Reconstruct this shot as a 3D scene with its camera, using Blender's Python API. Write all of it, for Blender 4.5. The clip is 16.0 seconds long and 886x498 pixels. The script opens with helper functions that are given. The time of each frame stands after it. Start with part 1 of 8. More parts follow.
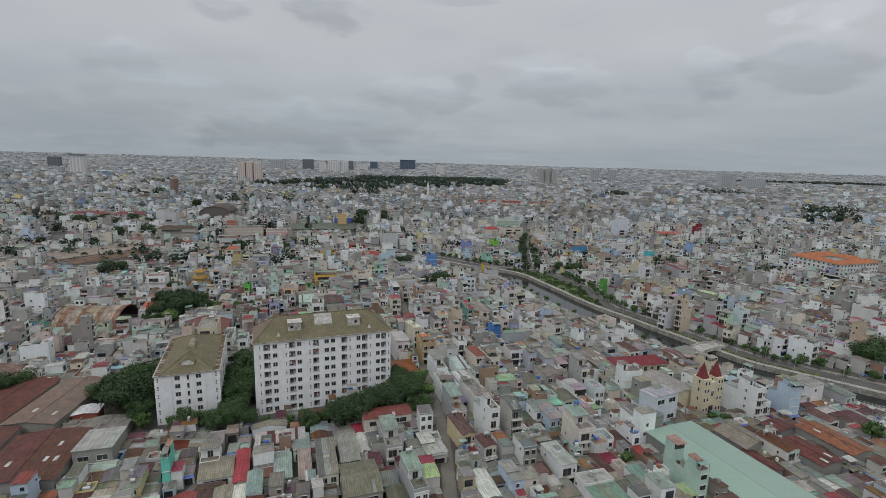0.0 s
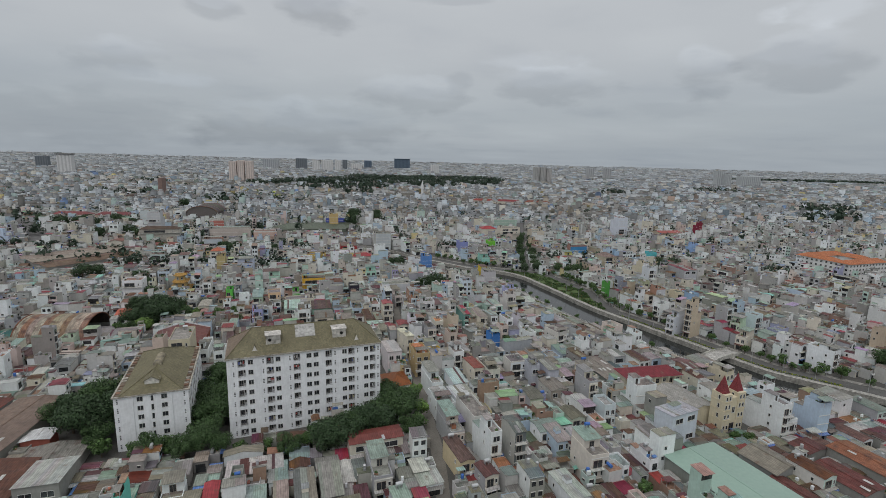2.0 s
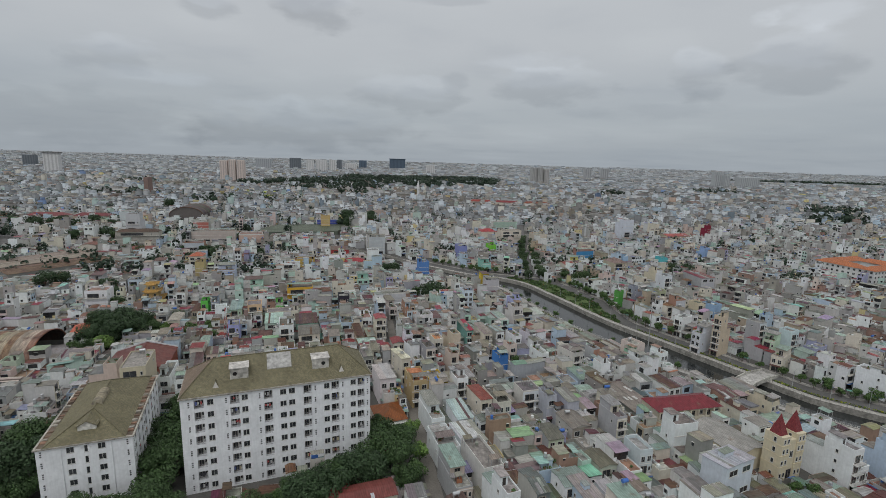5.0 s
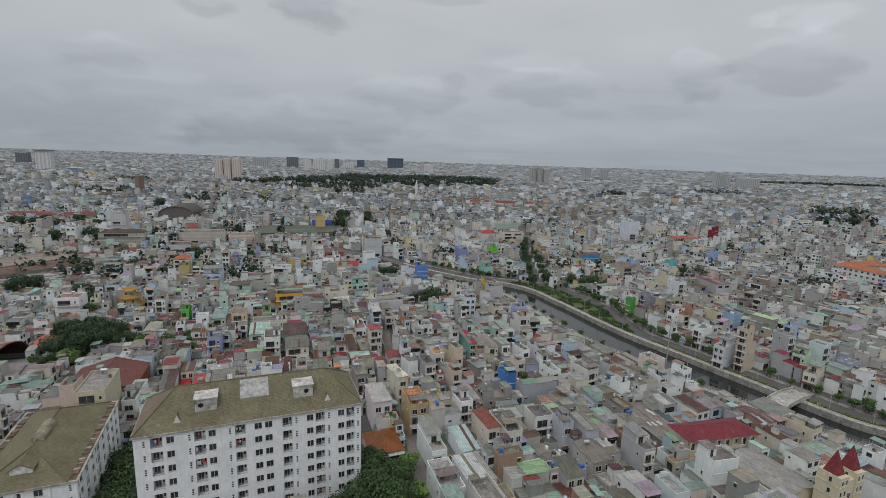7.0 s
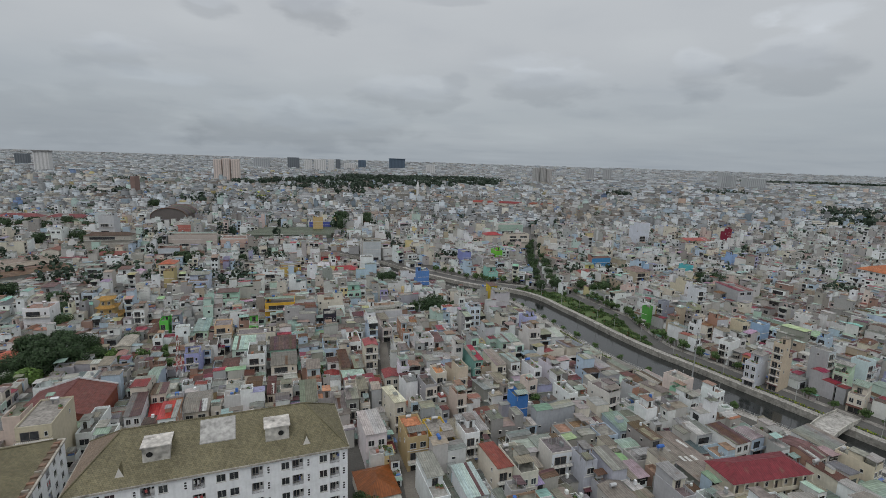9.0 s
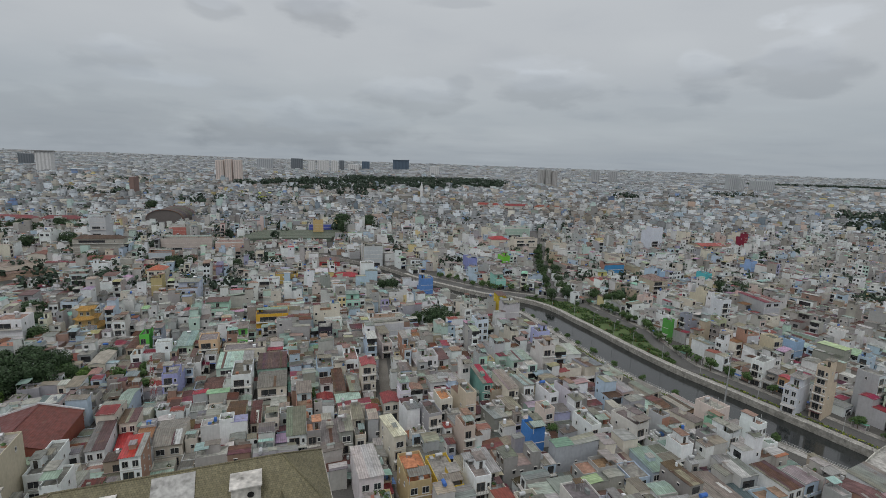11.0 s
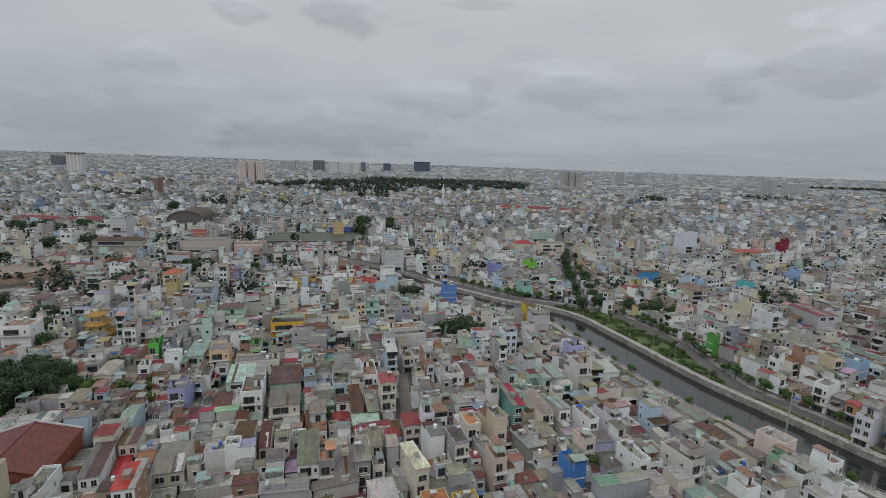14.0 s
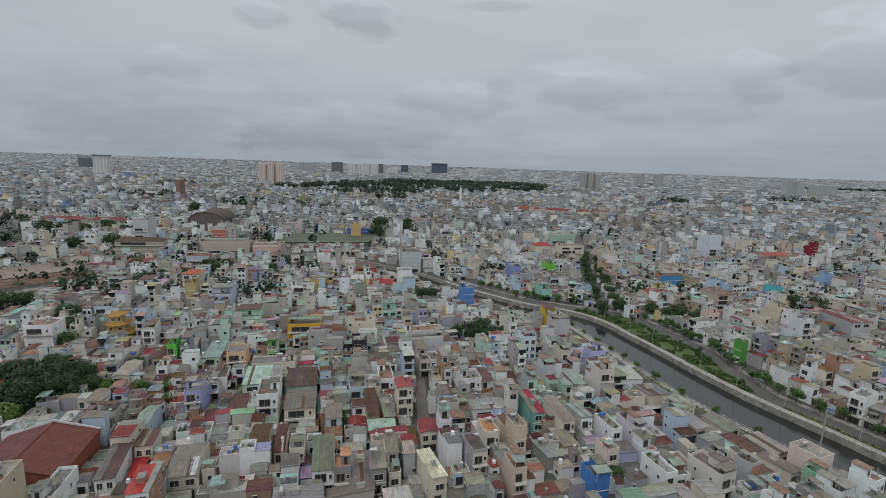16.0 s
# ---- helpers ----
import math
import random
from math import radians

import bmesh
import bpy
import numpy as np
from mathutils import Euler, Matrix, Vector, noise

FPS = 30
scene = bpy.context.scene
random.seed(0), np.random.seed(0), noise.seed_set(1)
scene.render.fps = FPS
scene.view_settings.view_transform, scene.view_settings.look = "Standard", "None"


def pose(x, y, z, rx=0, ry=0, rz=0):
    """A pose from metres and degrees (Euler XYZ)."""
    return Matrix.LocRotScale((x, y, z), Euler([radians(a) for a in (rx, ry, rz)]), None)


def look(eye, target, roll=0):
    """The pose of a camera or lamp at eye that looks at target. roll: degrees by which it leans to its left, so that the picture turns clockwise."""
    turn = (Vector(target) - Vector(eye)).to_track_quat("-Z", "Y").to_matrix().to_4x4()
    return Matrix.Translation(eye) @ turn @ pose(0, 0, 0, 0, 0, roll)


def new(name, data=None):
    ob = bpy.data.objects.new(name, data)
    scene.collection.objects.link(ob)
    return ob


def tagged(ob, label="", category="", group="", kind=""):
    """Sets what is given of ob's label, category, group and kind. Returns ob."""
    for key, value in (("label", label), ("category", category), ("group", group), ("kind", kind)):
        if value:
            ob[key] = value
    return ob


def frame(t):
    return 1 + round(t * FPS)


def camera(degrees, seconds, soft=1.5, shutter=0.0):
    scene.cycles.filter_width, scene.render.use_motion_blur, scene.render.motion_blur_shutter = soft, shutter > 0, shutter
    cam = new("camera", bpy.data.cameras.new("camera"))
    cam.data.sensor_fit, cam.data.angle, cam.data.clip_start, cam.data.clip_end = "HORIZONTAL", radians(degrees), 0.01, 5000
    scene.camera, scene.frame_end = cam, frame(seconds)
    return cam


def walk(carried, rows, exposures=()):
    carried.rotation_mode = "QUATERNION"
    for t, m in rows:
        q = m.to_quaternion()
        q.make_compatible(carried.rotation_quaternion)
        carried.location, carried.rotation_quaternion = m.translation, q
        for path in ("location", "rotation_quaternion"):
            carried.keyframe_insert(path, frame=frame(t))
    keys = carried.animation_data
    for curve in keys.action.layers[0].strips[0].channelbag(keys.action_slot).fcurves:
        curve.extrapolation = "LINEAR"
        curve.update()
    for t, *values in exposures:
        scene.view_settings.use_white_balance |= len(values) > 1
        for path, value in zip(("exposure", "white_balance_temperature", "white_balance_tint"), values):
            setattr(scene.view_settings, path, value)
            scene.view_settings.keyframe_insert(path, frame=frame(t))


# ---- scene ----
cam = camera(84.7, 16.0, 0.4)
PATH = [
    (0, (-0.308, 0.885, 93.791), (-0.224, 2.849, 93.422), 1.6),
    (0.5, (0.011, 5.114, 93.268), (0.097, 7.077, 92.895), 1.6),
    (1, (0.304, 9.358, 92.821), (0.393, 11.321, 92.448), 1.6),
    (1.5, (0.471, 13.695, 92.422), (0.563, 15.658, 92.049), 1.6),
    (2, (0.505, 18.213, 92.062), (0.61, 20.175, 91.69), 1.5),
    (2.5, (0.434, 22.77, 91.729), (0.549, 24.732, 91.357), 1.7),
    (3, (0.23, 27.32, 91.421), (0.347, 29.281, 91.049), 1.7),
    (3.5, (0.027, 31.873, 91.134), (0.147, 33.835, 90.763), 1.7),
    (4, (-0.07, 36.619, 90.949), (0.052, 38.58, 90.579), 1.7),
    (6.5, (-0.363, 61.647, 89.301), (-0.233, 63.608, 88.931), 1.8),
    (7, (-0.368, 66.506, 88.946), (-0.235, 68.467, 88.576), 1.9),
    (7.5, (-0.252, 71.967, 88.719), (-0.118, 73.928, 88.349), 1.9),
    (8, (0.167, 77.413, 88.469), (0.299, 79.374, 88.098), 1.7),
    (8.5, (0.653, 82.279, 88.011), (0.781, 84.24, 87.641), 1.8),
    (9, (0.809, 87.031, 87.71), (0.934, 88.993, 87.341), 1.8),
    (11.3, (1.118, 108.734, 87.161), (1.224, 110.698, 86.798), 2.0),
    (11.5, (1.109, 110.361, 87.136), (1.212, 112.325, 86.772), 2.0),
    (12, (0.904, 113.542, 86.989), (0.999, 115.506, 86.626), 2.0),
    (12.5, (0.687, 116.212, 86.741), (0.761, 118.177, 86.38), 2.0),
    (13, (0.129, 118.452, 86.52), (0.176, 120.418, 86.159), 2.0),
    (13.5, (-0.202, 120.08, 86.303), (-0.167, 122.048, 85.945), 2.0),
    (14, (-0.536, 121.47, 86.251), (-0.509, 123.438, 85.893), 2.0),
    (14.5, (-0.913, 122.672, 86.132), (-0.897, 124.64, 85.776), 2.0),
    (15, (-0.983, 123.573, 85.989), (-0.985, 125.542, 85.634), 2.0),
    (15.5, (-1.014, 124.234, 85.889), (-1.038, 126.202, 85.536), 1.9),
    (16, (-0.927, 124.785, 85.86), (-0.97, 126.753, 85.506), 1.9),
]
walk(cam, [(t, look(eye, target, roll)) for t, eye, target, roll in PATH])

# ---- world, sun, exposure ----
scene.view_settings.exposure = 0.0
SUN_EL, SUN_AZ = radians(58), radians(205)  # high and behind, veiled by cloud


def build_world():
    w = bpy.data.worlds.new("overcast_sky")
    w.use_nodes = True
    scene.world = w
    nt = w.node_tree
    N, L = nt.nodes, nt.links
    N.clear()
    out, bg = N.new("ShaderNodeOutputWorld"), N.new("ShaderNodeBackground")
    sky = N.new("ShaderNodeTexSky")
    sky.sky_type, sky.sun_disc = "NISHITA", False
    sky.sun_elevation, sky.sun_rotation = SUN_EL, SUN_AZ
    sky.dust_density = 4.0
    co = N.new("ShaderNodeTexCoord")
    sep = N.new("ShaderNodeSeparateXYZ")
    L.new(co.outputs["Generated"], sep.inputs[0])

    def math_node(op, a, b=None):
        n = N.new("ShaderNodeMath")
        n.operation = op
        for i, v in enumerate((a, b)):
            if v is None:
                continue
            if isinstance(v, (int, float)):
                n.inputs[i].default_value = v
            else:
                L.new(v, n.inputs[i])
        return n.outputs[0]

    # a flat cloud deck seen from below: direction divided by its rise
    rise = math_node("MAXIMUM", math_node("ADD", sep.outputs[2], 0.10), 0.04)
    deck = N.new("ShaderNodeCombineXYZ")
    L.new(math_node("DIVIDE", sep.outputs[0], rise), deck.inputs[0])
    L.new(math_node("DIVIDE", sep.outputs[1], rise), deck.inputs[1])

    def clouds(scale, detail, rough, seed):
        n = N.new("ShaderNodeTexNoise")
        n.inputs["Scale"].default_value, n.inputs["Detail"].default_value = scale, detail
        n.inputs["Roughness"].default_value = rough
        shift = N.new("ShaderNodeVectorMath")
        shift.inputs[1].default_value = (seed, seed * 0.7, seed * 0.3)
        L.new(deck.outputs[0], shift.inputs[0])
        L.new(shift.outputs[0], n.inputs["Vector"])
        return n.outputs[0]

    def ramp(value, stops):
        r = N.new("ShaderNodeValToRGB")
        r.color_ramp.interpolation = "EASE"
        while len(r.color_ramp.elements) < len(stops):
            r.color_ramp.elements.new(0.5)
        for e, (p, c) in zip(r.color_ramp.elements, stops):
            e.position, e.color = p, (*c, 1)
        L.new(value, r.inputs[0])
        return r.outputs[0]

    def mix(kind, fac, a, b):
        m = N.new("ShaderNodeMix")
        m.data_type, m.blend_type = "RGBA", kind
        for i, v in ((0, fac), (6, a), (7, b)):
            if isinstance(v, (int, float)):
                m.inputs[i].default_value = v
            elif isinstance(v, tuple):
                m.inputs[i].default_value = (*v, 1)
            else:
                L.new(v, m.inputs[i])
        return m.outputs[2]

    # veil: bluish grey near the horizon, whiter higher up
    veil = ramp(sep.outputs[2], SKY_STOPS)
    big = ramp(clouds(0.35, 4, 0.45, 3.1), [(0.30, (0.93, 0.94, 0.955)), (0.50, (1.0, 1.0, 1.0)), (0.70, (1.06, 1.055, 1.05))])
    small = ramp(clouds(1.1, 5, 0.5, 11.7), [(0.28, (0.94, 0.945, 0.955)), (0.48, (1.0, 1.0, 1.0)), (0.75, (1.05, 1.05, 1.045))])
    deck_colour = mix("MULTIPLY", 1.0, mix("MULTIPLY", 1.0, veil, big), small)
    # single clouds of the deck: soft bodies with a pale crown and a darker foot
    wob = N.new("ShaderNodeTexNoise")
    wob.inputs["Scale"].default_value, wob.inputs["Detail"].default_value = 12.0, 7
    streaky = N.new("ShaderNodeMapping")
    streaky.inputs["Scale"].default_value = (1.0, 1.0, 2.6)
    L.new(co.outputs["Generated"], streaky.inputs[0])
    L.new(streaky.outputs[0], wob.inputs["Vector"])
    crowns = tuple((az, el + 0.75 * hh, hw * 0.85, hh * 0.7, 1.06) for az, el, hw, hh, tone in CLOUDS if tone < 0.92)
    for az, el, half_w, half_h, tone in crowns + CLOUDS:
        tone = 1 + (tone - 1) * 1.45
        a = math_node("SUBTRACT", math_node("ARCTAN2", sep.outputs[0], sep.outputs[1]), radians(az))
        e = math_node("SUBTRACT", math_node("ARCSINE", sep.outputs[2]), radians(el))
        a = math_node("DIVIDE", a, radians(half_w))
        e = math_node("DIVIDE", e, radians(half_h))
        d2 = math_node("ADD", math_node("MULTIPLY", a, a), math_node("MULTIPLY", e, e))
        d2 = math_node("ADD", d2, math_node("MULTIPLY", math_node("SUBTRACT", wob.outputs[0], 0.5), 4.6))
        r = N.new("ShaderNodeMapRange")
        r.interpolation_type = "SMOOTHSTEP"
        r.inputs[1].default_value, r.inputs[2].default_value = 1.45, 0.05
        r.inputs[3].default_value, r.inputs[4].default_value = 0.0, 1.0
        L.new(d2, r.inputs[0])
        deck_colour = mix("MULTIPLY", r.outputs[0], deck_colour, (tone, tone * 1.005, tone * 1.015))
    clear = mix("MULTIPLY", 1.0, sky.outputs[0], (0.10, 0.10, 0.10))
    both = mix("MIX", 0.93, clear, deck_colour)
    L.new(both, bg.inputs[0])
    bg.inputs[1].default_value = 1.0
    L.new(bg.outputs[0], out.inputs[0])


CLOUDS = (  # compass, height, half width, half height in degrees, tone
    (-21.3, 13.9, 2.8, 1.1, 0.9), (-11.0, 14.3, 4.9, 1.7, 0.86), (-29.7, 8.2, 4.1, 1.5, 0.91), (-0.5, 6.3, 6.0, 1.7, 0.9),
    (14.6, 7.6, 6.1, 1.7, 0.9), (29.6, 8.4, 2.6, 2.0, 0.9), (37.7, 9.2, 5.0, 2.3, 0.895), (38.3, 13.1, 3.9, 1.2, 1.08),
    (4.5, 8.1, 1.5, 1.3, 0.93), (-26.3, 7.1, 5.4, 0.8, 1.05), (12.9, 10.5, 5.2, 0.9, 1.05), (24.4, 5.3, 7.3, 0.9, 0.95),
    (-32.6, 2.7, 9.5, 2.7, 0.93), (-12.1, 2.4, 11.1, 2.4, 0.9), (34.8, 13.2, 1.4, 0.8, 1.08), (2.7, 16.4, 4.0, 0.5, 0.92),
)
SKY_STOPS = [(0.0, (0.36, 0.40, 0.44)), (0.06, (0.40, 0.44, 0.475)), (0.22, (0.50, 0.525, 0.55)), (0.50, (0.66, 0.675, 0.69)), (1.0, (0.80, 0.81, 0.815))]
build_world()

sun_data = bpy.data.lights.new("sun", "SUN")
sun_data.energy, sun_data.angle, sun_data.color = 0.88, radians(25), (0.985, 0.99, 1.0)
sun = new("sun", sun_data)
sun.matrix_world = look((0, 0, 300), (-300 * math.cos(SUN_EL) * math.sin(SUN_AZ), -300 * math.cos(SUN_EL) * math.cos(SUN_AZ), 300 - 300 * math.sin(SUN_EL)))


# ---- materials ----
def material(name, paint=(0.5, 0.5, 0.5), rough=0.8, metal=0.0, use_paint=True, coarse=0.15, coarse_scale=0.35, fine=0.12, fine_scale=4.0,
             streak=0.0, stain=None, stain_at=0.62, stain_scale=0.6, bump=0.0, wave=0.0, wave_scale=1.0, brick=None, island=0.0, spec=0.4, run=0.0):
    """A procedural surface: the paint of each face, worn at two scales, with optional streaks, stains, ribs or courses of tile."""
    m = bpy.data.materials.new(name)
    m.use_nodes = True
    nt = m.node_tree
    N, L = nt.nodes, nt.links
    bs = N["Principled BSDF"]
    bs.inputs["Metallic"].default_value = metal
    bs.inputs["Specular IOR Level"].default_value = spec

    def noise_of(scale, detail, stretch=(1, 1, 1)):
        g = N.new("ShaderNodeNewGeometry")
        mp = N.new("ShaderNodeMapping")
        mp.inputs["Scale"].default_value = stretch
        n = N.new("ShaderNodeTexNoise")
        n.inputs["Scale"].default_value, n.inputs["Detail"].default_value = scale, detail
        L.new(g.outputs["Position"], mp.inputs[0])
        L.new(mp.outputs[0], n.inputs["Vector"])
        return n.outputs[0]

    def remap(v, lo, hi, a=0.3, b=0.7):
        r = N.new("ShaderNodeMapRange")
        r.inputs[1].default_value, r.inputs[2].default_value = a, b
        r.inputs[3].default_value, r.inputs[4].default_value = lo, hi
        L.new(v, r.inputs[0])
        return r.outputs[0]

    def mul(col, val):
        x = N.new("ShaderNodeVectorMath")
        x.operation = "SCALE"
        L.new(col, x.inputs[0])
        L.new(val, x.inputs["Scale"])
        return x.outputs[0]

    if use_paint:
        at = N.new("ShaderNodeAttribute")
        at.attribute_name = "paint"
        col = at.outputs["Color"]
    else:
        rgb = N.new("ShaderNodeRGB")
        rgb.outputs[0].default_value = (*paint, 1)
        col = rgb.outputs[0]
    height = None
    if brick:
        uv = N.new("ShaderNodeUVMap")
        uv.uv_map = "UVMap"
        bt = N.new("ShaderNodeTexBrick")
        bt.inputs["Color1"].default_value, bt.inputs["Color2"].default_value = (0.78, 0.78, 0.78, 1), (1.12, 1.12, 1.12, 1)
        bt.inputs["Mortar"].default_value = (0.45, 0.45, 0.45, 1)
        bt.inputs["Scale"].default_value = 1.0
        bt.inputs["Mortar Size"].default_value = 0.02
        bt.inputs["Brick Width"].default_value, bt.inputs["Row Height"].default_value = brick
        L.new(uv.outputs[0], bt.inputs["Vector"])
        x = N.new("ShaderNodeVectorMath")
        x.operation = "MULTIPLY"
        L.new(col, x.inputs[0])
        L.new(bt.outputs[0], x.inputs[1])
        col, height = x.outputs[0], bt.outputs[0]
    col = mul(col, remap(noise_of(coarse_scale, 3), 1 - coarse, 1 + coarse))
    col = mul(col, remap(noise_of(fine_scale, 4), 1 - fine, 1 + fine))
    if streak:
        col = mul(col, remap(noise_of(2.2, 3, (1, 1, 0.12)), 1 - streak, 1 + streak * 0.25, 0.35, 0.6))
    if island:
        g = N.new("ShaderNodeNewGeometry")
        col = mul(col, remap(g.outputs["Random Per Island"], 1 - island, 1 + island, 0, 1))
    if stain:
        r = N.new("ShaderNodeMapRange")
        r.inputs[1].default_value, r.inputs[2].default_value = stain_at - 0.08, stain_at + 0.08
        L.new(noise_of(stain_scale, 5), r.inputs[0])
        mx = N.new("ShaderNodeMix")
        mx.data_type = "RGBA"
        mx.inputs[7].default_value = (*stain, 1)
        L.new(r.outputs[0], mx.inputs[0])
        L.new(col, mx.inputs[6])
        col = mx.outputs[2]
    if run:
        # weathering that runs down the sheets, shifted from roof to roof
        uv = N.new("ShaderNodeUVMap")
        uv.uv_map = "UVMap"
        g = N.new("ShaderNodeNewGeometry")
        mp = N.new("ShaderNodeMapping")
        mp.inputs["Scale"].default_value = (1.3, 0.07, 1)
        sh = N.new("ShaderNodeVectorMath")
        sh.operation = "SCALE"
        sh.inputs["Scale"].default_value = 0.21
        ad = N.new("ShaderNodeVectorMath")
        n = N.new("ShaderNodeTexNoise")
        n.inputs["Scale"].default_value, n.inputs["Detail"].default_value = 1.6, 3
        L.new(uv.outputs[0], mp.inputs[0])
        L.new(g.outputs["Position"], sh.inputs[0])
        L.new(mp.outputs[0], ad.inputs[0])
        L.new(sh.outputs[0], ad.inputs[1])
        L.new(ad.outputs[0], n.inputs["Vector"])
        col = mul(col, remap(n.outputs[0], 1 - run, 1 + run * 0.6, 0.35, 0.65))
    if wave:
        uv = N.new("ShaderNodeUVMap")
        uv.uv_map = "UVMap"
        wt = N.new("ShaderNodeTexWave")
        wt.bands_direction = "X"
        wt.inputs["Scale"].default_value = wave_scale
        wt.inputs["Distortion"].default_value = 0.15
        L.new(uv.outputs[0], wt.inputs["Vector"])
        height = wt.outputs["Fac"]
        col = mul(col, remap(wt.outputs["Fac"], 0.84, 1.04, 0, 0.6))
    L.new(col, bs.inputs["Base Color"])
    L.new(remap(noise_of(fine_scale * 0.7, 3), max(rough - 0.12, 0.03), min(rough + 0.1, 1)), bs.inputs["Roughness"])
    if bump or wave:
        bp = N.new("ShaderNodeBump")
        bp.inputs["Strength"].default_value = max(bump, wave)
        bp.inputs["Distance"].default_value = 0.05
        L.new(height if height is not None else noise_of(fine_scale * 2, 4), bp.inputs["Height"])
        L.new(bp.outputs[0], bs.inputs["Normal"])
    return m


def glass_material():
    m = material("window_glass", rough=0.12, coarse=0.5, coarse_scale=0.5, fine=0.2, fine_scale=1.5, spec=0.6)
    return m


GRIME = (0.10, 0.095, 0.085)
MATS = {
    "plaster": material("plaster", rough=0.85, coarse=0.07, coarse_scale=0.25, fine=0.06, fine_scale=1.2, streak=0.06, bump=0.1),
    "sheet": material("sheet_metal", rough=0.5, metal=0.1, coarse=0.16, coarse_scale=0.3, fine=0.10, fine_scale=1.2, stain=(0.15, 0.095, 0.065), stain_at=0.70,
                      stain_scale=0.35, wave=0.25, wave_scale=0.55, run=0.22),
    "smooth_sheet": material("smooth_sheet", rough=0.55, metal=0.1, coarse=0.05, coarse_scale=0.05, fine=0.04, fine_scale=1.0),
    "rusty": material("rusty_sheet", rough=0.7, metal=0.1, coarse=0.25, coarse_scale=0.25, fine=0.12, fine_scale=1.5, run=0.35, stain=(0.09, 0.045, 0.035), stain_at=0.6,
                      stain_scale=0.3, wave=0.3, wave_scale=0.55),
    "concrete": material("concrete", rough=0.9, coarse=0.25, coarse_scale=0.3, fine=0.25, fine_scale=1.2, stain=GRIME, stain_at=0.66, stain_scale=0.4, bump=0.15),
    "glass": glass_material(),
    "trim": material("painted_trim", rough=0.6, coarse=0.06, fine=0.05),
    "tile": material("roof_tile", rough=0.75, coarse=0.14, coarse_scale=0.2, fine=0.12, fine_scale=1.5, brick=(0.42, 0.36), bump=0.5),
    "steel": material("stainless_steel", rough=0.5, metal=0.7, coarse=0.05, fine=0.05),
    "leaf": material("leaves", rough=0.6, coarse=0.25, coarse_scale=0.4, fine=0.2, fine_scale=3.0, island=0.35, spec=0.25),
    "bark": material("bark", rough=0.9, coarse=0.2, fine=0.25, fine_scale=6, bump=0.5),
    "asphalt": material("asphalt", rough=0.9, coarse=0.2, coarse_scale=0.12, fine=0.15, fine_scale=2.0, bump=0.2),
    "grass": material("grass_blades", rough=0.9, coarse=0.3, coarse_scale=0.15, fine=0.25, fine_scale=2.5, bump=0.4),
}


def water_material():
    m = material("canal_water", paint=(0.020, 0.023, 0.023), use_paint=False, rough=0.05, coarse=0.2, coarse_scale=0.08, fine=0.1, spec=0.55)
    nt = m.node_tree
    g, n, b = nt.nodes.new("ShaderNodeNewGeometry"), nt.nodes.new("ShaderNodeTexNoise"), nt.nodes.new("ShaderNodeBump")
    n.inputs["Scale"].default_value, n.inputs["Detail"].default_value = 0.9, 4
    b.inputs["Strength"].default_value, b.inputs["Distance"].default_value = 0.05, 0.1
    nt.links.new(g.outputs["Position"], n.inputs["Vector"])
    nt.links.new(n.outputs[0], b.inputs["Height"])
    nt.links.new(b.outputs[0], nt.nodes["Principled BSDF"].inputs["Normal"])
    return m


MATS["water"] = water_material()


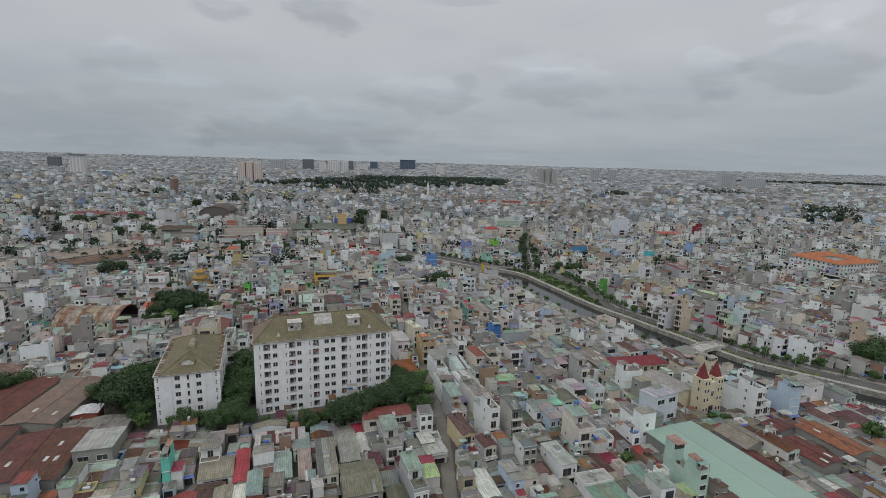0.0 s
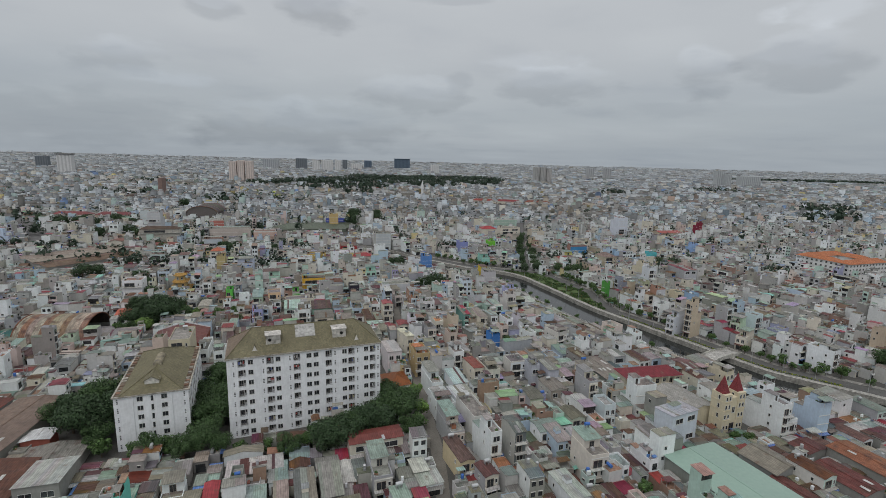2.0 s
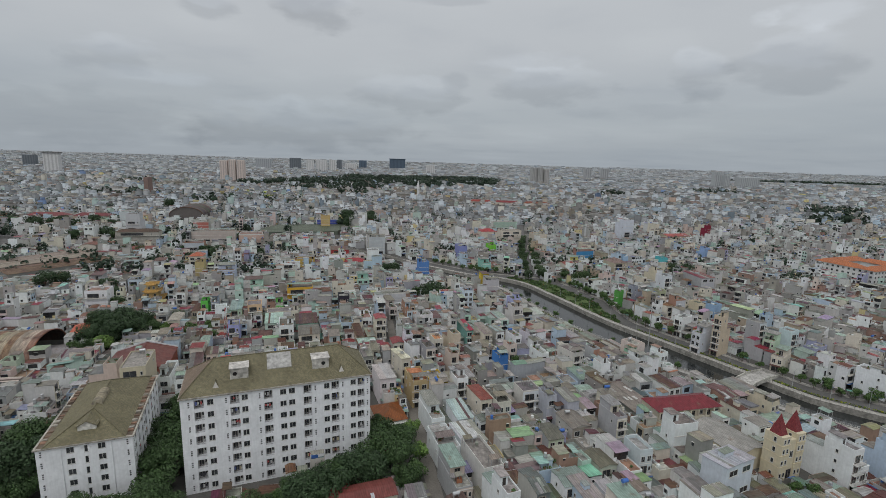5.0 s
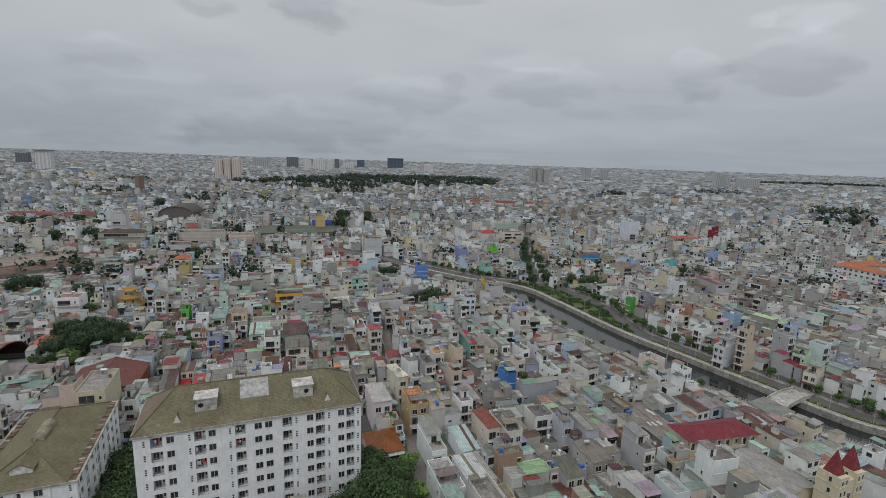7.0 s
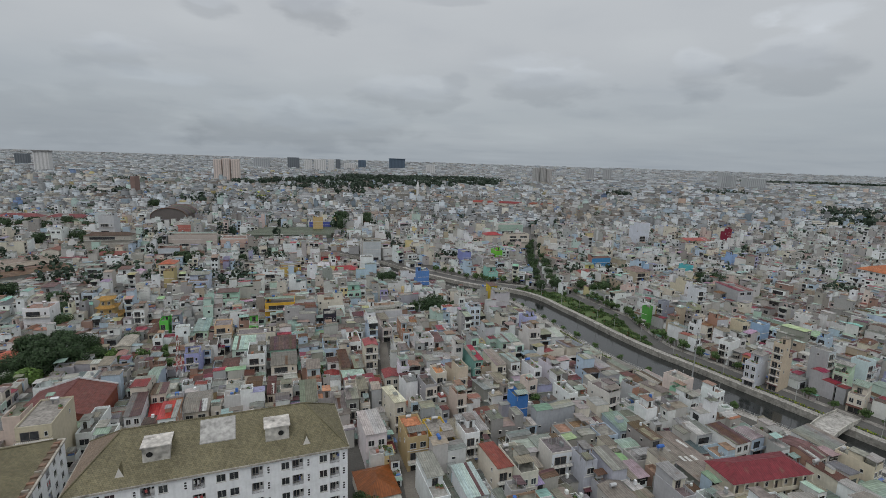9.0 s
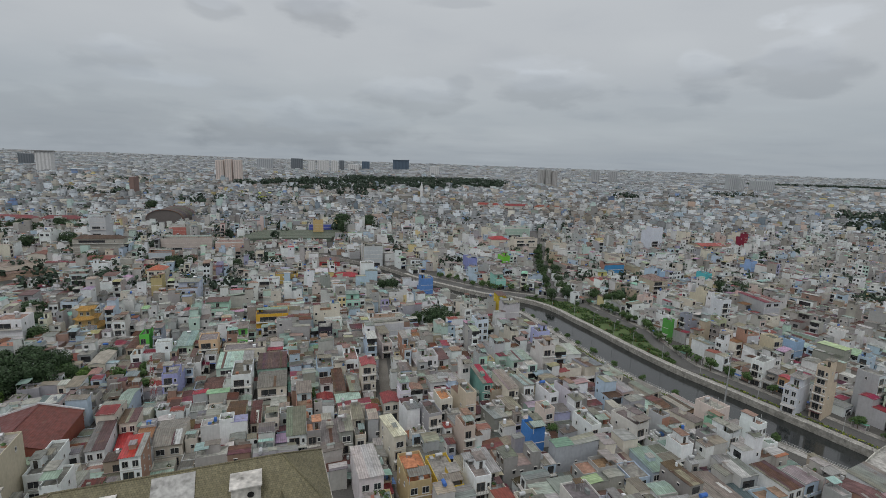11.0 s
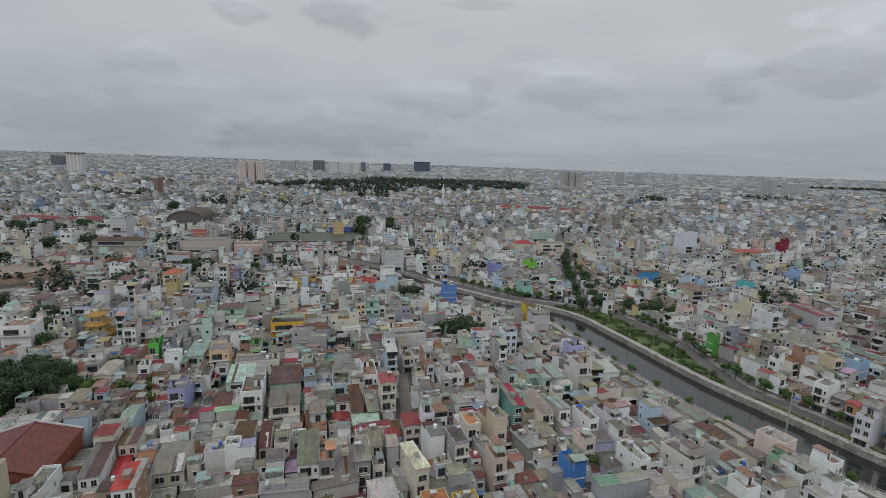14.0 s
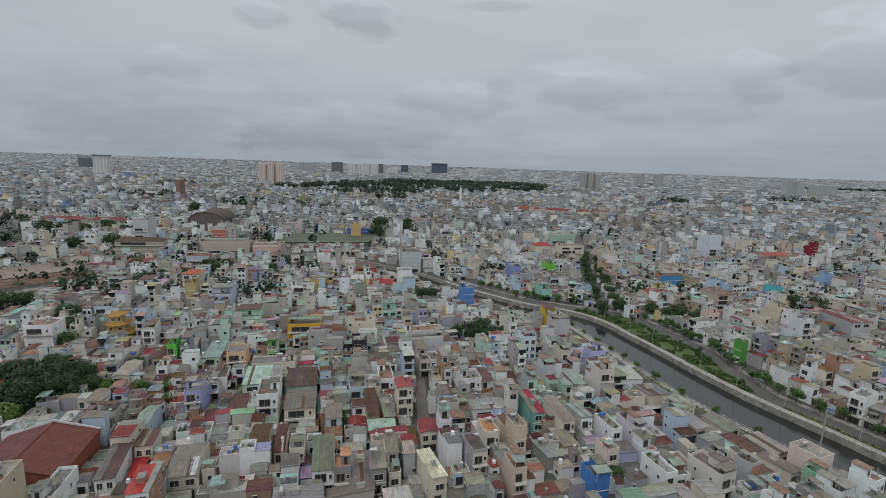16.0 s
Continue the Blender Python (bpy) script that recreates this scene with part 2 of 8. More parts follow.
# ---- mesh building ----
class Soup:
    """Collects faces with a material, a paint colour and metre-true UVs; writes one mesh."""

    def __init__(self):
        self.v, self.f, self.m, self.c, self.uv = [], [], [], [], []
        self.lean = False
        self.place()

    def place(self, x=0.0, y=0.0, z=0.0, rot=0.0):
        self.o, self.cs = (x, y, z), (math.cos(radians(rot)), math.sin(radians(rot)))
        return self

    def face(self, pts, mat, col):
        n0, (ox, oy, oz), (c, s) = len(self.v), self.o, self.cs
        for x, y, z in pts:
            self.v.append((ox + c * x - s * y, oy + s * x + c * y, oz + z))
        self.f.append(tuple(range(n0, n0 + len(pts))))
        self.m.append(mat)
        self.c.append(col)
        if mat not in ("sheet", "rusty", "tile"):
            self.uv.extend([(0.0, 0.0)] * len(pts))
            return
        a, b, d = Vector(pts[0]), Vector(pts[1]), Vector(pts[-1])
        u = b - a
        lu = u.length or 1.0
        u = u / lu
        nrm = u.cross(d - a)
        w = nrm.cross(u)
        w = w / (w.length or 1.0)
        for p in pts:
            e = Vector(p) - a
            self.uv.append((e.dot(u), e.dot(w)))

    def box(self, x0, x1, y0, y1, z0, z1, mat, col, faces="wsenTB", top=None, topmat=None):
        """faces: s front (-y), n back, w -x, e +x, T top, B bottom."""
        p = ((x0, y0, z0), (x1, y0, z0), (x1, y1, z0), (x0, y1, z0), (x0, y0, z1), (x1, y0, z1), (x1, y1, z1), (x0, y1, z1))
        for k, idx in (("s", (0, 1, 5, 4)), ("e", (1, 2, 6, 5)), ("n", (2, 3, 7, 6)), ("w", (3, 0, 4, 7)), ("T", (4, 5, 6, 7)), ("B", (3, 2, 1, 0))):
            if k in faces:
                t = k == "T"
                self.face([p[i] for i in idx], (topmat or mat) if t else mat, (top or col) if t else col)

    def slab(self, a, b, c, d, thick, mat, col):
        """A sheet over four corners (counter-clockwise from above) with its thickness below."""
        lo = [(x, y, z - thick) for x, y, z in (a, b, c, d)]
        hi = [a, b, c, d]
        self.face(hi, mat, col)
        if not self.lean:
            self.face(lo[::-1], mat, col)
        for i in (0, 1, 3) if self.lean else range(4):
            j = (i + 1) % 4
            self.face([lo[i], lo[j], hi[j], hi[i]], mat, col)

    def tube(self, p, q, r0, r1, n, mat, col, caps=True):
        a, b = Vector(p), Vector(q)
        ax = (b - a).normalized()
        u = ax.orthogonal().normalized()
        w = ax.cross(u)
        ra = [a + r0 * (math.cos(t) * u + math.sin(t) * w) for t in (2 * math.pi * i / n for i in range(n))]
        rb = [b + r1 * (math.cos(t) * u + math.sin(t) * w) for t in (2 * math.pi * i / n for i in range(n))]
        for i in range(n):
            j = (i + 1) % n
            self.face([tuple(ra[i]), tuple(ra[j]), tuple(rb[j]), tuple(rb[i])], mat, col)
        if caps:
            self.face([tuple(x) for x in rb], mat, col)
            self.face([tuple(x) for x in ra[::-1]], mat, col)

    def mesh(self, name):
        me = bpy.data.meshes.new(name)
        me.from_pydata(self.v, [], self.f)
        used = sorted(set(self.m))
        for k in used:
            me.materials.append(MATS[k])
        where = {k: i for i, k in enumerate(used)}
        me.polygons.foreach_set("material_index", np.array([where[k] for k in self.m], dtype=np.int32))
        at = me.attributes.new("paint", "FLOAT_COLOR", "FACE")
        at.data.foreach_set("color", np.array([(*c, 1.0) for c in self.c], dtype=np.float32).ravel())
        uvl = me.uv_layers.new(name="UVMap")
        uvl.data.foreach_set("uv", np.array(self.uv, dtype=np.float32).ravel())
        me.update()
        return me

    def thing(self, name, parent=None, label="", category="", group="", kind="", m=None):
        ob = new(name, self.mesh(name))
        if parent is not None:
            ob.parent = parent
        if m is not None:
            ob.matrix_basis = m
        return tagged(ob, label, category, group, kind)


def empty(name, x, y, rot, label, category, group="", z=0.0):
    ob = new(name)
    ob.matrix_basis = pose(x, y, z, 0, 0, rot)
    return tagged(ob, label, category, group)


RND = random.Random(7)


def jit(col, a=0.06):
    k = 1 + RND.uniform(-a, a)
    return tuple(min(max(c * k + RND.uniform(-a, a) * 0.15, 0.01), 0.85) for c in col)


# ---- plan of what is taken: a map of one-metre cells ----
GX0, GY0, GW, GH = -760, 90, 1560, 900
TAKEN = np.zeros((GH, GW), dtype=np.uint8)


def cells(x, y, rot, w, d, pad=0.0):
    c, s = math.cos(radians(rot)), math.sin(radians(rot))
    hw, hd = w / 2 + pad, d / 2 + pad
    nu, nv = max(2, int(2 * hw / 0.8) + 1), max(2, int(2 * hd / 0.8) + 1)
    U, V = np.meshgrid(np.linspace(-hw, hw, nu), np.linspace(-hd, hd, nv))
    X = (x + c * U - s * V - GX0).astype(int).clip(0, GW - 1)
    Y = (y + s * U + c * V - GY0).astype(int).clip(0, GH - 1)
    return Y, X


def take(x, y, rot, w, d, pad=0.0):
    TAKEN[cells(x, y, rot, w, d, pad)] = 1


def is_free(x, y, rot, w, d):
    return not TAKEN[cells(x, y, rot, w, d, -0.9)].any()


def take_band(pts, half):
    """Keeps a strip along a line of points clear."""
    for (x0, y0), (x1, y1) in zip(pts, pts[1:]):
        n = math.hypot(x1 - x0, y1 - y0)
        take((x0 + x1) / 2, (y0 + y1) / 2, math.degrees(math.atan2(y1 - y0, x1 - x0)), n + half, 2 * half)


def offset_line(pts, off):
    """The line moved to its left by off metres."""
    out = []
    for i, (x, y) in enumerate(pts):
        a, b = pts[max(i - 1, 0)], pts[min(i + 1, len(pts) - 1)]
        dx, dy = b[0] - a[0], b[1] - a[1]
        n = math.hypot(dx, dy)
        o = off[i] if isinstance(off, (list, tuple)) else off
        out.append((x - dy / n * o, y + dx / n * o))
    return out


def smooth(pts, n=4):
    """Catmull-Rom through the points."""
    out = []
    for i in range(len(pts) - 1):
        p0, p1, p2, p3 = (Vector((*pts[max(0, min(len(pts) - 1, k))], 0)) for k in (i - 1, i, i + 1, i + 2))
        for k in range(n):
            t = k / n
            q = 0.5 * (2 * p1 + (p2 - p0) * t + (2 * p0 - 5 * p1 + 4 * p2 - p3) * t * t + (3 * p1 - p0 - 3 * p2 + p3) * t ** 3)
            out.append((q.x, q.y))
    return out + [pts[-1]]


def ribbon(s, left, right, zl, zr, mat, col):
    for i in range(len(left) - 1):
        (a, b), (c, d) = (left[i], left[i + 1]), (right[i], right[i + 1])
        up = (d[0] - c[0]) * (a[1] - c[1]) - (d[1] - c[1]) * (a[0] - c[0]) > 0
        q = [(*c, zr), (*d, zr), (*b, zl), (*a, zl)]
        s.face(q if up else q[::-1], mat, col)


# ---- ground, canal, roads ----
def far_rise(y):
    """Raises the far ground gently, to fit the horizon to the camera's view."""
    k = max(0.0, (y - 2200) / 2700)
    return 27 * k * k


CANAL = smooth([(340, 72), (262, 122), (215, 158), (181, 188), (164, 202), (152, 214), (135, 243), (117, 274.5), (103.5, 300), (94.5, 324.5), (89, 343), (82, 364),
                (74, 386), (60, 401), (42, 410), (23, 428), (0, 449), (-26, 482), (-50, 502), (-90, 530), (-135, 548)], 4)
NC = len(CANAL)
HALF = [8.5 if y < 215 else (8.5 + min((y - 215) / 60, 1) * 3.7 - max(0, min((y - 310) / 60, 1)) * 1.5 if y < 392 else max(10.7 - (y - 392) / 8, 6.5)) for x, y in CANAL]
# walking up the canal the near bank is on the left hand, the far bank on the right
NEAR = offset_line(CANAL, HALF)
FAR = offset_line(CANAL, [-h for h in HALF])
WATER_Z = -2.2


def poly_ground():
    """One sheet on both sides of the canal, out to the horizon."""
    s = Soup()
    far, col, n = 5200, (0.085, 0.082, 0.076), NC

    def quad(*pts):
        s.face([(*p, 0.0) if len(p) == 2 else p for p in pts], "asphalt", col)

    quad((-far, -300), (NEAR[0][0], -300), NEAR[0], (-far, NEAR[0][1]))
    quad((FAR[0][0], -300), (far, -300), (far, FAR[0][1]), FAR[0])
    for i in range(n - 1):
        quad((-far, NEAR[i][1]), NEAR[i], NEAR[i + 1], (-far, NEAR[i + 1][1]))
        quad(FAR[i], (far, FAR[i][1]), (far, FAR[i + 1][1]), FAR[i + 1])
    end, (nx, ny), (fx, fy) = 570, NEAR[-1], FAR[-1]
    quad((-far, ny), (nx, ny), (nx, end), (-far, end))
    quad((nx, ny), (fx, fy), (fx, end), (nx, end))
    quad((fx, fy), (far, fy), (far, end), (fx, end))
    ys = [end, 700, 1000, 1500, 2200, 2600, 3000, 3400, 3800, 4200, 4600, 4950, 5600]
    for p, q in zip(ys, ys[1:]):
        if p > 2500:
            col = (0.24, 0.245, 0.25)  # far ground paled in its colour for the hazy horizon, hiding a dark line
        quad((-far, p, far_rise(p)), (far, p, far_rise(p)), (far, q, far_rise(q)), (-far, q, far_rise(q)))
    return s.thing("ground", label="grey trodden ground and concrete between the houses", category="ground", kind="structure")


poly_ground()


def garden_width(y):
    """How wide the planted strip between footway and road is, by its place along the canal."""
    if y < 300 or y > 408:
        return 0.0
    return 15.0 * min(1.0, (y - 300) / 42) * min(1.0, (408 - y) / 18)


def build_canal():
    s = Soup()
    ribbon(s, NEAR, FAR, WATER_Z, WATER_Z, "water", (0.03, 0.03, 0.03))
    s.thing("water", label="dark still canal water reflecting the grey sky", category="water", kind="structure")
    for bank, sign, name in ((NEAR, 1, "near"), (FAR, -1, "far")):
        s = Soup()
        top = offset_line(bank, sign * 0.45)
        wall = (0.27, 0.26, 0.235)
        for i in range(len(bank) - 1):
            a, b, c, d = bank[i], bank[i + 1], top[i], top[i + 1]
            s.face([(*a, WATER_Z - 1), (*b, WATER_Z - 1), (*b, 0.35), (*a, 0.35)], "concrete", wall)
            s.face([(*a, 0.35), (*b, 0.35), (*d, 0.35), (*c, 0.35)], "concrete", (0.42, 0.41, 0.38))
            s.face([(*c, 0.35), (*d, 0.35), (*d, -0.1), (*c, -0.1)], "concrete", wall)
        s.thing("embankment", label="stained concrete canal wall with a low coping", category="embankment", kind="structure")
    # railing posts and rails along both copings
    for bank, sign in ((NEAR, 1), (FAR, -1)):
        s = Soup()
        line = offset_line(bank, sign * 0.25)
        col = (0.42, 0.43, 0.42)
        for i in range(len(line) - 1):
            (x0, y0), (x1, y1) = line[i], line[i + 1]
            if y0 > 420 or y0 < 150:
                continue
            for z in (0.75, 1.15):
                s.tube((x0, y0, z), (x1, y1, z), 0.045, 0.045, 4, "trim", col, caps=False)
            n = max(1, int(math.hypot(x1 - x0, y1 - y0) / 2.0))
            for k in range(n):
                x, y = x0 + (x1 - x0) * k / n, y0 + (y1 - y0) * k / n
                s.box(x - 0.06, x + 0.06, y - 0.06, y + 0.06, 0.35, 1.2, "concrete", (0.45, 0.44, 0.42), "wsenT")
        s.thing("railing", label="grey metal railing with concrete posts along the canal", category="railing", kind="structure")
    # far bank: footway, planted strip (built further down), road, pavement
    idx = [i for i, (x, y) in enumerate(CANAL) if 60 < y < 470]
    far = [FAR[i] for i in idx]
    g = [garden_width(y) for x, y in far]
    for a, b, z, mat, col, name, label in ((0.45, 3.4, 0.10, "concrete", (0.33, 0.315, 0.285), "pavement", "pale paved footway along the canal"),
                                           (4.3, 11.3, 0.02, "asphalt", (0.10, 0.098, 0.095), "road", "grey asphalt canal-side road"),
                                           (11.3, 14.0, 0.14, "concrete", (0.25, 0.24, 0.22), "pavement", "worn concrete pavement before the houses")):
        s = Soup()
        k = [0.0] * len(far) if a < 1 else g
        li, lo = offset_line(far, [-(a + q) for q in k]), offset_line(far, [-(b + q) for q in k])
        ribbon(s, li, lo, z, z, mat, col)
        if z > 0.05:
            for edge in (li, lo):
                for i in range(len(edge) - 1):
                    p, q = edge[i], edge[i + 1]
                    s.face([(*p, -0.05), (*q, -0.05), (*q, z), (*p, z)], mat, col)
        s.thing(name, label=label, category=name, kind="structure")
    s = Soup()
    near = [NEAR[i] for i in idx if NEAR[i][1] < 410]
    ribbon(s, offset_line(near, 3.6), offset_line(near, 0.45), 0.1, 0.1, "concrete", (0.33, 0.32, 0.30))
    s.thing("pavement", label="narrow concrete path on the canal's built-up bank", category="pavement", kind="structure")
    take_band(CANAL, 11)
    take_band([p for p in offset_line(CANAL, -16) if p[1] < 470], 12)
    take_band([p for p in offset_line(CANAL, 13) if p[1] < 420], 3.4)
    take_band([p for p in offset_line(CANAL, 17) if 230 < p[1] < 402], 7)
    take_band([p for p in offset_line(CANAL, 8) if p[1] >= 420], 6)
    take_band([p for p in offset_line(CANAL, -32) if 312 < p[1] < 400], 9)


build_canal()


CANAL_XY = np.array(CANAL)


def right_of_canal(x, y):
    best = int(((CANAL_XY[:, 0] - x) ** 2 + (CANAL_XY[:, 1] - y) ** 2).argmin())
    i = max(0, min(NC - 2, best))
    dx, dy = CANAL[i + 1][0] - CANAL[i][0], CANAL[i + 1][1] - CANAL[i][1]
    return dx * (y - CANAL[i][1]) - dy * (x - CANAL[i][0]) < 0


def canal_gap(x, y):
    """How far the plan lies from the water's nearer edge."""
    return float((np.hypot(CANAL_XY[:, 0] - x, CANAL_XY[:, 1] - y) - HALF).min())


# ---- houses ----
WHITE, CREAM, GREY, BLUE, MINT, YELLOW, PINK = (0.71, 0.74, 0.745), (0.60, 0.56, 0.48), (0.36, 0.37, 0.38), (0.42, 0.52, 0.62), (0.44, 0.57, 0.51), (0.60, 0.51, 0.28), (0.58, 0.47, 0.44)
TAN, LILAC, CEMENT = (0.40, 0.345, 0.265), (0.38, 0.38, 0.54), (0.265, 0.265, 0.25)
TIN, BEIGE, RED, GREEN, BROWN, DARK = (0.255, 0.256, 0.235), (0.19, 0.175, 0.14), (0.22, 0.035, 0.045), (0.22, 0.29, 0.25), (0.105, 0.052, 0.042), (0.13, 0.125, 0.12)
PALETTE = {"white": WHITE, "cream": CREAM, "grey": GREY, "pale blue": BLUE, "mint green": MINT, "yellow": YELLOW, "pink": PINK, "tan": TAN, "lilac": LILAC, "bare cement": CEMENT}
ROOFS = {"grey tin": TIN, "beige tin": BEIGE, "red tin": RED, "green tin": GREEN, "rusty brown tin": BROWN, "dark tin": DARK}
WORDS = {1: "single-storey", 2: "two-storey", 3: "three-storey", 4: "four-storey", 5: "five-storey", 6: "six-storey", 7: "seven-storey"}
STOREY = 3.15

_win = {}


def window_mesh(w, h, kind="window"):
    """A framed opening that stands on the wall plane (facing -y), centred at its foot."""
    key = (round(w, 1), round(h, 1), kind)
    if key not in _win:
        s = Soup()
        w2, fr = w / 2, 0.09
        frame = (0.55, 0.55, 0.53) if kind != "door" else (0.30, 0.26, 0.22)
        s.box(-w2, w2, -0.02, 0.0, 0.0, h, "glass", (0.035, 0.038, 0.042), "s")
        s.box(-w2, -w2 + fr, -0.09, 0, 0, h, "trim", frame, "wseT")
        s.box(w2 - fr, w2, -0.09, 0, 0, h, "trim", frame, "wseT")
        s.box(-w2 + fr, w2 - fr, -0.09, 0, h - fr, h, "trim", frame, "sTB")
        s.box(-w2 + fr, w2 - fr, -0.09, 0, 0, fr, "trim", frame, "sT")
        if w > 0.9:
            s.box(-0.035, 0.035, -0.06, 0, fr, h - fr, "trim", frame, "wse")
        if kind == "window":
            s.box(-w2 - 0.08, w2 + 0.08, -0.16, 0, -0.10, 0.0, "plaster", (0.5, 0.49, 0.46), "wseTB")
        _win[key] = s.mesh(kind)
    return _win[key]


class Parts:
    """Gives out a builder for each part: a mesh of its own under the thing, or the one shared mesh of a far row."""

    def __init__(self, root=None, shared=None):
        self.root, self.shared, self.own = root, shared, []

    def mesh_for(self, name, label=""):
        if self.shared is not None:
            return self.shared
        s = Soup()
        self.own.append((name, s, label))
        return s

    def opening(self, kind, x, y, z, rot, w, h):
        """An opening on a wall: rot turns it from facing -y."""
        if self.shared is None:
            ob = new(kind, window_mesh(w, h, kind))
            ob.parent = self.root
            ob.matrix_basis = pose(x, y, z, 0, 0, rot)
            return
        s = self.shared
        c, sn = round(math.cos(radians(rot))), round(math.sin(radians(rot)))
        def at(u, v, zz):
            return (x + c * u - sn * v, y + sn * u + c * v, z + zz)
        w2 = w / 2
        s.face([at(-w2, -0.06, 0), at(w2, -0.06, 0), at(w2, -0.06, h), at(-w2, -0.06, h)], "glass", (0.035, 0.038, 0.042))
        if kind == "window":
            s.face([at(-w2 - 0.1, -0.2, h), at(w2 + 0.1, -0.2, h), at(w2 + 0.1, 0, h + 0.12), at(-w2 - 0.1, 0, h + 0.12)], "plaster", (0.5, 0.49, 0.46))

    def done(self):
        for name, s, label in self.own:
            if s.f:
                s.thing(name, self.root, label)


def roof_slopes(s, w, d, z, col, mat, kind, r, over=0.35, wallcol=None, parts=None):
    """Sheet roof: 'mono' falls to the front or back, 'gable' has its ridge along the depth, 'cross' across the width."""
    w2, d2 = w / 2 + over * 0.6, d / 2 + over
    if kind == "mono":
        up = r.uniform(0.03, 0.085) * d
        a, b = (z, z + up) if r.random() < 0.6 else (z + up, z)
        cuts = [-w2]
        while cuts[-1] < w2 - 1.4:
            cuts.append(cuts[-1] + r.choice((0.9, 0.9, 1.8, 2.7)))
        cuts[-1 if len(cuts) > 1 else 0:] = [w2] if len(cuts) > 1 else [-w2, w2]
        for u0, u1 in zip(cuts, cuts[1:]):
            q = r.random()
            tone = jit(col, 0.10) if q < 0.85 else jit(r.choice((TIN, BEIGE, BROWN)), 0.10)
            lift = r.choice((0, 0.03))
            q = s if parts is None else parts.mesh_for("roof_sheet")
            q.slab((u0, -d2, a + lift), (u1, -d2, a + lift), (u1, d2, b + lift), (u0, d2, b + lift), 0.08, mat, tone)
        if wallcol:
            lo, hi = min(a, b), max(a, b)
            ye = d / 2 if b > a else -d / 2
            for sx in (-1, 1):
                s.face([(sx * w / 2, -d / 2, z - 0.05), (sx * w / 2, d / 2, z - 0.05), (sx * w / 2, ye, hi - 0.12)], "plaster", wallcol)
            s.face([(-w / 2, ye, z - 0.05), (w / 2, ye, z - 0.05), (w / 2, ye, hi - 0.12), (-w / 2, ye, hi - 0.12)], "plaster", wallcol)
    elif kind == "gable":
        up = 0.13 * w
        s.slab((-w2, -d2, z), (0, -d2, z + up), (0, d2, z + up), (-w2, d2, z), 0.08, mat, col)
        s.slab((0, -d2, z + up), (w2, -d2, z), (w2, d2, z), (0, d2, z + up), 0.08, mat, col)
        if wallcol:
            for y in (-d / 2, d / 2):
                s.face([(-w / 2, y, z - 0.05), (w / 2, y, z - 0.05), (0, y, z + up - 0.1)], "plaster", wallcol)
    elif kind == "cross":
        up = 0.10 * d
        s.slab((-w2, -d2, z), (w2, -d2, z), (w2, 0, z + up), (-w2, 0, z + up), 0.08, mat, col)
        s.slab((-w2, 0, z + up), (w2, 0, z + up), (w2, d2, z), (-w2, d2, z), 0.08, mat, col)
        if wallcol:
            for x in (-w / 2, w / 2):
                s.face([(x, -d / 2, z - 0.05), (x, d / 2, z - 0.05), (x, 0, z + up - 0.1)], "plaster", wallcol)
    elif kind == "hip":
        up, k = 0.24 * min(w, d), min(w, d) / 2 * 0.95
        if w >= d:
            a, b = (-w2 + k, 0, z + up), (w2 - k, 0, z + up)
            s.face([(-w2, -d2, z), (w2, -d2, z), b, a], mat, col)
            s.face([(w2, d2, z), (-w2, d2, z), a, b], mat, col)
            s.face([(-w2, d2, z), (-w2, -d2, z), a], mat, col)
            s.face([(w2, -d2, z), (w2, d2, z), b], mat, col)
        else:
            a, b = (0, -d2 + k, z + up), (0, d2 - k, z + up)
            s.face([(-w2, -d2, z), (w2, -d2, z), a], mat, col)
            s.face([(w2, -d2, z), (w2, d2, z), b, a], mat, col)
            s.face([(w2, d2, z), (-w2, d2, z), b], mat, col)
            s.face([(-w2, d2, z), (-w2, -d2, z), a, b], mat, col)
        s.face([(-w2, d2, z - 0.1), (w2, d2, z - 0.1), (w2, -d2, z - 0.1), (-w2, -d2, z - 0.1)], "plaster", (0.4, 0.4, 0.38))


